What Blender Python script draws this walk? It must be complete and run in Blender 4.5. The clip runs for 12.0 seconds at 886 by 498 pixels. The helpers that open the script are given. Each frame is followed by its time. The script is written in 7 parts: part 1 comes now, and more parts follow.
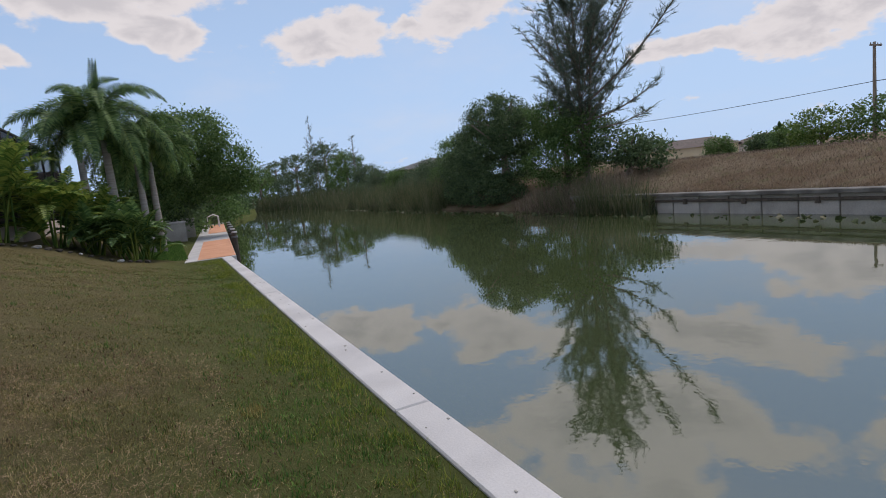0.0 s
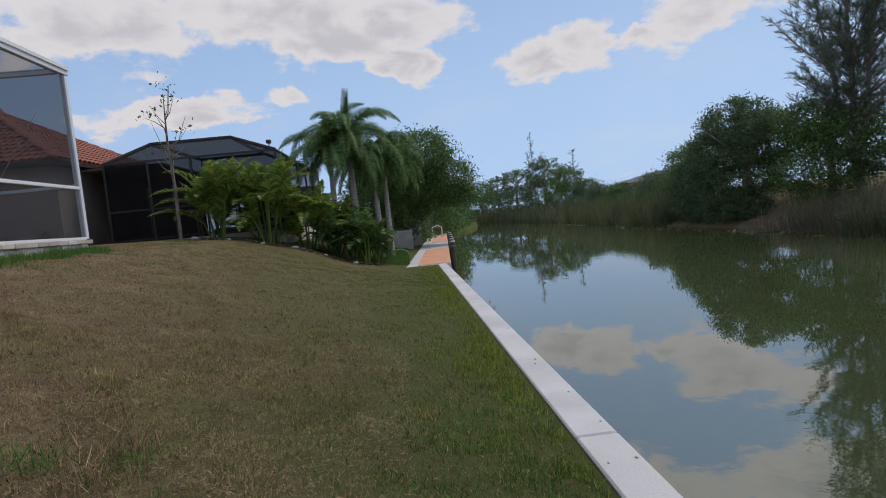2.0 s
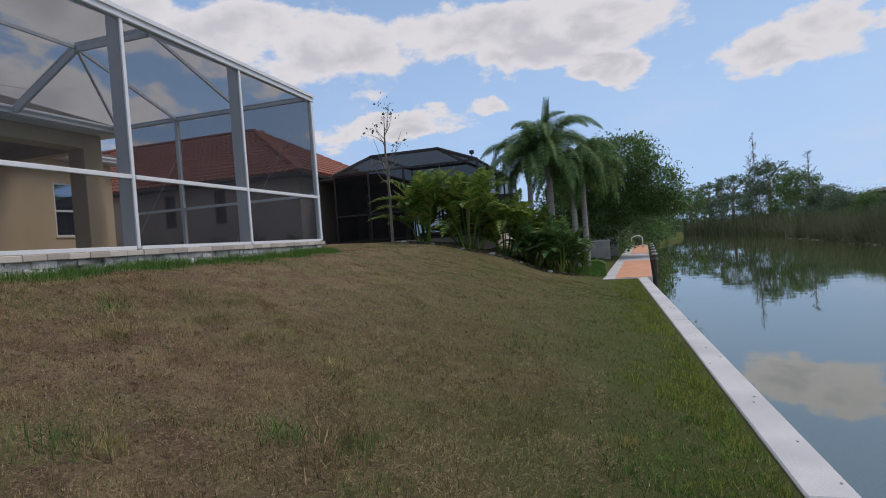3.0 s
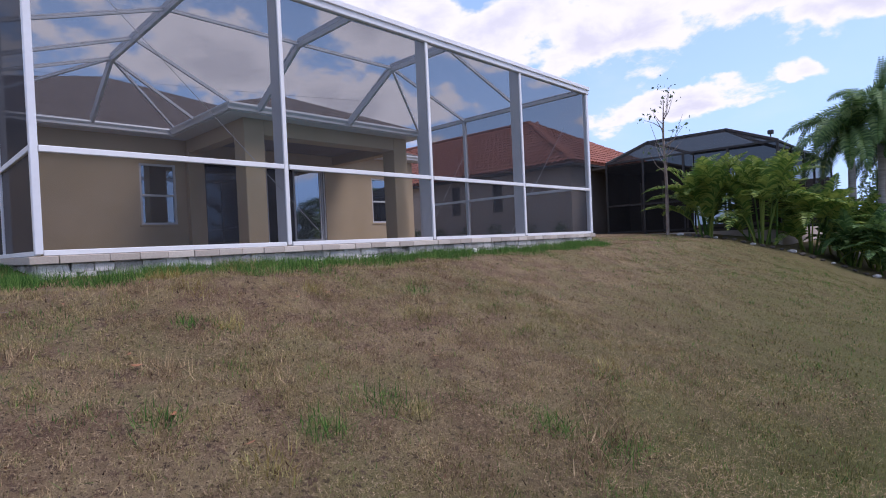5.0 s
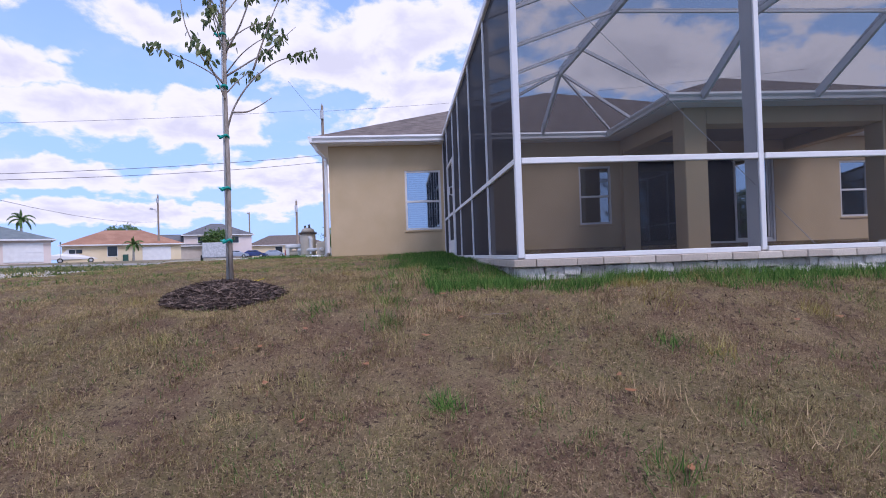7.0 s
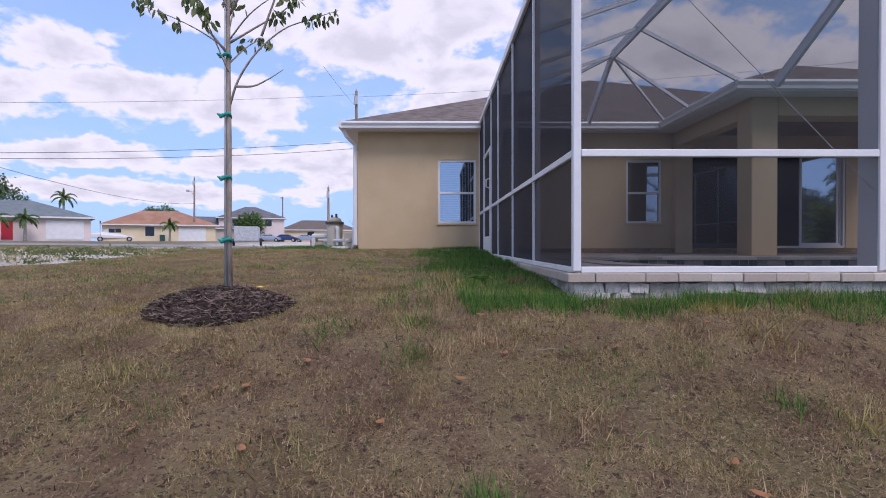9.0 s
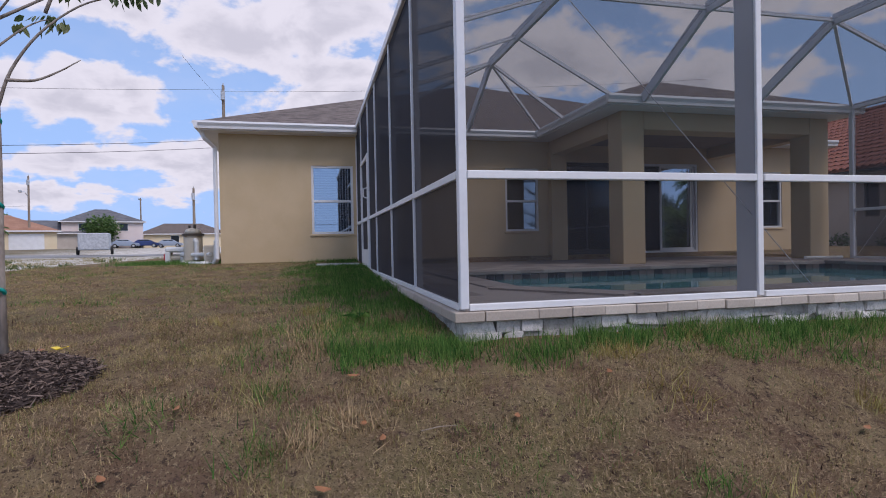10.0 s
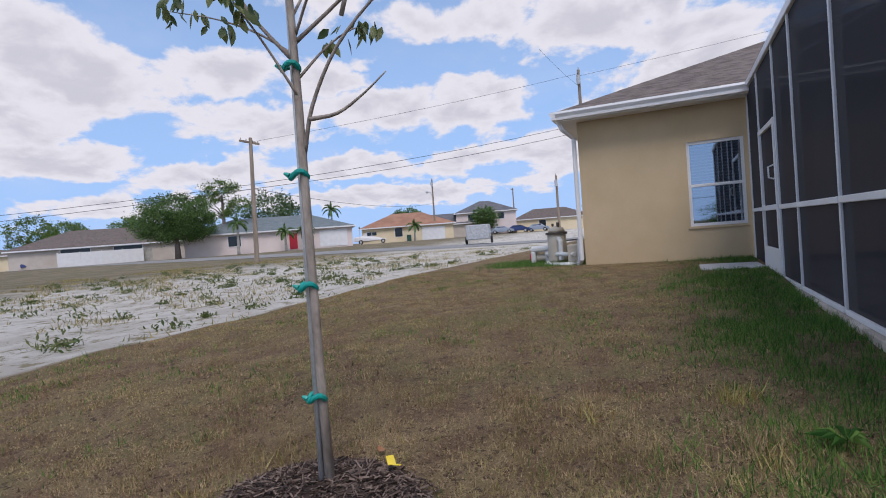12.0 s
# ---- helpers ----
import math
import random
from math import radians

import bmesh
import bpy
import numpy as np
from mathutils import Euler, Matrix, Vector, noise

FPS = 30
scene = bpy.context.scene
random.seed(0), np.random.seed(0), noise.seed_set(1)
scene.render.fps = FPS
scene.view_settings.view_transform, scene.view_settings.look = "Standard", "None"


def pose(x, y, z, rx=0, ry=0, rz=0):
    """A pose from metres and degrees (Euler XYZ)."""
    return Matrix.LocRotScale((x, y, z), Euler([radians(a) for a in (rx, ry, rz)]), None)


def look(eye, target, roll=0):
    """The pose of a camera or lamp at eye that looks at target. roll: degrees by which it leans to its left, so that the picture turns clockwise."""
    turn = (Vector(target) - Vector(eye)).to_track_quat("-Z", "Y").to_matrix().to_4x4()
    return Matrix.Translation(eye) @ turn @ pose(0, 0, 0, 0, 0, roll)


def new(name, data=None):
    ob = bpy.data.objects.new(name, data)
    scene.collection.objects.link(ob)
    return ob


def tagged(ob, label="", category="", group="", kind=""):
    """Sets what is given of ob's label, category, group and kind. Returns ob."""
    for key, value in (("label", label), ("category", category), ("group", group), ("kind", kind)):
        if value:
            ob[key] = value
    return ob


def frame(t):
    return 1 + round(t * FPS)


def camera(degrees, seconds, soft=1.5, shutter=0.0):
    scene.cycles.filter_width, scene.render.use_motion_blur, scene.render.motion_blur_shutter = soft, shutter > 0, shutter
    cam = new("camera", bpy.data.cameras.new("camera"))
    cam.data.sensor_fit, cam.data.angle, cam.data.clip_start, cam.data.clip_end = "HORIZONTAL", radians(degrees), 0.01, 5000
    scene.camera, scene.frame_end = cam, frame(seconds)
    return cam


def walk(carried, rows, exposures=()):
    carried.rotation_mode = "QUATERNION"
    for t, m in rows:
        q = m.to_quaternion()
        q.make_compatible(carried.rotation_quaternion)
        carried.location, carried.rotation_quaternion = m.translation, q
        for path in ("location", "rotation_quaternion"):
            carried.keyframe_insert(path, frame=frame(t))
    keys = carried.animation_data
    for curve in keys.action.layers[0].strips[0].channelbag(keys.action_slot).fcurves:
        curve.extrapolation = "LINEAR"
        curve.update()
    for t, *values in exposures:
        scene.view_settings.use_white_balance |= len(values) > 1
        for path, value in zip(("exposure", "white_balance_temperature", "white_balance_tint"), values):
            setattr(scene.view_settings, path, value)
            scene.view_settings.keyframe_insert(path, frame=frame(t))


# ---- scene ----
cam = camera(78.48, 12.0, soft=1.0)
PATH = [
    (0, (5.411, -0.908, -0.135), (6.289, 0.87, -0.393), -6.4),
    (0.5, (5.406, -0.879, -0.107), (6.135, 0.97, -0.326), -5.9),
    (1, (5.53, -0.786, -0.137), (6.328, 1.044, -0.255), -5.0),
    (1.5, (5.625, -0.717, -0.225), (6.063, 1.229, -0.379), -5.7),
    (2, (5.688, -0.698, -0.255), (5.822, 1.294, -0.374), -5.9),
    (2.5, (5.653, -0.743, -0.242), (5.379, 1.236, -0.325), -4.4),
    (2.7, (5.618, -0.745, -0.214), (5.211, 1.213, -0.269), -4.4),
    (4.3, (5.79, -0.885, -0.068), (4.792, 0.847, -0.12), -1.6),
    (4.5, (5.777, -0.905, -0.05), (4.682, 0.769, -0.096), -1.4),
    (5, (5.697, -0.931, -0.045), (4.309, 0.508, -0.072), -2.6),
    (5.5, (5.559, -0.934, -0.004), (4.021, 0.344, 0.029), -2.2),
    (6, (5.353, -0.99, 0.01), (3.576, -0.075, 0.082), -2.3),
    (6.5, (5.19, -1.034, 0.005), (3.286, -0.423, 0.003), -0.9),
    (7, (5.014, -1.091, 0.064), (3.019, -0.944, 0.083), -2.0),
    (7.2, (4.969, -1.09, 0.058), (2.971, -1.006, 0.03), -0.5),
    (8.8, (4.277, -1.114, 0.147), (2.277, -1.091, 0.093), 0.6),
    (9, (4.173, -1.096, 0.213), (2.174, -1.061, 0.194), -0.1),
    (9.5, (3.863, -1.074, 0.287), (1.866, -1.176, 0.281), -1.6),
    (10, (3.529, -0.975, 0.451), (1.584, -0.51, 0.429), -1.1),
    (10.5, (3.18, -0.849, 0.534), (1.236, -0.389, 0.431), -0.8),
    (11, (2.842, -1.061, 0.557), (0.859, -1.268, 0.401), -3.0),
    (11.5, (2.46, -1.156, 0.729), (0.505, -1.547, 0.571), -4.3),
    (12, (2.002, -1.219, 0.849), (0.168, -2.014, 0.805), -4.3),
]
EXPOSURES = [(0.0, 0.04, 6650, 17), (1.0, -0.04, 6550, 17), (1.5, -0.04, 6500, 16), (2.7, -0.02, 6400, 15), (4.3, 0.25, 6100, 21), (5.0, 0.52, 5900, 26), (6.5, 0.55, 5720, 29), (7.2, 0.42, 5740, 28), (9.0, 0.35, 6000, 27), (9.6, 0.27, 6050, 26), (10.0, 0.16, 6100, 23), (10.5, 0.62, 5850, 25), (11.0, 0.60, 5850, 26), (11.5, 0.37, 6100, 21), (12.0, 0.16, 6200, 18)]
walk(cam, [(t, look(eye, target, roll)) for t, eye, target, roll in PATH], EXPOSURES)

rng = np.random.default_rng(7)

# ---- world and sun ----
SUN_AZ, SUN_EL = 58.0, 56.0   # degrees from +y towards +x, and above the horizon
world = bpy.data.worlds.new("sky")
scene.world = world
world.use_nodes = True
wn, wl = world.node_tree.nodes, world.node_tree.links
wn.clear()


def wnode(kind, **settings):
    n = wn.new(kind)
    for k, v in settings.items():
        n.inputs[k.replace("_", " ")].default_value = v
    return n


def wmath(op, a, b=None, clamp=False):
    n = wn.new("ShaderNodeMath")
    n.operation, n.use_clamp = op, clamp
    for i, v in enumerate((a, b)):
        if v is None:
            continue
        if isinstance(v, (int, float)):
            n.inputs[i].default_value = v
        else:
            wl.new(v, n.inputs[i])
    return n.outputs[0]


def wramp(value, lo, hi, smooth=True):
    n = wn.new("ShaderNodeMapRange")
    n.interpolation_type = "SMOOTHSTEP" if smooth else "LINEAR"
    n.inputs["From Min"].default_value, n.inputs["From Max"].default_value = lo, hi
    wl.new(value, n.inputs["Value"])
    return n.outputs["Result"]


sky = wn.new("ShaderNodeTexSky")
sky.sky_type, sky.sun_disc = "NISHITA", False
sky.sun_elevation, sky.sun_rotation = radians(SUN_EL), radians(SUN_AZ)
sky.air_density, sky.dust_density, sky.ozone_density = 1.0, 0.6, 1.4
way = wn.new("ShaderNodeTexCoord")
sep = wn.new("ShaderNodeSeparateXYZ")
wl.new(way.outputs["Generated"], sep.inputs[0])
up = wmath("MAXIMUM", sep.outputs["Z"], 0.0)
lift = wmath("ADD", up, 0.30)
flat = wn.new("ShaderNodeCombineXYZ")
wl.new(wmath("DIVIDE", sep.outputs["X"], lift), flat.inputs[0])
wl.new(wmath("DIVIDE", sep.outputs["Y"], lift), flat.inputs[1])
big = wnode("ShaderNodeTexNoise", Scale=1.2, Detail=2.0, Roughness=0.5)
small = wnode("ShaderNodeTexNoise", Scale=4.6, Detail=10.0, Roughness=0.58, Distortion=0.15)
veil = wnode("ShaderNodeTexNoise", Scale=1.4, Detail=5.0, Roughness=0.6)
for n in (big, small, veil):
    wl.new(flat.outputs[0], n.inputs["Vector"])

# cumulus banks: azimuth (degrees, + to the left of +y), elevation, half width, half height, strength
CLOUDS = [
    # towards the canal
    (-16, 15.0, 7, 2.3, 1.0), (-2, 15.8, 5, 1.8, .95), (6, 18, 9, 2.2, 1.0), (-25.5, 15, 2.2, 1.0, .9), (-32, 16.5, 7, 3.2, 1.0), (4, 19.5, 13, 2.4, 1.0), (-62, 9.2, 6, 1.8, .95), (-54, 9.2, 6, 1.1, .85), (-63, 11, 7, 3.0, .95), (-55, 18, 10, 3, .9), (9.5, 13.2, 2.0, .7, .7),
    (-45, 25, 14, 5, 1.0), (-38, 34, 16, 5, .9), (-20, 30, 14, 5, .8), (-75, 26, 12, 8, .8),
    # over the neighbour
    (19.5, 12.3, 8, 1.5, 1.0), (27, 19.5, 9, 3.6, 1.0), (10, 20.5, 11, 2.6, 1.0), (36, 20.5, 8, 3.5, 1.0), (10.8, 12.6, 1.8, .7, .6), (48, 22, 8, 4, 1.0), (66, 18, 9, 4, 1.0), (51, 14, 8, 3.5, .95), (87, 16, 7, 4, .95),
    # over the house and the street
    (91, 22, 11, 4, 1.0), (97, 20, 8, 4.5, 1.0), (106, 22, 6, 3, .85), (115, 21.5, 5, 2.2, .7), (119, 13.7, 7, 2.6, 1.0), (109, 13.2, 6, 2.8, 1.0), (121, 18.4, 4, 1.4, .7), (130, 12.6, 7, 2.2, 1.0), (123.5, 16.6, 6, 1.8, .9), (135, 17, 8, 2.5, .9),
    (147, 17, 8, 3.5, 1.0), (136, 7.8, 7, 1.7, 1.0), (121, 7.6, 9, 1.5, 1.0), (111, 7.6, 6, 1.5, 1.0), (100, 8, 7, 1.8, 1.0), (118, 4.6, 14, 1.2, 1.0), (140, 4.8, 12, 1.4, 1.0), (148, 9, 8, 2, .9), (152, 13, 8, 3, 1.0), (90.5, 15, 5, 3, .95), (75, 30, 22, 8, .8), (125, 30, 20, 7, .85),
    # behind
    (170, 12, 14, 6, .9), (-165, 20, 18, 8, .9), (-90, 14, 12, 5, .9), (-120, 18, 16, 7, .9), (-140, 10, 14, 4, .8), (0, 50, 70, 12, .75), (150, 55, 80, 14, .7),
]
az = wmath("MULTIPLY", wmath("ARCTAN2", wmath("MULTIPLY", sep.outputs["X"], -1.0), sep.outputs["Y"]), 57.2958)
el = wmath("MULTIPLY", wmath("ARCSINE", sep.outputs["Z"]), 57.2958)
warp = wnode("ShaderNodeTexNoise", Scale=9.0, Detail=4.0, Roughness=0.6)
wl.new(way.outputs["Generated"], warp.inputs["Vector"])
el_w = wmath("ADD", el, wmath("MULTIPLY", wmath("SUBTRACT", warp.outputs["Fac"], 0.5), 4.5))
total = None
for a, e, w, h, s in CLOUDS:
    da = wmath("SUBTRACT", az, a)
    da = wmath("WRAP", da, 180.0)
    da.node.inputs[2].default_value = -180.0
    dx = wmath("DIVIDE", da, w)
    dy = wmath("DIVIDE", wmath("SUBTRACT", el_w, e), h)
    r2 = wmath("ADD", wmath("MULTIPLY", dx, dx), wmath("MULTIPLY", dy, dy))
    blob = wmath("MULTIPLY", wmath("POWER", 2.71828, wmath("MULTIPLY", r2, -1.0)), s)
    total = blob if total is None else wmath("MAXIMUM", total, blob)
rough = wmath("MULTIPLY", wmath("SUBTRACT", small.outputs["Fac"], 0.5), 2.0)
swell = wmath("MULTIPLY", wmath("SUBTRACT", big.outputs["Fac"], 0.5), 0.6)
dens = wmath("ADD", wmath("MULTIPLY", total, 1.05), wmath("ADD", rough, swell))
cover = wramp(dens, 0.28, 0.54)
mottle = wnode("ShaderNodeTexNoise", Scale=6.0, Detail=6.0, Roughness=0.55, Distortion=0.4)
wl.new(flat.outputs[0], mottle.inputs["Vector"])
thick = wmath("MULTIPLY", wramp(dens, 0.50, 1.0), wramp(mottle.outputs["Fac"], 0.34, 0.58))
ccol = wn.new("ShaderNodeMix")
ccol.data_type = "RGBA"
ccol.inputs["A"].default_value, ccol.inputs["B"].default_value = (7.8, 7.75, 7.8, 1), (6.0, 6.05, 6.3, 1)
wl.new(thick, ccol.inputs["Factor"])
haze = wmath("MULTIPLY", wramp(veil.outputs["Fac"], 0.45, 0.8), 0.25)
cover = wmath("MAXIMUM", cover, haze)
cover = wmath("MULTIPLY", cover, wramp(sep.outputs["Z"], 0.0, 0.07))
mixs = wn.new("ShaderNodeMix")
mixs.data_type = "RGBA"
wl.new(cover, mixs.inputs["Factor"])
hz = wn.new("ShaderNodeMix")
hz.data_type = "RGBA"
sun_az = radians(SUN_AZ)
towards = wramp(wmath("ADD", wmath("MULTIPLY", sep.outputs["X"], math.sin(sun_az)), wmath("MULTIPLY", sep.outputs["Y"], math.cos(sun_az))), -0.5, 0.7)
rim = wn.new("ShaderNodeMix")
rim.data_type = "RGBA"
rim.inputs["A"].default_value, rim.inputs["B"].default_value = (3.75, 5.95, 9.3, 1), (4.75, 6.95, 9.9, 1)
wl.new(towards, rim.inputs["Factor"])
wl.new(rim.outputs["Result"], hz.inputs["B"])
wl.new(wmath("SUBTRACT", 0.92, wmath("MULTIPLY", wramp(sep.outputs["Z"], 0.0, 0.75), 0.6)), hz.inputs["Factor"])
wl.new(sky.outputs[0], hz.inputs["A"])
wl.new(hz.outputs["Result"], mixs.inputs["A"])
wl.new(ccol.outputs["Result"], mixs.inputs["B"])
bg = wnode("ShaderNodeBackground", Strength=0.09)
wl.new(mixs.outputs["Result"], bg.inputs["Color"])
wo = wn.new("ShaderNodeOutputWorld")
wl.new(bg.outputs[0], wo.inputs["Surface"])

sun_data = bpy.data.lights.new("sun", "SUN")
sun_data.energy, sun_data.angle, sun_data.color = 1.8, radians(24), (1.0, 0.95, 0.88)
sun = new("sun", sun_data)
az_r, el_r = radians(SUN_AZ), radians(SUN_EL)
sun_way = Vector((math.sin(az_r) * math.cos(el_r), math.cos(az_r) * math.cos(el_r), math.sin(el_r)))
sun.matrix_world = look(sun_way * 80, (0, 0, 0))


# ---- materials ----
def material(name, c1, c2=None, rough=0.7, scale=3.0, fine=60.0, fine_amount=0.25, bump=0.2, bump_scale=None, metal=0.0,
             island=0.0, obj=0.0, spec=0.5, stretch=(1, 1, 1), alpha=1.0, translucent=0.0, c3=None):
    """A surface with a slow change of colour between c1 and c2, a fine grain and a fine relief."""
    m = bpy.data.materials.new(name)
    m.use_nodes = True
    nt = m.node_tree
    n, l = nt.nodes, nt.links
    b = n["Principled BSDF"]
    co = n.new("ShaderNodeTexCoord")
    mp = n.new("ShaderNodeMapping")
    mp.inputs["Scale"].default_value = stretch
    l.new(co.outputs["Object"], mp.inputs[0])
    slow = n.new("ShaderNodeTexNoise")
    slow.inputs["Scale"].default_value, slow.inputs["Detail"].default_value = scale, 5
    grain = n.new("ShaderNodeTexNoise")
    grain.inputs["Scale"].default_value, grain.inputs["Detail"].default_value = fine, 4
    l.new(mp.outputs[0], slow.inputs["Vector"])
    l.new(mp.outputs[0], grain.inputs["Vector"])
    ramp = n.new("ShaderNodeValToRGB")
    ramp.color_ramp.elements[0].position, ramp.color_ramp.elements[1].position = 0.35, 0.65
    ramp.color_ramp.elements[0].color, ramp.color_ramp.elements[1].color = (*c1, 1), (*(c2 or c1), 1)
    if c3:
        e = ramp.color_ramp.elements.new(0.5)
        e.color = (*c3, 1)
    fac = slow.outputs["Fac"]
    if island or obj:
        src = n.new("ShaderNodeNewGeometry").outputs["Random Per Island"] if island else n.new("ShaderNodeObjectInfo").outputs["Random"]
        mx = n.new("ShaderNodeMix")
        mx.inputs["Factor"].default_value = island or obj
        l.new(fac, mx.inputs["A"])
        l.new(src, mx.inputs["B"])
        fac = mx.outputs["Result"]
    l.new(fac, ramp.inputs[0])
    gm = n.new("ShaderNodeMath")
    gm.operation = "MULTIPLY_ADD"
    gm.inputs[1].default_value, gm.inputs[2].default_value = 2 * fine_amount, 1 - fine_amount
    l.new(grain.outputs["Fac"], gm.inputs[0])
    mul = n.new("ShaderNodeVectorMath")
    mul.operation = "SCALE"
    l.new(ramp.outputs[0], mul.inputs[0])
    l.new(gm.outputs[0], mul.inputs["Scale"])
    l.new(mul.outputs[0], b.inputs["Base Color"])
    b.inputs["Roughness"].default_value, b.inputs["Metallic"].default_value = rough, metal
    b.inputs["Specular IOR Level"].default_value = spec
    if bump:
        bn = n.new("ShaderNodeBump")
        bn.inputs["Strength"].default_value, bn.inputs["Distance"].default_value = bump, 0.01
        src = grain
        if bump_scale:
            src = n.new("ShaderNodeTexNoise")
            src.inputs["Scale"].default_value, src.inputs["Detail"].default_value = bump_scale, 4
            l.new(mp.outputs[0], src.inputs["Vector"])
        l.new(src.outputs["Fac"], bn.inputs["Height"])
        l.new(bn.outputs[0], b.inputs["Normal"])
    out = n["Material Output"]
    last = b.outputs[0]
    if translucent:
        tr = n.new("ShaderNodeBsdfTranslucent")
        l.new(mul.outputs[0], tr.inputs["Color"])
        ms = n.new("ShaderNodeMixShader")
        ms.inputs[0].default_value = translucent
        l.new(last, ms.inputs[1])
        l.new(tr.outputs[0], ms.inputs[2])
        last = ms.outputs[0]
    if alpha < 1:
        tp = n.new("ShaderNodeBsdfTransparent")
        ms = n.new("ShaderNodeMixShader")
        ms.inputs[0].default_value = alpha
        l.new(tp.outputs[0], ms.inputs[1])
        l.new(last, ms.inputs[2])
        last = ms.outputs[0]
    l.new(last, out.inputs["Surface"])
    return m


def glass_material(name, tint=(0.02, 0.025, 0.03), mirror=0.35, alpha=0.75):
    m = bpy.data.materials.new(name)
    m.use_nodes = True
    n, l = m.node_tree.nodes, m.node_tree.links
    n.clear()
    gl = n.new("ShaderNodeBsdfGlossy")
    gl.inputs["Roughness"].default_value = 0.02
    gl.inputs["Color"].default_value = (0.62, 0.72, 0.85, 1)
    tp = n.new("ShaderNodeBsdfTransparent")
    tp.inputs["Color"].default_value = (0.38, 0.42, 0.45, 1)
    ms = n.new("ShaderNodeMixShader")
    ms.inputs[0].default_value = mirror
    l.new(tp.outputs[0], ms.inputs[1])
    l.new(gl.outputs[0], ms.inputs[2])
    o = n.new("ShaderNodeOutputMaterial")
    l.new(ms.outputs[0], o.inputs[0])
    return m


M = {}
M["stucco"] = material("tan_stucco", (0.52, 0.40, 0.24), (0.58, 0.45, 0.28), 0.85, 1.2, 90, 0.10, 0.35)
M["stucco_grey"] = material("beige_stucco", (0.48, 0.42, 0.36), (0.54, 0.48, 0.42), 0.85, 1.2, 90, 0.10, 0.3)
M["stucco_pink"] = material("pale_pink_stucco", (0.68, 0.58, 0.54), (0.74, 0.64, 0.6), 0.85, 0.6, 20, 0.08, 0.1)
M["stucco_cream"] = material("cream_stucco", (0.70, 0.58, 0.38), (0.75, 0.64, 0.45), 0.85, 0.6, 20, 0.08, 0.1)
M["white"] = material("white_paint", (0.78, 0.78, 0.78), (0.72, 0.72, 0.72), 0.4, 2.0, 30, 0.05, 0.03)
M["alu"] = material("white_coated_aluminium", (0.74, 0.75, 0.77), (0.66, 0.67, 0.70), 0.35, 1.5, 25, 0.06, 0.03)
M["bronze"] = material("bronze_aluminium", (0.022, 0.020, 0.02), (0.03, 0.028, 0.027), 0.45, 2, 40, 0.1, 0.03)
M["screen"] = material("insect_screen", (0.035, 0.037, 0.045), (0.045, 0.047, 0.055), 0.9, 2, 300, 0.1, 0, alpha=0.42, spec=0.1)
# Same mesh; opacity raised to imitate the darkening of an oblique view.
M["screen_end"] = material("oblique_view_screen", (0.03, 0.032, 0.04), (0.04, 0.042, 0.05), 0.9, 2, 300, 0.1, 0, alpha=0.62, spec=0.1)
# Side wall, same mesh: edge-on darkness is set as opacity and darker colour.
M["screen_side"] = material("grazing_view_screen", (0.026, 0.028, 0.038), (0.034, 0.036, 0.046), 0.9, 0.7, 300, 0.1, 0, alpha=0.95, spec=0.1)
# Nearest side bay, viewed less edge-on, so given a lower set opacity.
M["screen_side_near"] = material("near_bay_grazing_screen", (0.026, 0.028, 0.038), (0.034, 0.036, 0.046), 0.9, 0.7, 300, 0.1, 0, alpha=0.87, spec=0.1)
M["screen_dark"] = material("bronze_screen", (0.012, 0.012, 0.013), (0.016, 0.016, 0.017), 0.9, 2, 300, 0.1, 0, alpha=0.74, spec=0.1)
M["shingle"] = material("brown_shingle", (0.085, 0.066, 0.058), (0.19, 0.155, 0.135), 0.9, 3, 24, 0.35, 0.6, stretch=(1.2, 1.2, 7))
M["shingle_grey"] = material("grey_shingle", (0.10, 0.10, 0.11), (0.15, 0.15, 0.16), 0.9, 1.5, 30, 0.3, 0.4)
M["shingle_green"] = material("slate_green_shingle", (0.13, 0.16, 0.17), (0.17, 0.20, 0.21), 0.9, 1.5, 30, 0.3, 0.4)
M["redtile"] = material("red_clay_tile", (0.27, 0.085, 0.05), (0.38, 0.14, 0.08), 0.75, 1.2, 20, 0.25, 0.3, obj=0.5)
M["orangetile"] = material("orange_clay_tile", (0.29, 0.145, 0.09), (0.38, 0.205, 0.13), 0.8, 0.7, 8, 0.3, 0.3)
M["concrete"] = material("pale_concrete", (0.48, 0.47, 0.46), (0.60, 0.59, 0.575), 0.85, 1.3, 70, 0.15, 0.25)
M["concrete_old"] = material("weathered_concrete", (0.30, 0.29, 0.26), (0.47, 0.46, 0.42), 0.9, 1.0, 30, 0.3, 0.3)
M["foundation"] = material("rough_foundation", (0.30, 0.285, 0.265), (0.60, 0.58, 0.55), 0.95, 6, 40, 0.3, 0.9, bump_scale=14)
M["stained"] = material("stained_dark_concrete", (0.10, 0.095, 0.085), (0.24, 0.23, 0.21), 0.9, 1.5, 30, 0.3, 0.3)
M["seawall_panel"] = material("pale_seawall_panel", (0.27, 0.26, 0.235), (0.44, 0.43, 0.40), 0.9, 0.9, 30, 0.25, 0.3, obj=0.3)
M["footing_stone"] = material("chipped_pale_footing", (0.33, 0.315, 0.29), (0.64, 0.62, 0.585), 0.95, 13, 60, 0.45, 0.9, bump_scale=22, obj=0.45)
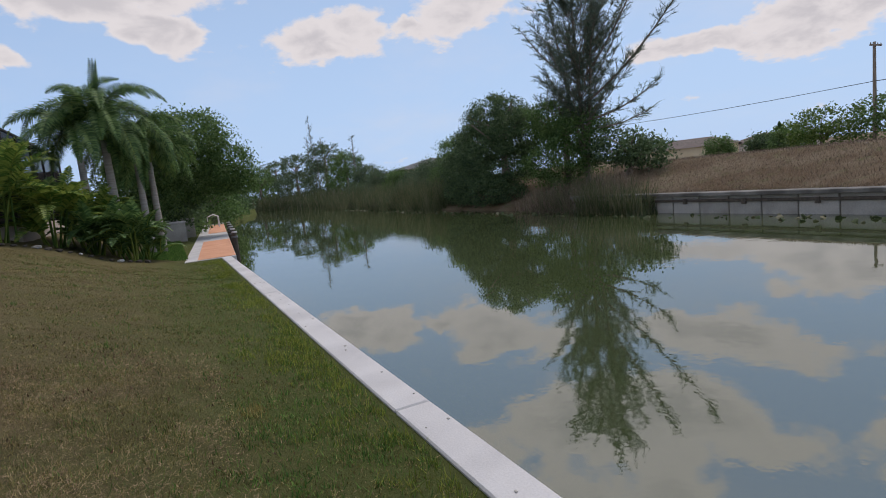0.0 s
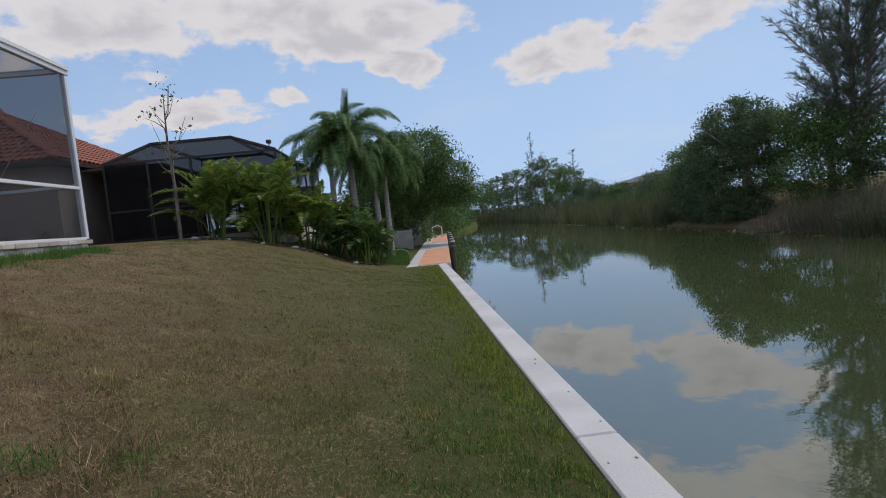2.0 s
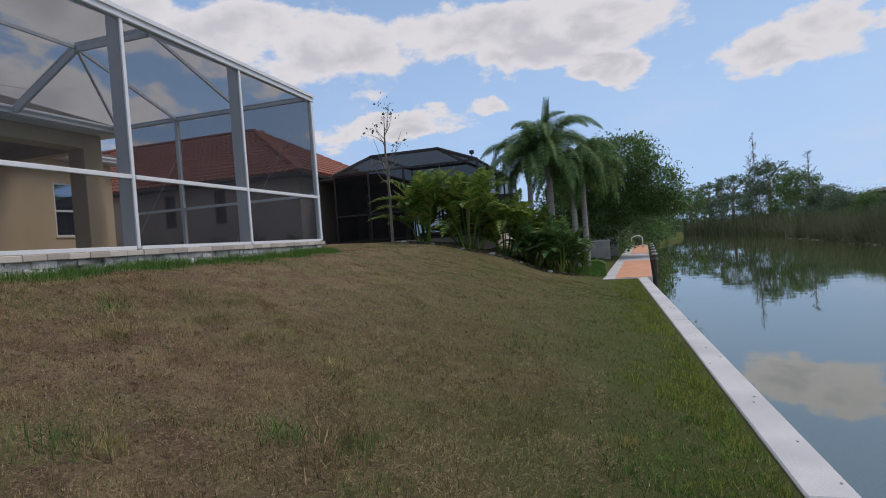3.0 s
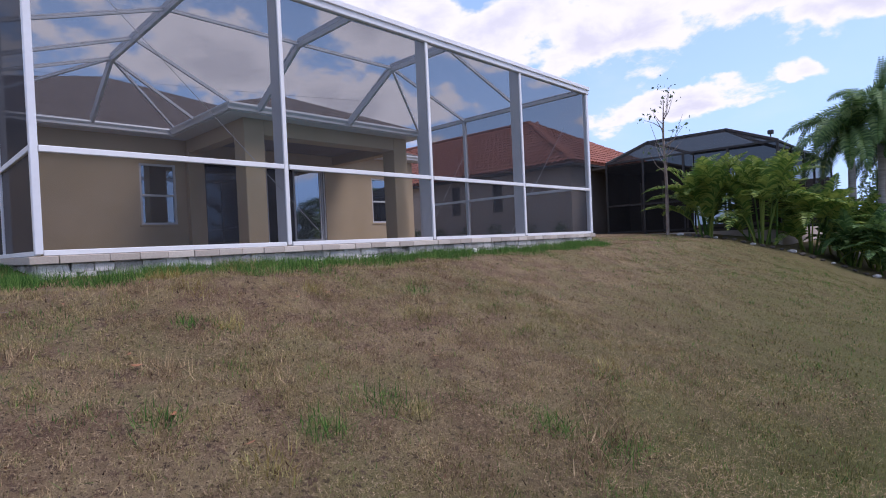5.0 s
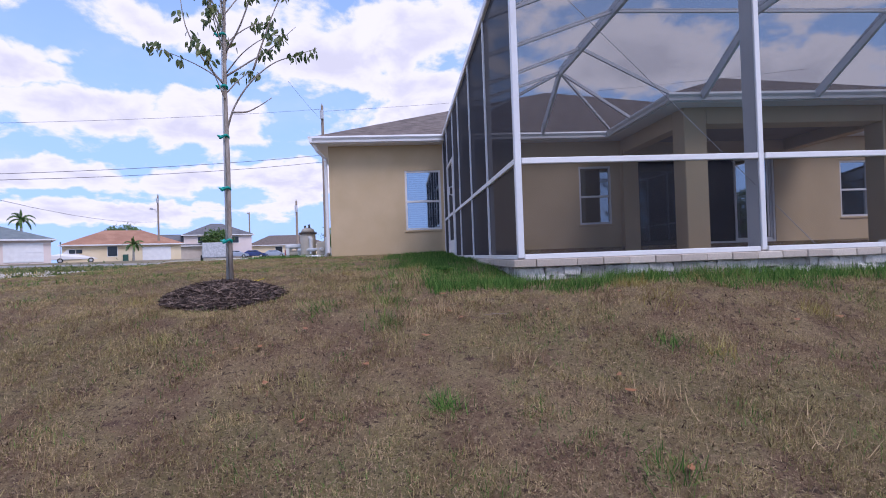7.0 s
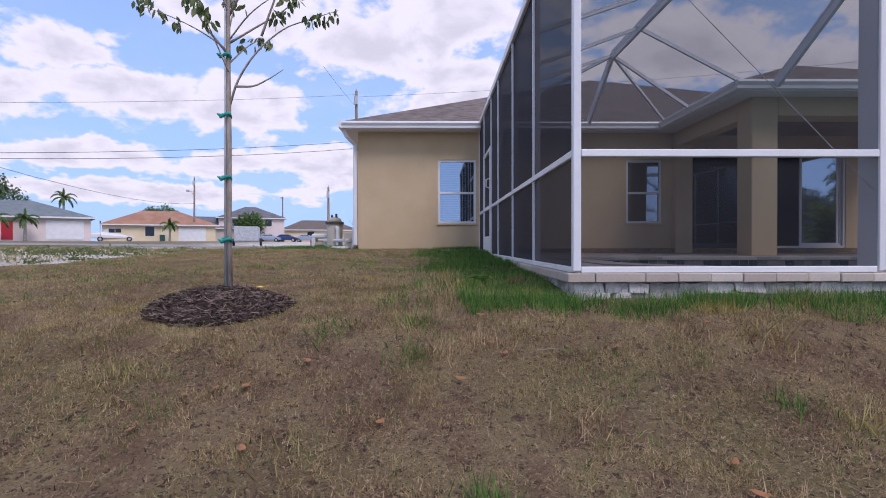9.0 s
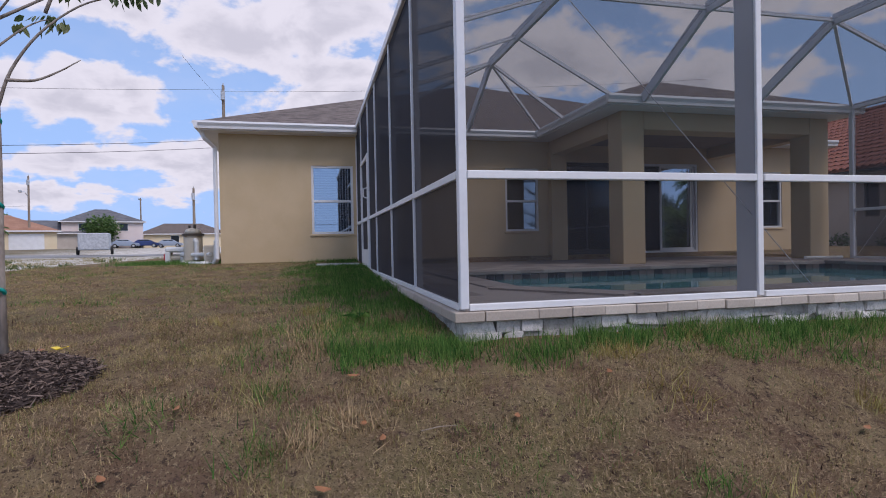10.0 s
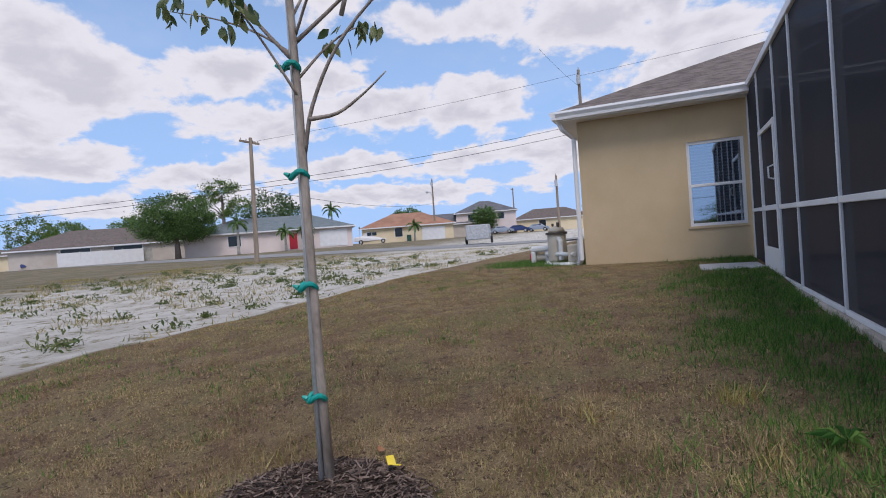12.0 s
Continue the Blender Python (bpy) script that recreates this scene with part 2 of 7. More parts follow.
# Beige ceiling taken down to brown: dimness under the roof is painted in.
M["lanai_ceiling"] = material("shade_brown_lanai_ceiling", (0.22, 0.185, 0.155), (0.27, 0.23, 0.195), 0.85, 1.2, 60, 0.1, 0.2)
M["bark_young"] = material("pale_young_bark", (0.235, 0.195, 0.165), (0.38, 0.33, 0.285), 0.9, 16, 60, 0.35, 0.6, stretch=(1, 1, 0.45))
# Beige stucco darkened to brown: the recess's shade is in the colour.
M["lanai_dark"] = material("lanai_shade_paint", (0.12, 0.10, 0.085), (0.16, 0.135, 0.115), 0.85, 1.2, 60, 0.1, 0.2)
M["paver"] = material("travertine_paver", (0.42, 0.36, 0.30), (0.60, 0.53, 0.45), 0.75, 5, 70, 0.2, 0.25, obj=0.75)
M["deck"] = material("deck_paver", (0.25, 0.215, 0.19), (0.36, 0.315, 0.28), 0.75, 3, 70, 0.2, 0.25, obj=0.7)
M["pooltile"] = material("slate_pool_tile", (0.015, 0.016, 0.024), (0.16, 0.13, 0.12), 0.35, 3, 40, 0.2, 0.1, obj=0.9)
M["poolshell"] = material("blue_pool_plaster", (0.10, 0.40, 0.44), (0.14, 0.46, 0.5), 0.6, 2, 40, 0.1, 0.05)
M["dock_orange"] = material("terracotta_deck_coating", (0.62, 0.29, 0.16), (0.70, 0.36, 0.21), 0.8, 1.5, 40, 0.12, 0.15)
M["wood_dark"] = material("weathered_pile", (0.06, 0.05, 0.04), (0.12, 0.10, 0.08), 0.9, 4, 40, 0.3, 0.5, stretch=(3, 3, 0.4))
M["pole"] = material("utility_pole_wood", (0.22, 0.17, 0.13), (0.33, 0.27, 0.21), 0.9, 3, 30, 0.3, 0.4, stretch=(3, 3, 0.3))
M["wire"] = material("black_cable", (0.03, 0.03, 0.035), None, 0.6, 3, 30, 0.1, 0)
M["galv"] = material("galvanised_steel", (0.40, 0.41, 0.42), (0.56, 0.57, 0.58), 0.45, 8, 60, 0.2, 0.05, metal=0.25)
M["bark"] = material("grey_brown_bark", (0.155, 0.12, 0.098), (0.27, 0.225, 0.19), 0.9, 14, 60, 0.35, 0.6, stretch=(1, 1, 0.45))
M["bark_pale"] = material("pale_palm_bark", (0.30, 0.28, 0.25), (0.42, 0.40, 0.36), 0.9, 6, 40, 0.25, 0.4, stretch=(0.3, 0.3, 3))
M["tie"] = material("green_nursery_tape", (0.0, 0.26, 0.22), (0.0, 0.32, 0.27), 0.4, 8, 30, 0.1, 0.1)
M["leaf_brown"] = material("brown_dead_leaf", (0.26, 0.10, 0.04), (0.36, 0.17, 0.07), 0.7, 8, 30, 0.2, 0)
M["yellow"] = material("yellow_tag", (0.85, 0.62, 0.02), None, 0.5, 8, 30, 0.1, 0)
M["mulch"] = material("brown_mulch", (0.04, 0.026, 0.021), (0.22, 0.16, 0.128), 0.95, 12, 50, 0.3, 0.4, island=0.8)
M["pvc"] = material("white_pvc", (0.74, 0.74, 0.72), (0.68, 0.68, 0.65), 0.4, 4, 30, 0.06, 0.02)
M["tan_plastic"] = material("tan_filter_plastic", (0.52, 0.46, 0.36), (0.58, 0.52, 0.42), 0.5, 4, 30, 0.1, 0.05)
# Near black stands for an unlit room; the shade is in the colour.
M["dark"] = material("shade_painted_interior", (0.03, 0.03, 0.032), (0.045, 0.045, 0.047), 0.8, 1, 20, 0.1, 0)
# White slats painted dark grey-blue: dimness behind the glass is in the colour.
M["blind"] = material("dimmed_white_blind", (0.16, 0.18, 0.21), None, 0.6, 4, 40, 0.05, 0)
M["sand"] = material("white_sand", (0.58, 0.54, 0.48), (0.70, 0.67, 0.61), 0.95, 0.8, 40, 0.2, 0.4)
M["asphalt"] = material("pale_asphalt", (0.22, 0.22, 0.215), (0.30, 0.295, 0.285), 0.9, 0.6, 40, 0.2, 0.3)
M["carwhite"] = material("white_car_paint", (0.75, 0.75, 0.76), None, 0.25, 2, 30, 0.03, 0)
M["carblue"] = material("blue_car_paint", (0.03, 0.05, 0.16), None, 0.25, 2, 30, 0.03, 0)
M["carsilver"] = material("silver_car_paint", (0.35, 0.40, 0.48), None, 0.3, 2, 30, 0.03, 0, metal=0.3)
M["rubber"] = material("black_rubber", (0.02, 0.02, 0.02), None, 0.8, 2, 30, 0.1, 0)
M["red"] = material("red_paint", (0.45, 0.02, 0.04), None, 0.5, 2, 30, 0.1, 0)
M["bin"] = material("green_bin_plastic", (0.03, 0.10, 0.08), None, 0.5, 2, 30, 0.1, 0)
M["glass"] = glass_material("window_glass", mirror=0.52)
M["door_glass"] = glass_material("tinted_door_glass", mirror=0.10)
M["carglass"] = material("car_glass", (0.02, 0.025, 0.03), None, 0.08, 2, 30, 0.05, 0)

LEAF = dict(rough=0.55, scale=0.8, fine=3, fine_amount=0.2, bump=0, island=0.6, spec=0.3)
M["leaf_dark"] = material("dark_green_leaf", (0.055, 0.098, 0.045), (0.14, 0.21, 0.09), translucent=0.35, **LEAF)
M["leaf_mid"] = material("mid_green_leaf", (0.066, 0.128, 0.036), (0.155, 0.25, 0.078), translucent=0.4, **LEAF)
M["leaf_light"] = material("light_green_leaf", (0.066, 0.132, 0.024), (0.168, 0.240, 0.060), translucent=0.35, **LEAF)
M["leaf_palm"] = material("palm_frond_green", (0.065, 0.135, 0.045), (0.19, 0.30, 0.095), translucent=0.3, **LEAF)
M["leaf_areca"] = material("areca_yellow_green", (0.078, 0.155, 0.028), (0.27, 0.335, 0.07), translucent=0.35, **LEAF)
# Needle green paled and blued in colour for haze across the canal.
M["leaf_pine"] = material("haze_tinted_casuarina", (0.085, 0.13, 0.095), (0.19, 0.24, 0.17), translucent=0.35, **LEAF)
# Paler, bluer leaf: distance haze is mixed into the colour.
M["leaf_far"] = material("haze_tinted_far_leaf", (0.070, 0.112, 0.060), (0.155, 0.215, 0.115), translucent=0.4, **LEAF)
M["reed"] = material("cattail_reed", (0.075, 0.11, 0.045), (0.215, 0.205, 0.12), translucent=0.35, c3=(0.10, 0.13, 0.055), **LEAF)
M["reed_dry"] = material("dry_reed", (0.135, 0.105, 0.078), (0.30, 0.235, 0.17), translucent=0.3, **LEAF)
M["weed"] = material("weed_leaf", (0.07, 0.11, 0.03), (0.17, 0.19, 0.07), translucent=0.3, **LEAF)
M["young_leaf"] = material("young_tree_leaf", (0.06, 0.10, 0.035), (0.19, 0.22, 0.08), rough=0.45, scale=2, fine=20, fine_amount=0.15, bump=0, island=0.7, translucent=0.3)


def water_material(name, base, wave_scale, strength, rough, ior, ripple):
    """Still water: broad slow waves in patches, and a finer ripple on top."""
    m = bpy.data.materials.new(name)
    m.use_nodes = True
    n, l = m.node_tree.nodes, m.node_tree.links
    b = n["Principled BSDF"]
    b.inputs["Base Color"].default_value = (*base, 1)
    b.inputs["Roughness"].default_value, b.inputs["IOR"].default_value = rough, ior
    co = n.new("ShaderNodeTexCoord")

    def noise_of(scale, detail):
        t = n.new("ShaderNodeTexNoise")
        t.inputs["Scale"].default_value, t.inputs["Detail"].default_value = scale, detail
        l.new(co.outputs["Object"], t.inputs["Vector"])
        return t.outputs["Fac"]

    def span(v, lo, hi, least):
        r = n.new("ShaderNodeMapRange")
        r.inputs["From Min"].default_value, r.inputs["From Max"].default_value, r.inputs["To Min"].default_value = lo, hi, least
        l.new(v, r.inputs["Value"])
        return r.outputs[0]

    def times(a, c):
        k = n.new("ShaderNodeMath")
        k.operation = "MULTIPLY"
        l.new(a, k.inputs[0])
        if isinstance(c, float):
            k.inputs[1].default_value = c
        else:
            l.new(c, k.inputs[1])
        return k.outputs[0]

    wave = times(noise_of(wave_scale, 2), span(noise_of(0.12, 2), 0.4, 0.65, 0.25))
    fine = times(times(noise_of(wave_scale * 5.5, 2), span(noise_of(0.22, 3), 0.48, 0.66, 0.12)), ripple)
    add = n.new("ShaderNodeMath")
    add.operation = "ADD"
    l.new(wave, add.inputs[0])
    l.new(fine, add.inputs[1])
    bn = n.new("ShaderNodeBump")
    bn.inputs["Strength"].default_value, bn.inputs["Distance"].default_value = strength, 0.02
    l.new(add.outputs[0], bn.inputs["Height"])
    l.new(bn.outputs[0], b.inputs["Normal"])
    return m


M["canal"] = water_material("murky_canal_water", (0.052, 0.068, 0.028), 1.3, 0.20, 0.01, 2.9, 0.28)
M["pool"] = water_material("pool_water", (0.075, 0.30, 0.33), 2.5, 0.12, 0.03, 1.45, 0.1)


def ground_material():
    """Dry lawn, bare sand on the empty lot, brown weeds across the canal; all by place, with noise at three scales."""
    m = bpy.data.materials.new("lawn_and_sand")
    m.use_nodes = True
    n, l = m.node_tree.nodes, m.node_tree.links
    b = n["Principled BSDF"]
    b.inputs["Roughness"].default_value = 0.95
    b.inputs["Specular IOR Level"].default_value = 0.15
    co = n.new("ShaderNodeTexCoord").outputs["Object"]
    sp = n.new("ShaderNodeSeparateXYZ")
    l.new(co, sp.inputs[0])

    def noise_at(scale, detail=4, rough=0.6):
        t = n.new("ShaderNodeTexNoise")
        t.inputs["Scale"].default_value, t.inputs["Detail"].default_value, t.inputs["Roughness"].default_value = scale, detail, rough
        l.new(co, t.inputs["Vector"])
        return t.outputs["Fac"]

    def math(op, a, c):
        k = n.new("ShaderNodeMath")
        k.operation = op
        for i, v in enumerate((a, c)):
            if isinstance(v, (int, float)):
                k.inputs[i].default_value = v
            else:
                l.new(v, k.inputs[i])
        return k.outputs[0]

    def rng_map(v, lo, hi):
        r = n.new("ShaderNodeMapRange")
        r.interpolation_type = "SMOOTHSTEP"
        r.inputs["From Min"].default_value, r.inputs["From Max"].default_value = lo, hi
        l.new(v, r.inputs["Value"])
        return r.outputs[0]

    def mix(f, a, c):
        k = n.new("ShaderNodeMix")
        k.data_type = "RGBA"
        l.new(f, k.inputs["Factor"]) if not isinstance(f, float) else None
        for s, v in (("A", a), ("B", c)):
            if isinstance(v, tuple):
                k.inputs[s].default_value = (*v, 1)
            else:
                l.new(v, k.inputs[s])
        return k.outputs["Result"]

    lawn = mix(rng_map(noise_at(3.2, 5, 0.5), 0.36, 0.64), (0.215, 0.138, 0.086), (0.30, 0.222, 0.122))
    lawn = mix(rng_map(noise_at(0.8, 4), 0.45, 0.65), lawn, (0.215, 0.178, 0.082))
    lawn = mix(rng_map(noise_at(9, 6, 0.7), 0.56, 0.65), lawn, (0.15, 0.094, 0.068))
    lawn = mix(rng_map(noise_at(22, 5, 0.7), 0.55, 0.63), lawn, (0.09, 0.06, 0.042))
    lawn = mix(rng_map(noise_at(45, 5, 0.75), 0.54, 0.63), lawn, (0.40, 0.30, 0.175))
    lawn = mix(rng_map(noise_at(110, 3, 0.7), 0.55, 0.65), lawn, (0.065, 0.044, 0.03))
    # greener towards the seawall; the deep zone's dark tone also holds dimmer light
    wet = math("MULTIPLY", rng_map(math("ADD", sp.outputs["X"], math("MULTIPLY", noise_at(1.2), 2.5)), 5.4, 7.6), 0.75)
    deep = rng_map(math("ADD", sp.outputs["X"], math("ADD", math("MULTIPLY", sp.outputs["Y"], 0.3), math("MULTIPLY", noise_at(1.2), 2.0))), 4.0, 7.0)
    lawn = mix(math("MULTIPLY", deep, 0.65), lawn, (0.105, 0.105, 0.034))
    lawn = mix(wet, lawn, (0.075, 0.105, 0.022))
    sand = mix(rng_map(noise_at(1.4), 0.4, 0.6), (0.66, 0.63, 0.575), (0.54, 0.505, 0.445))
    sand = mix(rng_map(noise_at(3.2, 6, 0.75), 0.54, 0.60), sand, (0.30, 0.265, 0.17))
    sand = mix(rng_map(noise_at(14, 5, 0.7), 0.54, 0.70), sand, (0.46, 0.42, 0.35))
    weeds = mix(rng_map(noise_at(0.5), 0.4, 0.6), (0.17, 0.15, 0.09), (0.23, 0.19, 0.13))
    sand = mix(rng_map(math("ADD", math("MULTIPLY", sp.outputs["Y"], -1.0), math("MULTIPLY", noise_at(0.35), 14.0)), 22.0, 34.0), sand, weeds)
    edge = math("ADD", sp.outputs["Y"], math("MULTIPLY", noise_at(0.8), 0.8))
    on_sand = math("MULTIPLY", rng_map(math("MULTIPLY", edge, -1.0), 6.55, 6.75), rng_map(math("MULTIPLY", sp.outputs["X"], -1.0), -5.0, -3.0))
    col = mix(on_sand, lawn, sand)
    dry = mix(rng_map(noise_at(0.35, 6, 0.65), 0.42, 0.6), (0.125, 0.085, 0.050), (0.19, 0.145, 0.095))
    dry = mix(rng_map(noise_at(1.6, 6, 0.7), 0.5, 0.7), dry, (0.125, 0.125, 0.055))
    col = mix(rng_map(sp.outputs["X"], 22.0, 23.0), col, dry)
    l.new(col, b.inputs["Base Color"])
    bn = n.new("ShaderNodeBump")
    bn.inputs["Strength"].default_value, bn.inputs["Distance"].default_value = 1.0, 0.05
    l.new(noise_at(28, 6, 0.75), bn.inputs["Height"])
    l.new(bn.outputs[0], b.inputs["Normal"])
    return m


M["ground"] = ground_material()
M["grass_dry"] = material("dry_grass_blade", (0.165, 0.105, 0.062), (0.52, 0.385, 0.22), c3=(0.365, 0.258, 0.142), rough=0.8, scale=3.2, fine=11, fine_amount=0.42, bump=0, island=0.42, spec=0.12, translucent=0.06)
M["litter"] = material("dead_brown_litter", (0.055, 0.035, 0.026), (0.20, 0.115, 0.07), rough=0.9, scale=3.2, fine=11, fine_amount=0.4, bump=0, island=0.7, spec=0.08)
M["thatch"] = material("matted_dry_thatch", (0.125, 0.08, 0.055), (0.50, 0.365, 0.215), c3=(0.305, 0.208, 0.128), rough=0.9, scale=3.2, fine=11, fine_amount=0.4, bump=0, island=0.6, spec=0.08)
M["grass_mix"] = material("olive_grass_blade", (0.15, 0.132, 0.05), (0.44, 0.365, 0.165), c3=(0.295, 0.246, 0.094), rough=0.8, scale=3.2, fine=11, fine_amount=0.42, bump=0, island=0.42, spec=0.12, translucent=0.06)
M["grass_green"] = material("green_grass_blade", (0.045, 0.125, 0.026), (0.18, 0.30, 0.07), c3=(0.09, 0.20, 0.042), rough=0.8, scale=0.9, fine=11, fine_amount=0.3, bump=0, island=0.75, spec=0.15, translucent=0.3)
# Real olive grass, its colour also darkened for the dim look near the canal.
M["grass_deep"] = material("deep_olive_grass_blade", (0.078, 0.084, 0.024), (0.28, 0.25, 0.088), c3=(0.16, 0.158, 0.046), rough=0.85, scale=3.2, fine=11, fine_amount=0.42, bump=0, island=0.42, spec=0.08, translucent=0.06)
M["grass_edge"] = material("yellow_green_grass_blade", (0.12, 0.17, 0.025), (0.36, 0.38, 0.08), c3=(0.2, 0.25, 0.04), rough=0.8, scale=0.9, fine=11, fine_amount=0.3, bump=0, island=0.75, spec=0.12, translucent=0.35)


# ---- builders ----
def link_mesh(name, me, mat, parent=None, label="", kind=""):
    me.materials.append(mat)
    ob = new(name, me)
    if parent is not None:
        ob.parent = parent
    return tagged(ob, label=label, kind=kind)


def part(name, bm, mat, parent=None, label="", kind="", smooth=False):
    me = bpy.data.meshes.new(name)
    bmesh.ops.remove_doubles(bm, verts=bm.verts[:], dist=1e-4)
    bm.normal_update()
    bm.to_mesh(me)
    bm.free()
    if smooth:
        me.shade_smooth()
    return link_mesh(name, me, mat, parent, label, kind)


def npmesh(name, verts, faces, mat, parent=None, label="", kind=""):
    """verts (n, 3); faces (m, k), all with k corners."""
    me = bpy.data.meshes.new(name)
    verts, faces = np.asarray(verts, np.float32), np.asarray(faces, np.int32)
    k = faces.shape[1]
    me.vertices.add(len(verts))
    me.vertices.foreach_set("co", verts.ravel())
    me.loops.add(faces.size)
    me.loops.foreach_set("vertex_index", faces.ravel())
    me.polygons.add(len(faces))
    me.polygons.foreach_set("loop_start", np.arange(0, faces.size, k, dtype=np.int32))
    me.update(calc_edges=True)
    return link_mesh(name, me, mat, parent, label, kind)


def thing(name, label, category, at=(0, 0, 0), group="", kind="", turn=0.0):
    ob = new(name)
    ob.empty_display_size = 0.2
    ob.matrix_world = pose(*at, 0, 0, turn)
    return tagged(ob, label, category, group, kind)


def box(bm, x0, x1, y0, y1, z0, z1, bevel=0.0):
    vs = [bm.verts.new((x, y, z)) for z in (z0, z1) for x, y in ((x0, y0), (x1, y0), (x1, y1), (x0, y1))]
    fs = [(3, 2, 1, 0), (4, 5, 6, 7), (0, 1, 5, 4), (1, 2, 6, 5), (2, 3, 7, 6), (3, 0, 4, 7)]
    made = [bm.faces.new([vs[i] for i in f]) for f in fs]
    if bevel:
        bmesh.ops.bevel(bm, geom=list({e for f in made for e in f.edges}), offset=bevel, segments=1, affect="EDGES")
    return bm


def boxbm(*a, bevel=0.0):
    return box(bmesh.new(), *a, bevel=bevel)


def beam(bm, p, q, w, h, upv=(0, 0, 1)):
    """A bar of section w (across) by h (towards upv) from p to q."""
    p, q = Vector(p), Vector(q)
    d = (q - p).normalized()
    side = d.cross(Vector(upv)).normalized()
    top = side.cross(d)
    vs = []
    for c in (p, q):
        for a, b in ((-1, -1), (1, -1), (1, 1), (-1, 1)):
            vs.append(bm.verts.new(c + side * (a * w / 2) + top * (b * h / 2)))
    for f in ((3, 2, 1, 0), (4, 5, 6, 7), (0, 1, 5, 4), (1, 2, 6, 5), (2, 3, 7, 6), (3, 0, 4, 7)):
        bm.faces.new([vs[i] for i in f])
    return bm


def tube(bm, pts, radii, seg=8, cap=True):
    pts = [Vector(p) for p in pts]
    rings = []
    for i, p in enumerate(pts):
        d = (pts[min(i + 1, len(pts) - 1)] - pts[max(i - 1, 0)]).normalized()
        a = d.cross(Vector((0.31, 0.95, 0.07))).normalized()
        b = d.cross(a)
        r = radii[i] if hasattr(radii, "__len__") else radii
        rings.append([bm.verts.new(p + (a * math.cos(t) + b * math.sin(t)) * r) for t in (2 * math.pi * k / seg for k in range(seg))])
    for r0, r1 in zip(rings, rings[1:]):
        for k in range(seg):
            bm.faces.new((r0[k], r0[(k + 1) % seg], r1[(k + 1) % seg], r1[k]))
    if cap:
        bm.faces.new(rings[0][::-1])
        bm.faces.new(rings[-1])
    return bm


def tubebm(pts, radii, seg=8):
    return tube(bmesh.new(), pts, radii, seg)


def quad(bm, *pts):
    bm.faces.new([bm.verts.new(p) for p in pts])
    return bm


def leaves(centres, size, droop=0.0, aspect=0.5):
    """Small pointed leaves, each a folded diamond of two triangles, turned at random."""
    n = len(centres)
    d = rng.normal(size=(n, 3))
    d[:, 2] -= droop
    d /= np.linalg.norm(d, axis=1)[:, None]
    s = np.cross(d, rng.normal(size=(n, 3)))
    s /= np.linalg.norm(s, axis=1)[:, None]
    L = size * rng.uniform(0.6, 1.3, (n, 1))
    c = np.asarray(centres)
    v = np.stack([c - d * L / 2, c + s * L * aspect / 2, c + d * L / 2, c - s * L * aspect / 2], 1).reshape(-1, 3)
    f = np.arange(4 * n).reshape(-1, 4)
    return v, f


def cluster_points(clumps, per, spread=0.35, shell=0.55):
    """Points in many small tufts spread through a few ellipsoids (centre, radii, number of tufts)."""
    out = []
    for c, r, tufts in clumps:
        u = rng.normal(size=(tufts, 3))
        u /= np.linalg.norm(u, axis=1)[:, None]
        rad = rng.uniform(shell, 1.0, (tufts, 1)) ** 0.6
        tc = np.array(c) + u * rad * np.array(r)
        sp = spread * rng.uniform(0.6, 1.4, (tufts, 1, 1))
        out.append((tc[:, None, :] + rng.normal(size=(tufts, per, 3)) * sp * np.array([1, 1, 0.7])).reshape(-1, 3))
    return np.concatenate(out)


def blades(xy, z, height, width, lean=0.5, name="grass", mat=None, label="", parent=None, kind="stuff"):
    """One triangle a blade, standing on (xy, z)."""
    n = len(xy)
    a = rng.uniform(0, 2 * np.pi, n)
    h = height * rng.uniform(0.5, 1.3, n)
    w = width * rng.uniform(0.7, 1.3, n)
    l = rng.uniform(0, lean, n) * h
    la = rng.uniform(0, 2 * np.pi, n)
    p = np.column_stack([xy, z])
    side = np.column_stack([np.cos(a), np.sin(a), np.zeros(n)]) * w[:, None] / 2
    tip = p + np.column_stack([np.cos(la) * l, np.sin(la) * l, h * np.sqrt(np.clip(1 - (l / h) ** 2 * 0.6, 0.15, 1))])
    v = np.stack([p - side, p + side, tip], 1).reshape(-1, 3)
    return npmesh(name, v, np.arange(3 * n).reshape(-1, 3), mat, parent, label, kind)


def smooth(a, b, x):
    t = np.clip((np.asarray(x, float) - a) / (b - a), 0, 1)
    return t * t * (3 - 2 * t)


WATER = -2.56
GX = [-8.75, -0.8, 0.0, 1.0, 1.4, 1.85, 2.35, 3.0, 5.0, 6.60]
GZ = [0.10, -0.14, -0.22, -0.33, -0.47, -0.60, -0.72, -0.88, -1.40, -1.775]


def near_edge(y):
    return 6.75 + 0.076 * np.clip(np.asarray(y, float) - 16.6, 0, 40) + 9.5 * smooth(52, 104, y)


def far_edge(y):
    return 23.3 + 2.5 * smooth(30, 80, y) - 8.0 * smooth(95, 135, y)


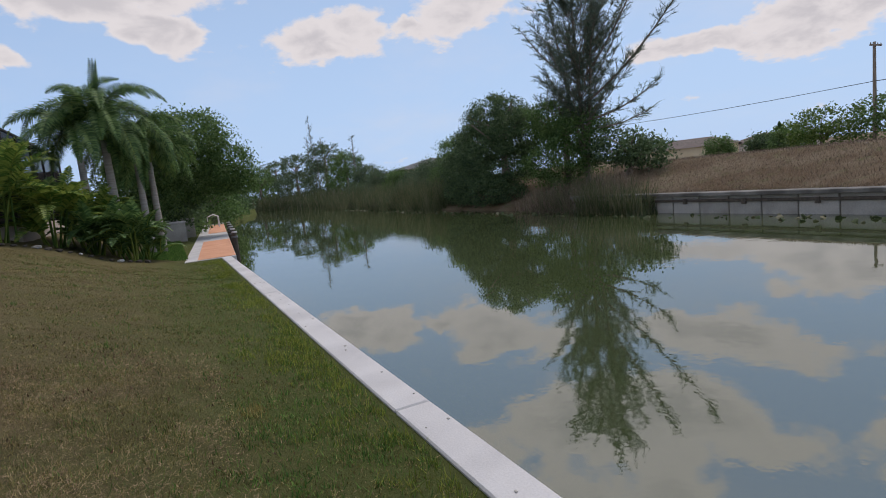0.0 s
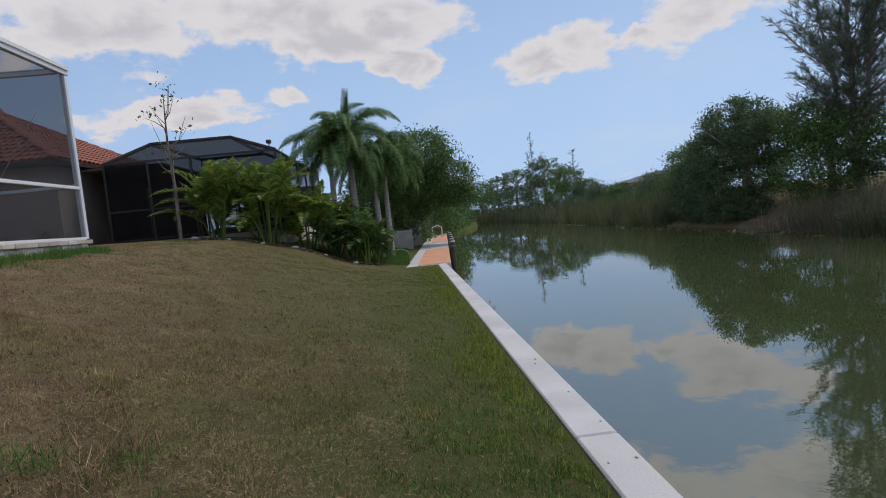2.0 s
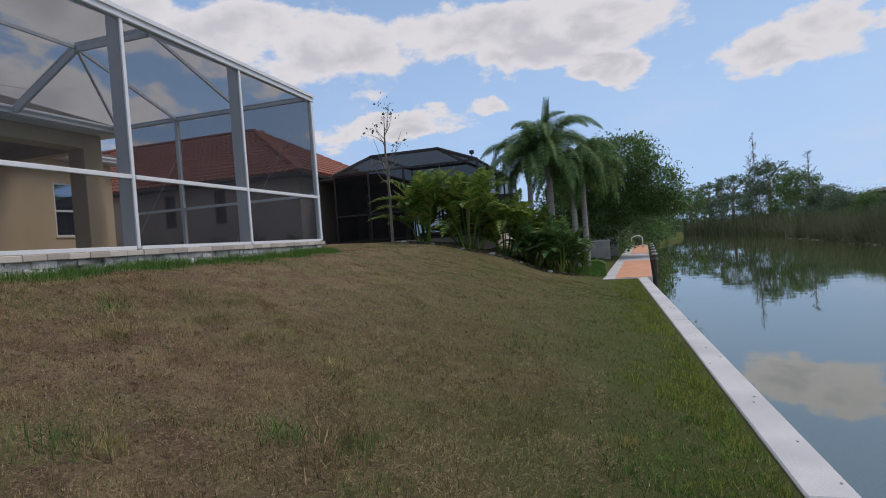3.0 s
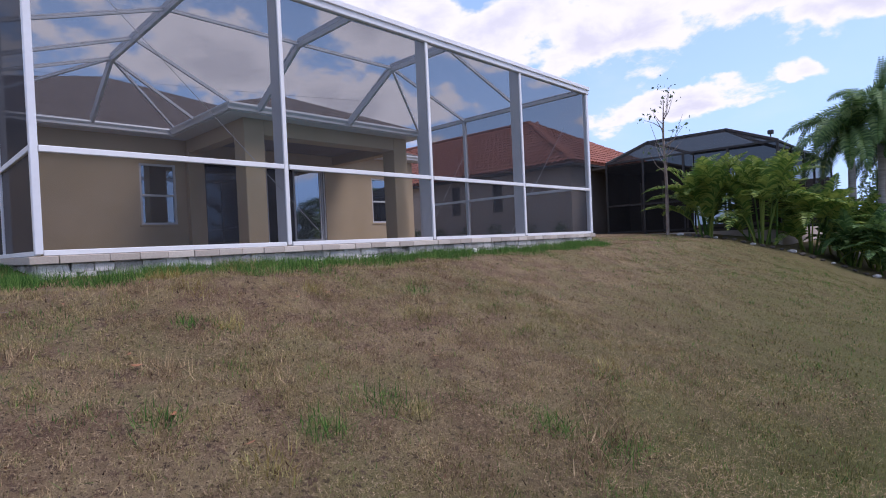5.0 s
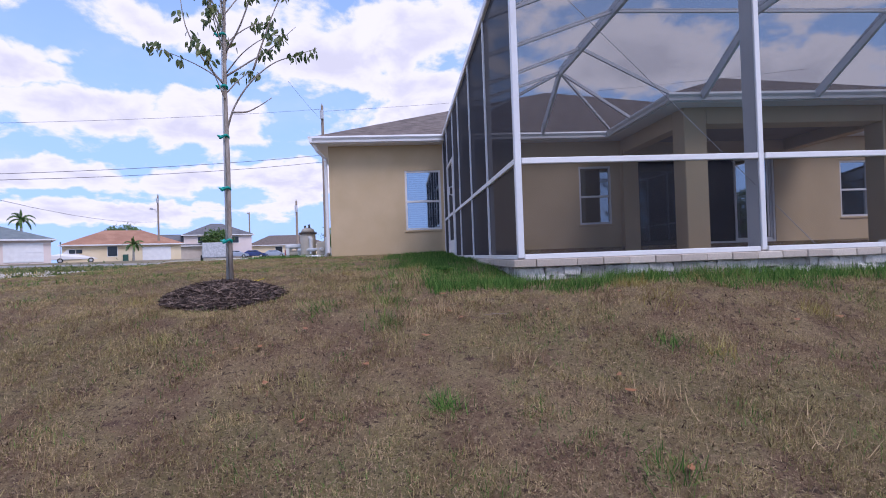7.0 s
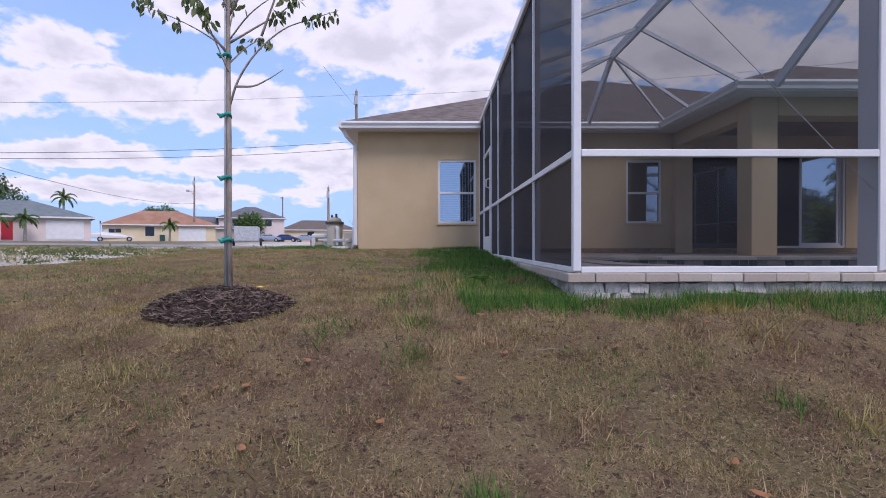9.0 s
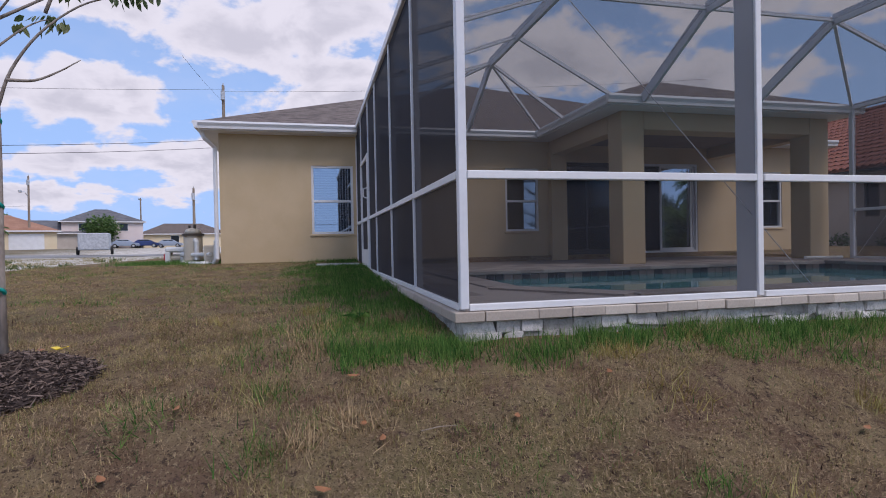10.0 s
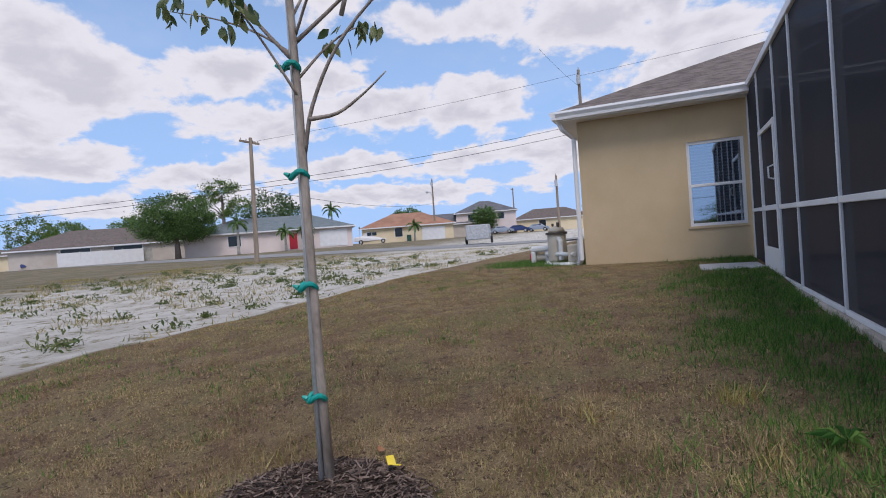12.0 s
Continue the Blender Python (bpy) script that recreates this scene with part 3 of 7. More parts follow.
def height(x, y):
    """The lie of the land: yard falling to the seawall, the canal's bed, the far bank."""
    x, y = np.asarray(x, float), np.asarray(y, float)
    z = np.interp(x + 1.1 * smooth(9, 15, y) * smooth(1.5, 4.5, x), GX, GZ)
    z = z + 0.5 * smooth(38, 75, np.hypot(x, y)) * smooth(0, -25, x)
    z = z - 0.15 * smooth(0, -8, x) * smooth(-6.2, -7.5, y) * smooth(-30, -12, y)
    bumps = 0.02 * np.sin(1.7 * x + 0.6 * y) * np.sin(1.3 * y - 0.4 * x) + 0.015 * np.sin(3.9 * x + 2.2) * np.sin(4.3 * y)
    z = z + bumps * smooth(6.5, 5.8, x) * smooth(-8.7, -7.5, x)
    ne, fe = near_edge(y), far_edge(y)
    far = np.interp(x - fe, [-1.2, 0.22, 0.36, 6.5, 22, 45, 70], [-3.4, -3.2, -1.85, -0.55, -0.75, -2.2, -3.2])
    shore = smooth(19, 23, y)
    far_soft = np.interp(x - fe, [-1.5, 0.5, 6.5, 22, 45, 70], [-3.4, -2.6, -0.55, -0.75, -2.2, -3.2])
    far = far * (1 - shore) + far_soft * shore
    bed = np.full_like(z, -3.6)
    mid = (ne + fe) / 2
    near = np.where(x > ne, np.interp(x - ne, [0.0, 0.15, 0.5], [-1.85, -3.3, -3.6]), z)
    z = np.where(x < mid, near, np.where(x > fe - 1.5, far, bed))
    closed = smooth(118, 135, y) * smooth(5, 10, x) * smooth(32, 26, x)
    return z * (1 - closed) + -1.2 * closed


# ---- ground and canal ----
def axis_points(dense, coarse):
    return np.array(sorted(set(np.round(np.concatenate([dense, coarse]), 3))))


gx = axis_points(np.concatenate([np.arange(-12, 6.61, 0.2), [6.68, 6.74, 6.80, 6.92, 7.1, 7.5]]),
                 np.concatenate([[-900, -500, -300, -220, -160, -120], np.arange(-100, -12, 4.0), np.arange(8, 34, 0.5), np.arange(35, 60, 2.5), [70, 85, 100, 130, 170, 230, 320, 500, 900]]))
gy = axis_points(np.arange(-9, 20, 0.2), np.concatenate([[-900, -500, -300, -200, -150, -120], np.arange(-100, -9, 2.5), np.arange(20, 140, 1.5), [150, 180, 230, 300, 500, 900]]))
XX, YY = np.meshgrid(gx, gy)
gv = np.column_stack([XX.ravel(), YY.ravel(), height(XX, YY).ravel()])
# the pool's hollow and the slab stand in the sheet: it drops under them
under = (gv[:, 0] < -0.25) & (gv[:, 0] > -8.6) & (gv[:, 1] > 0.25) & (gv[:, 1] < 9.4)
gv[under, 2] = -1.9
ii, jj = np.meshgrid(np.arange(len(gx) - 1), np.arange(len(gy) - 1))
k0 = (jj * len(gx) + ii).ravel()
ground = npmesh("ground", gv, np.column_stack([k0, k0 + 1, k0 + 1 + len(gx), k0 + len(gx)]), M["ground"])
ground.data.shade_smooth()
tagged(ground, "dry brown and green lawn sloping to the canal, sandy lot beside it", "ground", kind="structure")

wb = bmesh.new()
ys = np.concatenate([np.arange(-120, 40, 10.0), np.arange(40, 131, 3.0)])
row = []
for y in ys:
    row.append((wb.verts.new((float(near_edge(y)) + 0.08, y, WATER)), wb.verts.new((float(far_edge(y)) + 1.2, y, WATER))))
for (a, b), (c, d) in zip(row, row[1:]):
    wb.faces.new((a, b, d, c))
part("water", wb, M["canal"], None, kind="structure")["label"] = "still murky green canal water reflecting trees and clouds"

# road and driveway beyond the sandy lot
rb = bmesh.new()
prev = None
for y in range(-160, 90, 5):
    zz = [float(height(x, y)) + 0.03 for x in (-42, -35)]
    cur = (rb.verts.new((-42, y, zz[0])), rb.verts.new((-35, y, zz[1])))
    if prev:
        rb.faces.new((prev[0], prev[1], cur[1], cur[0]))
    prev = cur
tagged(part("road", rb, M["asphalt"]), "pale worn asphalt street past the empty lot", "road", kind="structure")

# ---- near seawall: capped concrete wall ----
seawall = thing("seawall", "pale grey concrete seawall with a flat cap along the lawn", "seawall", (6.8, 0, -1.75), kind="structure")
part("wall_panel", boxbm(-0.08, 0.06, -60, 48, -1.9, -0.20), M["concrete_old"], seawall)
CAP_JOINTS = [-40, -28, -15.5, -3.4, 2.65, 8.7, 16.55]
for y0, y1 in zip(CAP_JOINTS, CAP_JOINTS[1:]):
    part("cap_section", boxbm(-0.16, 0.12, y0 + 0.008, y1 - 0.008, -0.20, 0.0, bevel=0.012), M["concrete"], seawall)
debris = bmesh.new()
for k in range(26):
    x, y = -0.19 + 0.3 * random.random(), random.uniform(0.2, 11)
    s = random.uniform(0.006, 0.02)
    box(debris, x, x + s, y, y + s * 1.4, 0.001, 0.004 + s * 0.2)
part("debris", debris, M["concrete_old"], seawall, "specks of leaf and shell debris", kind="stuff")

# ---- dock walkway past the lawn ----
dock = thing("dock", "concrete canal walkway with terracotta coated panels", "dock", (6.4, 16.6, -1.75), turn=-4.3)
part("slab", boxbm(-0.78, 0.66, 0.0, 31, -0.22, 0.0, bevel=0.01), M["concrete"], dock)
part("coated_panel", boxbm(-0.42, 0.65, 0.1, 8.4, -0.02, 0.012), M["dock_orange"], dock, "terracotta coated panel")
part("coated_panel", boxbm(-0.30, 0.65, 15.0, 27, -0.02, 0.012), M["dock_orange"], dock, "terracotta coated panel")
for i, y in enumerate((5.8, 8.6, 11.4, 14.5, 18.0)):
    pile = thing("mooring_pile", "dark weathered timber mooring pile with a pale cap and rope", "pile", (7.22 + 0.076 * y, 16.6 + y, WATER - 0.75), group="mooring piles along the walkway")
    part("post", tubebm([(0, 0, 0), (0, 0, 1.0), (0.01, 0, 1.95)], [0.10, 0.10, 0.09], 10), M["wood_dark"], pile)
    part("cap", tubebm([(0.01, 0, 1.93), (0.01, 0, 1.99)], [0.12, 0.10], 10), M["concrete"], pile, "pale flat cap")
    part("rope", tubebm([(0.125 * math.cos(a), 0.125 * math.sin(a), 1.72 + 0.006 * a) for a in np.linspace(0, 12, 30)], 0.014, 5), M["blind"], pile, "pale mooring rope")
ladder = thing("dock_ladder", "white metal boarding rail at the edge of the walkway", "ladder", (8.2, 38.5, -1.75))
for y in (0, 0.6):
    part("rail", tubebm([(-0.5, y, 0), (-0.5, y, 0.75), (-0.1, y, 0.9), (0.2, y, 0.75), (0.2, y, -0.6)], 0.03, 6), M["white"], ladder)
for z in (0.2, 0.5):
    part("rung", tubebm([(-0.5, 0, z), (-0.5, 0.6, z)], 0.025, 6), M["white"], ladder)
planter = thing("retaining_wall", "low grey rendered retaining wall beside the walkway", "wall", (5.5, 27.8, -1.78))
part("body", boxbm(-1.3, 0.58, 0, 0.2, 0, 0.92, bevel=0.012), M["concrete_old"], planter)
part("coping", boxbm(-1.34, 0.62, -0.03, 0.25, 0.92, 1.0, bevel=0.01), M["concrete"], planter)
planter2 = thing("retaining_wall", "low grey concrete retaining wall end with a flat coping", "wall", (6.1, 31.0, -1.78))
part("body", boxbm(-1.6, 0.5, 0, 0.2, 0, 0.95, bevel=0.012), M["concrete_old"], planter2)
part("coping", boxbm(-1.64, 0.54, -0.03, 0.24, 0.95, 1.03, bevel=0.01), M["concrete"], planter2)

# ---- far seawall ----
farwall = thing("far_seawall", "stained pale concrete panel seawall with a dark cap across the canal", "seawall", (23.55, 0, 0), kind="structure")
part("cap", boxbm(-0.22, 0.3, -60, 20.5, -1.90, -1.76, bevel=0.02), M["stained"], farwall, "weathered stained cap")
part("waler", boxbm(-0.12, 0.05, -60, 20.5, -2.12, -2.02, bevel=0.02), M["wood_dark"], farwall)
part("footing", boxbm(-0.45, 0.1, -60, 20.5, -3.2, -2.6, bevel=0.03), M["wood_dark"], farwall, "dark wet waterline ledge with debris")
me_panel = None
for k in range(48):
    y = -38 + 1.22 * k
    if y > 19.5:
        break
    if me_panel is None:
        first = part("panel", boxbm(-0.05, 0.1, 0.02, 1.2, -2.95, -1.9, bevel=0.02), M["seawall_panel"], farwall)
        me_panel = first.data
    else:
        first = new("panel", me_panel)
        first.parent = farwall
    first.location.y = y
    if k % 2 == 0:
        st = part("bolt_plate", boxbm(-0.17, -0.05, 0.52, 0.66, -2.2, -2.0, bevel=0.01), M["wood_dark"], farwall)
        st.location.y = y
stones = thing("bank_debris", "floating plant debris along the far waterline", "debris", (23.0, 0, WATER), kind="stuff")
rk = bmesh.new()
for k in range(320):
    y = random.uniform(-8, 60)
    r = random.uniform(0.03, 0.085)
    m4 = Matrix.Translation((float(far_edge(y)) - 23.0 - random.uniform(0.25, 1.5), y, 0.0)) @ Euler((random.random(), random.random(), random.random() * 6)).to_matrix().to_4x4() @ Matrix.Diagonal((r * 1.5, r * 2.2, r * 0.45, 1))
    bmesh.ops.create_icosphere(rk, subdivisions=1, radius=1, matrix=m4)
part("mat", rk, M["reed"], stones, kind="stuff")

# ---- pool slab, deck and pool ----
SLAB_X1, Y_END = 0.06, 9.62
slab = thing("pool_slab", "raised pool deck on a rough pale foundation", "deck", (0, 0, 0), kind="structure")
POOL = (-4.6, -0.8, 1.05, 8.25)
fb = bmesh.new()
NYF, NZF = 260, 12
grid = []
for i in range(NYF + 1):
    col = []
    for j in range(NZF + 1):
        y, z = (Y_END - 0.1) * i / NYF, -0.75 + 0.665 * j / NZF
        chip = noise.noise((y * 2.2, z * 7.0, 0.3)) + 0.5 * noise.noise((y * 7.0, z * 16.0, 4.0))
        step = 0.024 * round(chip * 2.0)
        x = -0.05 + 0.5 * step + 0.008 * noise.noise((y * 25, z * 25, 1.0))
        col.append(fb.verts.new((x, y, z)))
    grid.append(col)
for i in range(NYF):
    for j in range(NZF):
        fb.faces.new((grid[i][j], grid[i + 1][j], grid[i + 1][j + 1], grid[i][j + 1]))
part("foundation", fb, M["foundation"], slab, "rough chipped pale concrete footing")
part("foundation", boxbm(-0.16, -0.07, 0.0, Y_END - 0.1, -0.75, -0.085), M["foundation"], slab)
part("foundation", boxbm(-8.7, -0.16, 0.0, 0.16, -0.75, -0.085), M["foundation"], slab)
part("foundation", boxbm(-5.3, -0.16, Y_END - 0.26, Y_END - 0.1, -0.75, -0.085), M["foundation"], slab)
x0, x1, y0, y1 = POOL
part("bed", boxbm(-8.7, x0, 0.16, Y_END - 0.26, -0.6, -0.02), M["deck"], slab)
part("bed", boxbm(x1, -0.16, 0.16, Y_END - 0.26, -0.6, -0.02), M["deck"], slab)
part("bed", boxbm(x0, x1, 0.16, y0, -0.6, -0.02), M["deck"], slab)
part("bed", boxbm(x0, x1, y1, Y_END - 0.26, -0.6, -0.02), M["deck"], slab)
part("shell", boxbm(x0 - 0.05, x1 + 0.05, y0 - 0.05, y1 + 0.05, -1.7, -1.5), M["poolshell"], slab)
for a in ((x0 - 0.06, x0, y0, y1), (x1, x1 + 0.06, y0, y1), (x0, x1, y0 - 0.06, y0), (x0, x1, y1, y1 + 0.06)):
    part("shell", boxbm(*a, -1.6, -0.065), M["poolshell"], slab)
# the corner towards the lawn is cut off at an angle
CUT = ((-1.65, y0), (x1, 1.67))
wedge = bmesh.new()
lo = [wedge.verts.new((px, py, -1.6)) for px, py in (CUT[0], (x1, y0), CUT[1])]
hi = [wedge.verts.new((px, py, -0.02)) for px, py in (CUT[0], (x1, y0), CUT[1])]
wedge.faces.new(hi)
wedge.faces.new(lo[::-1])
for k in range(3):
    wedge.faces.new((lo[k], lo[(k + 1) % 3], hi[(k + 1) % 3], hi[k]))
part("bed", wedge, M["deck"], slab)
wp = bmesh.new()
wp.faces.new([wp.verts.new((px, py, -0.15)) for px, py in ((x0, y0), CUT[0], CUT[1], (x1, y1), (x0, y1))])
tagged(part("pool_water", wp, M["pool"]), "clear turquoise swimming pool water", "pool", kind="structure")
# waterline tiles
def shared(name, me, mat, parent, loc, turn=0.0):
    ob = new(name, me)
    ob.parent = parent
    ob.matrix_local = pose(*loc, 0, 0, turn)
    return ob
tile_bm = boxbm(-0.012, 0.0, 0.003, 0.145, -0.20, -0.062, bevel=0.003)
tile_me = bpy.data.meshes.new("tile")
tile_bm.to_mesh(tile_me)
tile_bm.free()
tile_me.materials.append(M["pooltile"])
for k in range(int((y1 - y0) / 0.15)):
    shared("tile", tile_me, None, slab, (x0 + 0.014, y0 + 0.15 * k, 0))
for k in range(int((x1 - x0) / 0.15)):
    shared("tile", tile_me, None, slab, (x0 + 0.15 * k + 0.15, y0 + 0.014, 0), 90)
    shared("tile", tile_me, None, slab, (x0 + 0.15 * k, y1 - 0.014, 0), -90)
# pool coping
cop_bm = boxbm(-0.30, 0.03, 0.002, 0.398, -0.06, -0.004, bevel=0.006)
cop_me = bpy.data.meshes.new("coping_stone")
cop_bm.to_mesh(cop_me)
cop_bm.free()
cop_me.materials.append(M["deck"])
for k in range(17):
    shared("coping_stone", cop_me, None, slab, (x0, y0 + 0.39 * k, 0))
    if k > 0:
        shared("coping_stone", cop_me, None, slab, (x1, y0 + 0.25 + 0.39 * k + 0.39, 0), 180)
c0, c1 = Vector((*CUT[0], 0)), Vector((*CUT[1], 0))
along = c1 - c0
out = Vector((along.y, -along.x, 0)).normalized() * 0.31
for k in range(3):
    p, q = c0 + along * (k / 3 - (0.16 if k == 0 else -0.003)), c0 + along * ((k + 1) / 3 + (0.16 if k == 2 else -0.003))
    inner = along.cross(Vector((0, 0, -1))).normalized() * 0.03
    stone = bmesh.new()
    ring = [p + inner, q + inner, q + out, p + out]
    top = [stone.verts.new((c.x, c.y, -0.001)) for c in ring]
    bot = [stone.verts.new((c.x, c.y, -0.06)) for c in ring]
    stone.faces.new(top)
    stone.faces.new(bot[::-1])
    for m in range(4):
        stone.faces.new((bot[m], bot[(m + 1) % 4], top[(m + 1) % 4], top[m]))
    bmesh.ops.recalc_face_normals(stone, faces=stone.faces[:])
    part("coping_stone", stone, M["deck"], slab)
for k in range(9):
    if k < 7:
        shared("coping_stone", cop_me, None, slab, (x0 + 0.4 * k + 0.4, y0, 0), 90)
    shared("coping_stone", cop_me, None, slab, (x0 + 0.4 * k, y1, 0), -90)
# edge stones round the slab, lying proud over the foundation
edge_bm = boxbm(-0.16, 0.05, 0.001, 0.383, -0.085, -0.016, bevel=0.005)
edge_me = bpy.data.meshes.new("edge_stone")
edge_bm.to_mesh(edge_me)
edge_bm.free()
edge_me.materials.append(M["paver"])
short_bm = boxbm(-0.16, 0.05, 0.001, 0.251, -0.085, -0.016, bevel=0.006)
short_me = bpy.data.meshes.new("edge_stone")
short_bm.to_mesh(short_me)
short_bm.free()
short_me.materials.append(M["paver"])
shared("edge_stone", edge_me, None, slab, (0.0, 0.145, 0))
for k in range(35):
    shared("edge_stone", short_me, None, slab, (0.005 * math.sin(k * 2.3), 0.529 + 0.253 * k, 0.002 * math.sin(k * 1.7)))
for k in range(22):
    shared("edge_stone", edge_me, None, slab, (-0.335 - 0.384 * k, -0.02, 0), -90)
for k in range(14):
    shared("edge_stone", edge_me, None, slab, (0.05 - 0.384 * k, Y_END - 0.07, 0), 90)
# chipped footing under the edge stones: broken courses of uneven pieces
frng = random.Random(19)


def footing_stone(u0, u1, z0, z1, depth, side):
    """A rough broken block: side 0 faces the lawn (+x), side 1 the house's flank (-y)."""
    bmh = bmesh.new()
    j = lambda a: a + frng.uniform(-0.014, 0.014)
    ring = [(j(u0), j(z0)), (j(u1), j(z0)), (j(u1), j(z1)), (j((u0 + u1) / 2), j(z1)), (j(u0), j(z1))]
    at = (lambda u, w, d: (d, u, w)) if side == 0 else (lambda u, w, d: (u, -d, w))
    front = [bmh.verts.new(at(u, w, depth + frng.uniform(-0.012, 0.012))) for u, w in ring]
    back = [bmh.verts.new(at(u, w, -0.07)) for u, w in ring]
    mid = bmh.verts.new(at((u0 + u1) / 2, (z0 + z1) / 2, depth + frng.uniform(0.0, 0.016)))
    for k in range(5):
        bmh.faces.new((front[k], front[(k + 1) % 5], mid))
        bmh.faces.new((back[k], back[(k + 1) % 5], front[(k + 1) % 5], front[k]))
    bmesh.ops.recalc_face_normals(bmh, faces=bmh.faces[:])
    part("footing_stone", bmh, M["footing_stone"], slab)


for side, u, end in ((0, 0.0, Y_END - 0.12), (1, -8.4, -0.02)):
    for z1, z0 in ((-0.088, -0.17), (-0.172, -0.27), (-0.272, -0.42)):
        c = u
        while c < end - 0.05:
            w = min(frng.uniform(0.07, 0.30), end - c)
            if frng.random() > 0.03:
                footing_stone(c + 0.004, c + w - 0.004, z0, z1, frng.choice((-0.006, 0.0, 0.006, 0.014)), side)
            c += w
# deck pavers between edge and pool, and before the house
dk_bm = boxbm(0.004, 0.396, 0.004, 0.296, -0.06, -0.012, bevel=0.004)
dk_me = bpy.data.meshes.new("paver")
dk_bm.to_mesh(dk_me)
dk_bm.free()
dk_me.materials.append(M["deck"])
for i in range(21):
    for j in range(31):
        px, py = -0.17 - 0.4 * (i + 1), 0.17 + 0.3 * j
        if px + 0.4 > x0 - 0.3 and px < x1 + 0.3 and py + 0.3 > y0 - 0.3 and py < y1 + 0.3:
            continue
        if px < -6.6:
            continue
        shared("paver", dk_me, None, slab, (px, py, 0))
part("rear_deck", boxbm(-8.7, -6.57, 0.17, 9.4, -0.06, -0.013), M["deck"], slab)
part("under_joint", boxbm(x1 + 0.28, -0.17, 0.17, 9.3, -0.058, -0.03), M["concrete_old"], slab)

# ---- screen enclosure ----
cage = thing("pool_enclosure", "white aluminium pool enclosure with grey insect screens", "screen enclosure", (0, 0, 0))
EAVE, TOP, RAIL = 3.0, 3.87, 0.91
FY = [0.0, 2.39, 4.79, 7.13, 9.51]
part("corner_post", boxbm(-0.04, 0.022, -0.022, 0.04, 0.0, EAVE, bevel=0.006), M["alu"], cage)
part("corner_post", boxbm(-0.06, 0.03, 9.46, 9.54, 0.0, EAVE, bevel=0.006), M["alu"], cage)
for y in FY[1:4]:
    part("post", boxbm(-0.20, 0.0, y - 0.026, y + 0.026, 0.0, EAVE, bevel=0.005), M["alu"], cage)
    part("post_cover", boxbm(0.0, 0.028, y - 0.026, y + 0.026, 0.0, EAVE - 0.06, bevel=0.005), M["white"], cage)
for a, b in zip(FY, FY[1:]):
    part("sill_rail", boxbm(-0.025, 0.026, a + 0.04, b - 0.04, -0.012, 0.035, bevel=0.004), M["white"], cage)
    part("chair_rail", boxbm(-0.026, 0.03, a + 0.04, b - 0.03, RAIL - 0.028, RAIL + 0.028, bevel=0.005), M["white"], cage)
part("eave_beam", boxbm(-0.045, 0.045, -0.05, 9.56, EAVE - 0.09, EAVE + 0.05, bevel=0.008), M["alu"], cage)
part("gutter_lip", boxbm(0.045, 0.07, -0.05, 9.56, EAVE - 0.01, EAVE + 0.06, bevel=0.006), M["white"], cage)
SX = [0.0, -1.69, -3.25, -4.9, -6.0, -7.42, -8.62]
for i, x in enumerate(SX[1:]):
    part("side_post", boxbm(x - 0.018, x + 0.018, -0.022, 0.06, 0.0, EAVE, bevel=0.005), M["alu"], cage)
for a, b in zip(SX, SX[1:]):
    part("side_rail", boxbm(b + 0.03, a - 0.03, -0.028, 0.03, RAIL - 0.028, RAIL + 0.028, bevel=0.005), M["white"], cage) if not (a == -6.0) else None
    part("side_sill", boxbm(b + 0.03, a - 0.03, -0.026, 0.03, -0.012, 0.03, bevel=0.004), M["white"], cage) if not (a == -6.0) else None
part("side_beam", boxbm(-8.6, -0.05, -0.04, 0.045, EAVE - 0.05, EAVE + 0.05, bevel=0.008), M["alu"], cage)
EX = [0.0, -1.75, -3.42, -5.1]
for x in EX[1:]:
    part("end_post", boxbm(x - 0.04, x + 0.04, 9.47, 9.55, 0.0, EAVE, bevel=0.005), M["alu"], cage)
part("end_beam", boxbm(-5.1, -0.05, 9.47, 9.55, EAVE - 0.05, EAVE + 0.05, bevel=0.008), M["alu"], cage)
for a, b in zip(EX, EX[1:]):
    part("end_rail", boxbm(b + 0.04, a - 0.04, 9.48, 9.54, RAIL + 0.02, RAIL + 0.075, bevel=0.005), M["alu"], cage)
    part("end_sill", boxbm(b + 0.04, a - 0.04, 9.48, 9.54, -0.01, 0.035, bevel=0.005), M["alu"], cage)
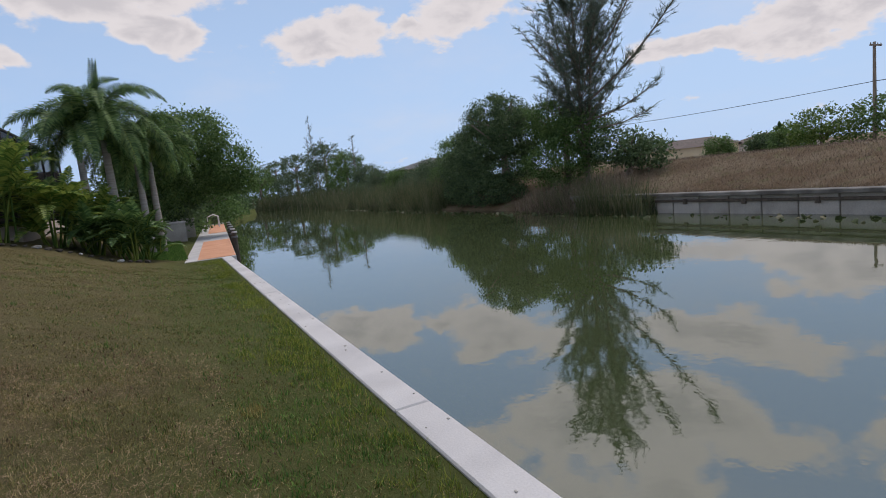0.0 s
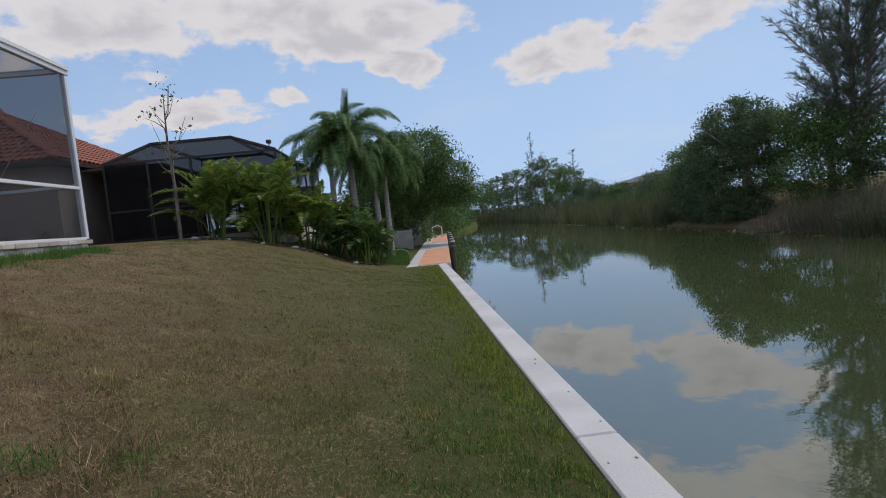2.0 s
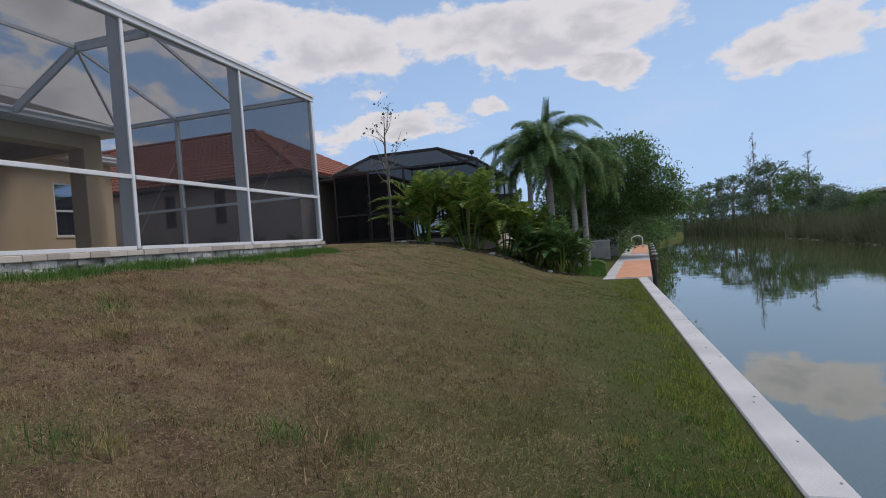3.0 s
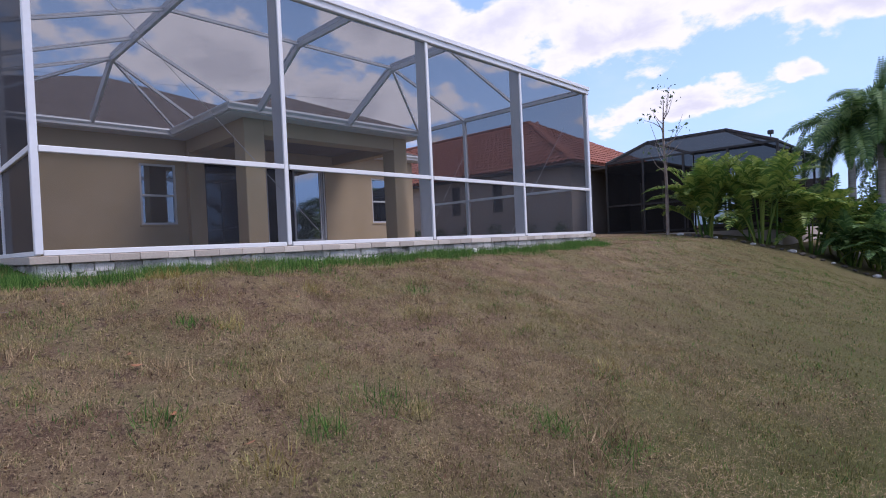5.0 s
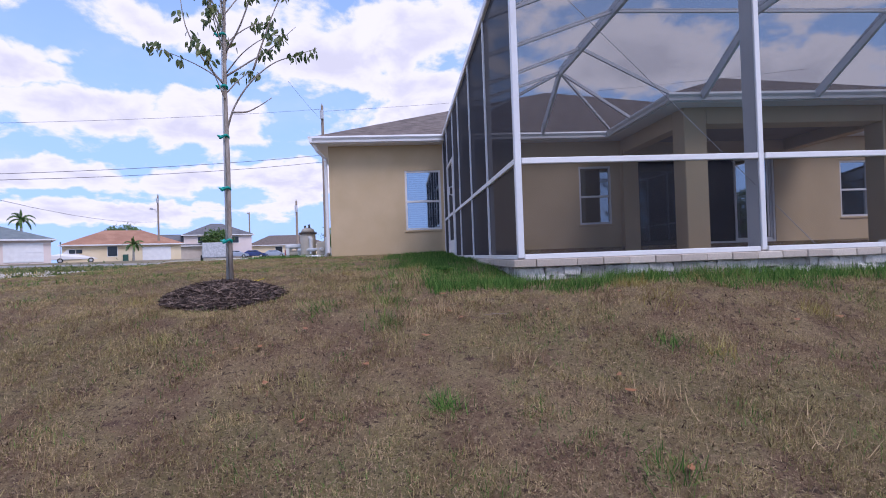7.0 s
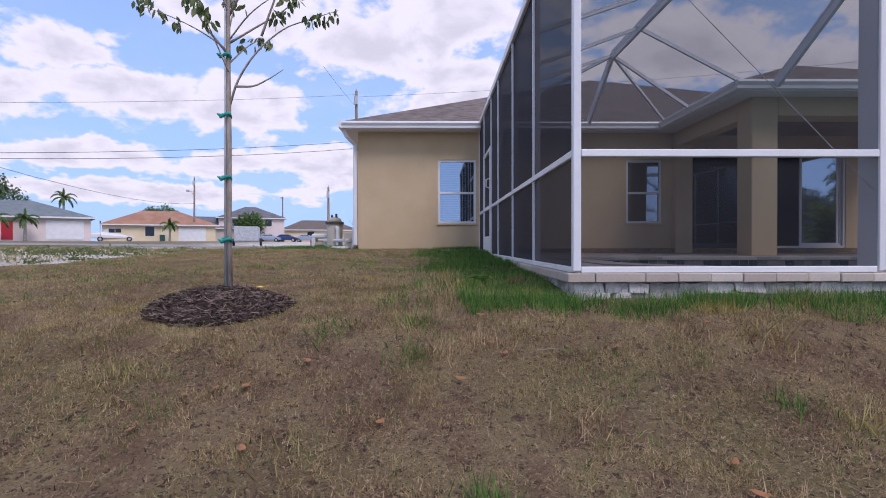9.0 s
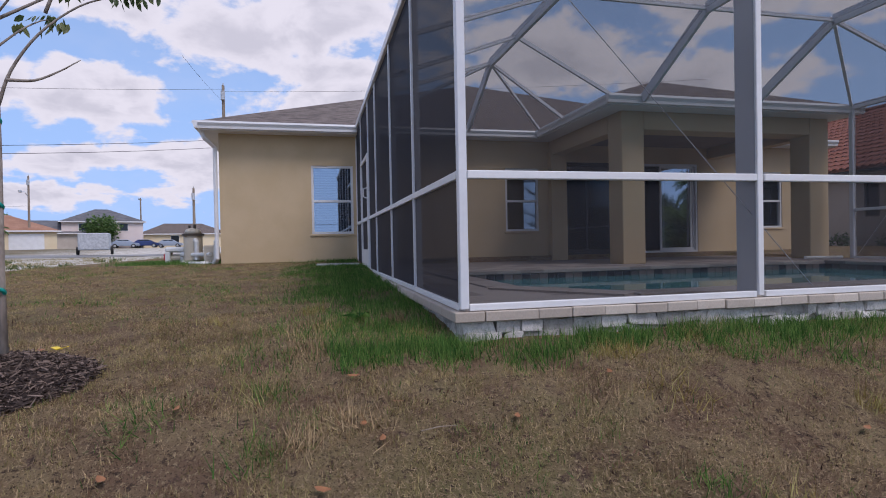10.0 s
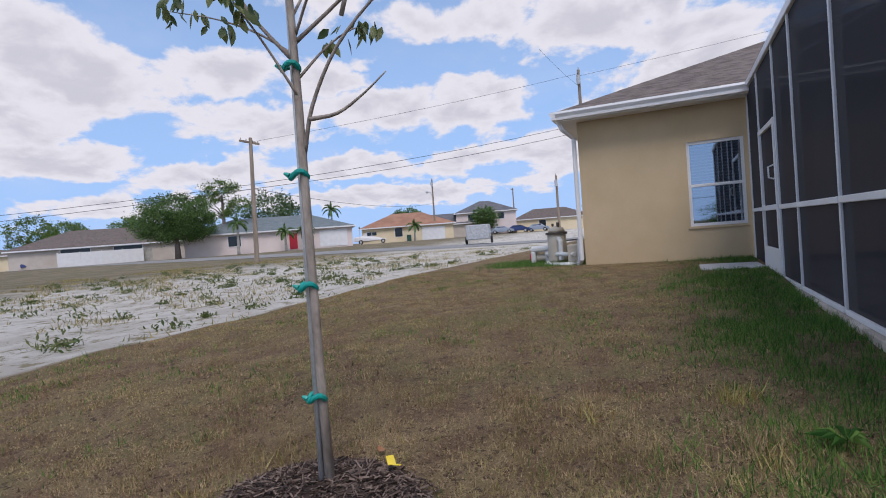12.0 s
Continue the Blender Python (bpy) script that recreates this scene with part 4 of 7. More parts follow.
# roof: bent beams from the eave up to a flat top and down to the house gutter
FB = -1.75
BEAMS = [(2.39, -6.35, -7.95), (4.79, -3.42, -5.05), (7.13, -3.42, -5.05)]
for y, bx, gxx in BEAMS:
    for p, q in (((-0.03, y, EAVE), (FB, y, TOP)), ((FB, y, TOP), (bx, y, TOP)), ((bx, y, TOP), (gxx, y, 2.95))):
        part("roof_beam", beam(bmesh.new(), p, q, 0.055, 0.17), M["alu"], cage)
for p, q in (((FB, 2.39, TOP), (FB, 7.13, TOP)), ((-3.42, 2.39, TOP), (-3.42, 7.13, TOP)), ((-5.0, 2.39, TOP), (-5.0, 0.0, EAVE)), ((-6.35, 2.39, TOP), (-6.0, 0.0, EAVE)),
             ((FB, 2.39, TOP), (-1.69, 0.0, EAVE)), ((-3.42, 2.39, TOP), (-3.25, 0.0, EAVE)), ((-6.35, 2.39, TOP), (-8.3, 0.05, EAVE)),
             ((-6.35, 2.39, TOP), (-8.15, 4.18, 3.0)), ((-5.0, 2.39, TOP), (-5.15, 4.22, 3.02)), ((-6.35, 2.39, TOP), (-6.9, 4.15, 3.0)),
             ((FB, 7.13, TOP), (-1.75, 9.51, EAVE)), ((-3.42, 7.13, TOP), (-3.42, 9.51, EAVE)), ((-3.42, 7.13, TOP), (-5.1, 9.51, EAVE))):
    part("purlin", beam(bmesh.new(), p, q, 0.045, 0.06), M["alu"], cage)
# screens
def panel(mat, *pts, name="screen"):
    part(name, quad(bmesh.new(), *pts), mat, cage)
for a, b in zip(FY, FY[1:]):
    panel(M["screen"], (0, a, 0), (0, b, 0), (0, b, RAIL), (0, a, RAIL))
    panel(M["screen"], (0, a, RAIL), (0, b, RAIL), (0, b, EAVE), (0, a, EAVE))
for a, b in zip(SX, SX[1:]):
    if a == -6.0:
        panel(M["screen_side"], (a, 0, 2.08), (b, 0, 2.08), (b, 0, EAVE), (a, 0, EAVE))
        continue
    # Opacity per bay stands in for how steeply the mesh is viewed.
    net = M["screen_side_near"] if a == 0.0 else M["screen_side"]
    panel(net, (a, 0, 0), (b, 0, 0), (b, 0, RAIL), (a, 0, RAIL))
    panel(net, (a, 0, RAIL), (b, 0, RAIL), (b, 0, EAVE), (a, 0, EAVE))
for a, b in zip(EX, EX[1:]):
    panel(M["screen_end"], (a, 9.51, 0), (b, 9.51, 0), (b, 9.51, EAVE), (a, 9.51, EAVE))
panel(M["screen"], (0, 0, EAVE), (FB, 2.39, TOP), (FB, 7.13, TOP), (0, 9.51, EAVE))
panel(M["screen"], (FB, 2.39, TOP), (-3.42, 2.39, TOP), (-3.42, 7.13, TOP), (FB, 7.13, TOP))
panel(M["screen"], (-3.42, 4.3, TOP), (-3.42, 2.39, TOP), (-6.35, 2.39, TOP), (-5.1, 4.2, 3.05))
panel(M["screen"], (-3.42, 4.3, TOP), (-5.1, 4.2, 3.05), (-5.1, 9.5, 3.05), (-3.42, 7.13, TOP))
panel(M["screen"], (FB, 7.13, TOP), (-3.42, 7.13, TOP), (-5.1, 9.51, EAVE), (0, 9.51, EAVE))
panel(M["screen"], (0, 0, EAVE), (-8.3, 0, EAVE), (-6.35, 2.39, TOP), (FB, 2.39, TOP))
panel(M["screen"], (-6.35, 2.39, TOP), (-8.3, 0, EAVE), (-8.2, 4.18, EAVE), (-5.1, 4.2, 3.05))
# brace cables
for p, q in (((-0.55, 9.49, 2.3), (-2.1, 9.49, 0.05)), ((-3.4, 9.49, 2.2), (-5.0, 9.49, 0.05)), ((-0.035, 0.06, 2.95), (-0.035, 2.95, 0.04))):
    part("brace_cable", tubebm([p, q], 0.0035, 5), M["galv"], cage)
# screen door in the side wall
sdoor = thing("screen_door", "white framed screen door with a solid kick plate", "door", (-6.03, 0, 0))
for a in ((-1.36, -1.29), (-0.10, -0.03)):
    part("stile", boxbm(*a, -0.035, 0.03, 0.02, 2.06, bevel=0.005), M["white"], sdoor)
for z0, z1 in ((0.02, 0.36), (0.88, 0.95), (1.99, 2.06)):
    part("kick_plate" if z1 < 0.5 else "rail", boxbm(-1.29, -0.10, -0.03, 0.025, z0, z1, bevel=0.005), M["white"], sdoor)
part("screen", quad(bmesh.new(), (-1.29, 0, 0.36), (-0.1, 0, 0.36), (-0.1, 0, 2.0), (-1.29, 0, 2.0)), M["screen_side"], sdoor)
part("handle", tubebm([(-0.15, -0.03, 1.28), (-0.15, -0.09, 1.30), (-0.15, -0.09, 1.44), (-0.15, -0.03, 1.46)], 0.012, 6), M["white"], sdoor)
tagged(part("door_pad", boxbm(-8.0, -7.05, -0.92, -0.06, -0.05, 0.075, bevel=0.01), M["concrete"]), "small pale concrete door pad in the grass", "pad")

# ---- the house ----
house = thing("house", "tan stucco house with a brown shingle hip roof", "house", (0, 0, 0))
WX = -8.75


def wall_x(bmh, x_face, thick, ya, yb, za, zb, holes):
    """A wall in the plane x, with thickness to -x and openings (y0, y1, z0, z1) through it."""
    yy = sorted({ya, yb, *[h[0] for h in holes], *[h[1] for h in holes]})
    for a, b in zip(yy, yy[1:]):
        hs = sorted([h for h in holes if h[0] <= a + 1e-6 and h[1] >= b - 1e-6], key=lambda h: h[2])
        z = za
        for h in hs:
            if h[2] > z:
                box(bmh, x_face - thick, x_face, a, b, z, h[2])
            z = h[3]
        if z < zb:
            box(bmh, x_face - thick, x_face, a, b, z, zb)
    return bmh


W1, W2, W3 = (-0.99, -0.08, 0.70, 2.21), (3.52, 4.37, 0.70, 2.21), (10.7, 11.52, 0.70, 2.21)
D1, D2 = (5.05, 6.45, 0.10, 2.38), (6.85, 8.85, 0.10, 2.38)
part("wall", wall_x(bmesh.new(), WX, 0.2, -2.88, 12.6, -0.3, 2.95, [W1, W2, W3, D1, D2]), M["stucco"], house)
part("wall", boxbm(-30, -8.95, -2.88, -2.68, -0.3, 2.95), M["stucco"], house)
part("wall", boxbm(-30, -8.95, 12.4, 12.6, -0.3, 2.95), M["stucco"], house)
part("wall", boxbm(-30.2, -30, -2.88, 12.6, -0.3, 2.95), M["stucco"], house)
# Room surfaces coloured near black so they read as unlit through the glass.
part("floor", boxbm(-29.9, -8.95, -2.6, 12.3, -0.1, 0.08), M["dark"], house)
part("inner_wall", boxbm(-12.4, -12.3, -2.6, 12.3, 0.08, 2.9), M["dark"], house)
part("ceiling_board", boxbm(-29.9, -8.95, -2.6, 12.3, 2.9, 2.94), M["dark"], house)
# lanai columns, beams, soffit
for ya in (4.66, 8.96):
    part("column", boxbm(-6.03, -5.55, ya, ya + 0.48, -0.02, 2.95, bevel=0.015), M["stucco"], house)
part("lanai_beam", boxbm(-6.03, -5.55, 5.14, 8.96, 2.52, 2.95, bevel=0.01), M["stucco"], house)
part("lanai_beam", boxbm(-8.75, -6.03, 4.66, 4.96, 2.52, 2.95, bevel=0.01), M["stucco"], house)
part("lanai_beam", boxbm(-8.75, -6.03, 9.14, 9.44, 2.52, 2.95, bevel=0.01), M["stucco"], house)
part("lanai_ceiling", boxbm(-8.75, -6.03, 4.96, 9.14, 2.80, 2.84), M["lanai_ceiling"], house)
part("lanai_pier", boxbm(-8.76, -8.55, 4.62, 5.03, -0.02, 2.6, bevel=0.01), M["stucco"], house)
# soffits and fascia gutters
part("soffit", boxbm(-8.75, -8.40, -3.2, 4.25, 2.86, 2.90), M["white"], house)
part("soffit", boxbm(-30.4, -8.75, -3.2, -2.88, 2.86, 2.90), M["white"], house)
part("soffit", boxbm(-8.75, -5.15, 4.22, 4.66, 2.86, 2.90), M["white"], house)
part("soffit", boxbm(-5.55, -5.15, 4.66, 9.72, 2.86, 2.90), M["white"], house)
part("soffit", boxbm(-8.75, -5.55, 9.44, 9.72, 2.86, 2.90), M["white"], house)
part("soffit", boxbm(-8.75, -8.40, 9.72, 12.95, 2.86, 2.90), M["white"], house)


def gutter(p, q, name="gutter"):
    d = (Vector(q) - Vector(p)).normalized()
    out = d.cross(Vector((0, 0, 1)))
    bmh = bmesh.new()
    prof = [(0.0, -0.02), (0.0, 0.13), (0.10, 0.13), (0.11, 0.09), (0.075, 0.03), (0.07, -0.02)]
    rings = [[bmh.verts.new(Vector(c) + out * a + Vector((0, 0, b))) for a, b in prof] for c in (p, q)]
    for k in range(len(prof)):
        k2 = (k + 1) % len(prof)
        bmh.faces.new((rings[0][k], rings[0][k2], rings[1][k2], rings[1][k]))
    bmh.faces.new(rings[0][::-1])
    bmh.faces.new(rings[1])
    part(name, bmh, M["white"], house)


GZ0 = 2.9
gutter((-8.40, -3.2, GZ0), (-8.40, 4.16, GZ0))
gutter((-8.30, 4.22, GZ0), (-5.15, 4.22, GZ0))
gutter((-5.15, 4.12, GZ0), (-5.15, 9.82, GZ0))
gutter((-5.15, 9.72, GZ0), (-8.40, 9.72, GZ0))
gutter((-8.40, 9.72, GZ0), (-8.40, 12.95, GZ0))
gutter((-30.4, -3.2, GZ0), (-8.30, -3.2, GZ0))
part("downspout", tubebm([(-8.45, -3.2, 2.92), (-8.5, -3.12, 2.72), (-8.72, -2.95, 2.55), (-8.72, -2.95, 0.2), (-8.9, -3.05, 0.06), (-9.3, -3.2, 0.06)], 0.045, 8), M["white"], house, "white downspout")
# roof
RZ, P = 3.03, 0.42


def roof_faces(faces, name="roof", mat="shingle"):
    bmh = bmesh.new()
    for f in faces:
        quad(bmh, *f)
    bmesh.ops.solidify(bmh, geom=bmh.faces[:], thickness=-0.04)
    part(name, bmh, M[mat], house)


ex0, ex1, ey0, ey1 = -30.4, -8.36, -3.24, 12.99
half = (ey1 - ey0) / 2
ym, zr = (ey0 + ey1) / 2, RZ + P * half
roof_faces([[(ex1, ey0, RZ), (ex1, ey1, RZ), (ex1 - half, ym, zr)], [(ex0, ey1, RZ), (ex0, ey0, RZ), (ex0 + half, ym, zr)],
            [(ex0, ey0, RZ), (ex1, ey0, RZ), (ex1 - half, ym, zr), (ex0 + half, ym, zr)], [(ex1, ey1, RZ), (ex0, ey1, RZ), (ex0 + half, ym, zr), (ex1 - half, ym, zr)]])
la0, la1, lx = 4.18, 9.76, -5.10
lh = (la1 - la0) / 2
lm, lz = (la0 + la1) / 2, RZ + P * lh
bx = ex1 - lh
roof_faces([[(lx, la0, RZ), (lx, la1, RZ), (lx - lh, lm, lz)], [(ex1, la0, RZ), (lx, la0, RZ), (lx - lh, lm, lz), (bx, lm, lz)], [(lx, la1, RZ), (ex1, la1, RZ), (bx, lm, lz), (lx - lh, lm, lz)]], "lanai_roof")


def window(name, label, hole, x_face=WX, blinds=True):
    ya, yb, za, zb = hole
    w = thing(name, label, "window", (x_face, ya, za), kind="structure")
    W, Hh = yb - ya, zb - za
    bmh = bmesh.new()
    f = 0.05
    for a in ((0, f, 0, Hh), (W - f, W, 0, Hh), (f, W - f, 0, f), (f, W - f, Hh - f, Hh)):
        box(bmh, -0.10, -0.02, *a)
    part("frame", bmh, M["white"], w)
    part("meeting_rail", boxbm(-0.09, -0.025, f, W - f, Hh * 0.48 - 0.025, Hh * 0.48 + 0.025, bevel=0.004), M["white"], w)
    part("sill", boxbm(-0.09, 0.025, -0.03, W + 0.03, -0.05, 0.0, bevel=0.008), M["stucco"], w)
    for za2, zb2, xx in ((f, Hh * 0.48 - 0.02, -0.075), (Hh * 0.48 + 0.02, Hh - f, -0.05)):
        pane = part("pane", quad(bmesh.new(), (xx, f, za2), (xx, W - f, za2), (xx, W - f, zb2), (xx, f, zb2)), M["glass"], w)
        pane.visible_shadow = False
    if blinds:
        bl = thing("window_blind", "white horizontal slat blind, coloured dim, behind the window glass", "blind", (x_face - 0.15, ya, za))
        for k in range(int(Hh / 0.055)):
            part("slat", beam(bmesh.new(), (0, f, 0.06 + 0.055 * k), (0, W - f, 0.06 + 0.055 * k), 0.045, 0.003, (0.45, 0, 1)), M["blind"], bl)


window("window_1", "white single hung window with half drawn blind in the stucco wall", W1)
window("window_2", "white single hung window facing the pool", W2, blinds=False)
window("window_3", "white single hung window past the screened patio", W3)


def slider(name, label, hole, panes, open_first, glass="glass", frame_mat="alu"):
    ya, yb, za, zb = hole
    d = thing(name, label, "sliding door", (WX, ya, za), kind="structure")
    W, Hh = yb - ya, zb - za
    bmh = bmesh.new()
    for a in ((0, 0.05, 0, Hh), (W - 0.05, W, 0, Hh), (0.05, W - 0.05, 0, 0.05), (0.05, W - 0.05, Hh - 0.05, Hh)):
        box(bmh, -0.16, -0.02, *a)
    part("frame", bmh, M[frame_mat], d)
    pw = (W - 0.1) / panes
    for k in range(panes):
        a = 0.05 + pw * k
        if k == 0 and open_first:
            a += pw * 0.9
        xo = -0.06 - 0.035 * k
        sash = bmesh.new()
        for c in ((a, a + 0.05, 0.05, Hh - 0.05), (a + pw - 0.05, a + pw, 0.05, Hh - 0.05), (a + 0.05, a + pw - 0.05, 0.05, 0.12), (a + 0.05, a + pw - 0.05, Hh - 0.11, Hh - 0.05)):
            box(sash, xo - 0.015, xo + 0.015, *c)
        sash = part("sash", sash, M[frame_mat], d)
        gl = part("pane", quad(bmesh.new(), (xo, a + 0.05, 0.12), (xo, a + pw - 0.05, 0.12), (xo, a + pw - 0.05, Hh - 0.11), (xo, a + 0.05, Hh - 0.11)), M[glass], sash)
        gl.visible_shadow = False
    return d


slider("door_1", "dark tinted glass patio door in a bronze frame", D1, 1, False, "door_glass", "bronze")
slider("door_2", "white framed sliding glass patio door standing half open", D2, 2, True)

# ---- neighbour: beige house with a red tile roof ----
nb = thing("neighbour_house", "beige stucco house with a red clay tile hip roof", "house", (0, 0, 0))
NX0, NX1, NY0, NY1 = -26.0, -4.6, 16.6, 27.0
nwall = bmesh.new()
holes = [(-10.55, -10.05, 1.05, 2.3), (-8.25, -7.75, 1.05, 2.3), (-14.5, -13.7, 1.05, 2.35)]
xs = sorted({NX0, NX1, *[h[0] for h in holes], *[h[1] for h in holes]})
for a, b in zip(xs, xs[1:]):
    hh = [h for h in holes if h[0] <= a and h[1] >= b]
    if hh:
        box(nwall, a, b, NY0, NY0 + 0.2, -0.3, hh[0][2])
        box(nwall, a, b, NY0, NY0 + 0.2, hh[0][3], 2.5)
    else:
        box(nwall, a, b, NY0, NY0 + 0.2, -0.3, 2.5)
part("wall", nwall, M["stucco_grey"], nb)
part("wall", boxbm(NX1 - 0.2, NX1, NY0 + 0.2, NY1, -0.3, 2.5), M["stucco_grey"], nb)
part("wall", boxbm(NX0, NX1 - 0.2, NY1 - 0.2, NY1, -0.3, 2.5), M["stucco_grey"], nb)
part("wall", boxbm(NX0, NX0 + 0.2, NY0 + 0.2, NY1 - 0.2, -0.3, 2.5), M["stucco_grey"], nb)
for a, b, c, d in holes:
    w = part("window", boxbm(a, b, NY0 + 0.10, NY0 + 0.12, c, d), M["carglass"], nb, "dark window pane")
    fr = bmesh.new()
    for q in ((a, a + 0.05, c, d), (b - 0.05, b, c, d), (a + 0.05, b - 0.05, c, c + 0.05), (a + 0.05, b - 0.05, d - 0.05, d), (a + 0.05, b - 0.05, (c + d) / 2 - 0.02, (c + d) / 2 + 0.02)):
        box(fr, q[0], q[1], NY0 + 0.06, NY0 + 0.1, q[2], q[3])
    part("frame", fr, M["bronze"], w)
rx0, rx1, ry0, ry1, rz = NX0 - 0.4, NX1 + 0.4, NY0 - 0.4, NY1 + 0.4, 2.5
rh = (ry1 - ry0) / 2
rzt = rz + 0.56 * rh
rm = (ry0 + ry1) / 2
part("soffit", boxbm(rx0, rx1, ry0, ry1, rz - 0.02, rz + 0.06), M["bronze"], nb)
rf = bmesh.new()
for f in ([(rx0, ry0, rz + 0.07), (rx1, ry0, rz + 0.07), (rx1 - rh, rm, rzt), (rx0 + rh, rm, rzt)], [(rx1, ry0, rz + 0.07), (rx1, ry1, rz + 0.07), (rx1 - rh, rm, rzt)],
          [(rx1, ry1, rz + 0.07), (rx0, ry1, rz + 0.07), (rx0 + rh, rm, rzt), (rx1 - rh, rm, rzt)], [(rx0, ry1, rz + 0.07), (rx0, ry0, rz + 0.07), (rx0 + rh, rm, rzt)]):
    quad(rf, *f)
nroof = part("roof", rf, M["redtile"], nb, "red barrel tile hip roof")
# barrel tiles on the two slopes seen: rows of half pipes, joined per slope
def tile_slope(p0, along, upslope, n_al, n_up, inside):
    """Half round tiles of 0.25 by 0.40 m laid on a slope."""
    al, us = Vector(along).normalized(), Vector(upslope).normalized()
    nn = al.cross(us).normalized()
    if nn.z < 0:
        nn = -nn
    vs, fs = [], []
    for j in range(n_up):
        for i in range(n_al):
            c = Vector(p0) + al * (0.25 * i) + us * (0.38 * j)
            if not inside(c):
                continue
            b0 = len(vs)
            for s, lift in ((0.0, 0.035), (0.42, 0.0)):
                for k in range(5):
                    t = math.pi * k / 4
                    vs.append(tuple(c + us * s + al * (0.11 * math.cos(t)) + nn * (0.02 + lift + 0.07 * math.sin(t))))
            for k in range(4):
                fs.append((b0 + k, b0 + k + 1, b0 + 6 + k, b0 + 5 + k))
    return vs, fs


sl = math.hypot(rh, rzt - rz - 0.07)
v, f = tile_slope((rx1, ry0, rz + 0.08), (-1, 0, 0), (0, rh, rzt - rz - 0.07), 60, int(sl / 0.38), lambda c: c.x < rx1 - (c.y - ry0) and c.x > -18)
npmesh("tile_field", v, f, M["redtile"], nroof, kind="stuff")
v, f = tile_slope((rx1, ry0, rz + 0.08), (0, 1, 0), (-rh, 0, rzt - rz - 0.07), 46, int(sl / 0.38), lambda c: c.y - ry0 > (rx1 - c.x) and ry1 - c.y > (rx1 - c.x))
npmesh("tile_field", v, f, M["redtile"], nroof, kind="stuff")
hp = bmesh.new()
tube(hp, [(rx1 - 0.05, ry0 + 0.05, rz + 0.13), (rx1 - rh, rm, rzt + 0.06), (rx0 + rh, rm, rzt + 0.06)], 0.09, 8)
part("ridge_tile", hp, M["redtile"], nroof)
for k in range(7):
    x = -4.7 - 1.55 * k
    sh = thing("shrub", "small dark round shrub against the beige wall", "shrub", (x, 16.1, -0.15), group="shrubs along the neighbour's wall")
    pts = cluster_points([((0, 0, 0.35), (0.28, 0.28, 0.3), 26)], 14, 0.09)
    npmesh("foliage", *leaves(pts, 0.09), M["leaf_dark"], sh)
    part("stem", tubebm([(0, 0, -0.1), (0, 0, 0.4)], 0.02, 5), M["bark"], sh)

# neighbour's dark enclosure
c2 = thing("pool_enclosure", "dark bronze pool enclosure with black screens", "screen enclosure", (0, 0, 0))
CX0, CX1, CY0, CY1, CE = -3.7, 1.75, 17.6, 26.5, 2.5
RPX, RPY0, RPY1, RPZ = -1.4, 19.6, 24.5, 3.38
def cpost(x, y):
    part("post", boxbm(x - 0.035, x + 0.035, y - 0.035, y + 0.035, -0.7, CE, bevel=0.005), M["bronze"], c2)
for x in np.linspace(CX0, CX1, 5):
    cpost(x, CY0), cpost(x, CY1)
for y in np.linspace(CY0, CY1, 6)[1:-1]:
    cpost(CX1, y)
for z in (0.0, 0.95, CE):
    part("rail", boxbm(CX0, CX1, CY0 - 0.03, CY0 + 0.03, z - 0.03, z + 0.03), M["bronze"], c2)
    part("rail", boxbm(CX1 - 0.03, CX1 + 0.03, CY0, CY1, z - 0.03, z + 0.03), M["bronze"], c2)
apex = [(RPX - 1.6, RPY0, RPZ), (RPX + 1.2, RPY0, RPZ), (RPX + 1.2, RPY1, RPZ), (RPX - 1.6, RPY1, RPZ)]
base = [(CX0, CY0, CE), (CX1, CY0, CE), (CX1, CY1, CE), (CX0, CY1, CE)]
for k in range(4):
    part("hip_beam", beam(bmesh.new(), base[k], apex[k], 0.05, 0.12), M["bronze"], c2)
    part("ridge_beam", beam(bmesh.new(), apex[k], apex[(k + 1) % 4], 0.05, 0.12), M["bronze"], c2)
    part("screen", quad(bmesh.new(), base[k], base[(k + 1) % 4], apex[(k + 1) % 4], apex[k]), M["screen_dark"], c2)
part("screen", quad(bmesh.new(), *apex), M["screen_dark"], c2)
part("screen", quad(bmesh.new(), (CX0, CY0, -0.2), (CX1, CY0, -0.2), (CX1, CY0, CE), (CX0, CY0, CE)), M["screen_dark"], c2)
part("screen", quad(bmesh.new(), (CX1, CY0, -0.2), (CX1, CY1, -0.2), (CX1, CY1, CE), (CX1, CY0, CE)), M["screen_dark"], c2)
part("kick_wall", boxbm(CX0, CX1 + 0.05, CY0 - 0.05, CY0 + 0.05, -0.8, -0.1), M["stucco_grey"], c2)
part("kick_wall", boxbm(CX1 - 0.05, CX1 + 0.05, CY0 + 0.05, CY1, -0.8, -0.1), M["stucco_grey"], c2)
# Walls and roof of the recess carry its shade as dark brown colour.
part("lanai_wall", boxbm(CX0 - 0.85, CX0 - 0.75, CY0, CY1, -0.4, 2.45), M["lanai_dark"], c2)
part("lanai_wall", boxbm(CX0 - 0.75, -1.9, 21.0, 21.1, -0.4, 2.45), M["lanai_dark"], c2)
# Rear wall added to shut out the sky behind the screens.
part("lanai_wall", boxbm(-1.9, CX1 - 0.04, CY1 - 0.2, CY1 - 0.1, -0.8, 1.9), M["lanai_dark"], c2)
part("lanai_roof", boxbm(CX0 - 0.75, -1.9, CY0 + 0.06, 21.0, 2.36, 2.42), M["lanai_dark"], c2)
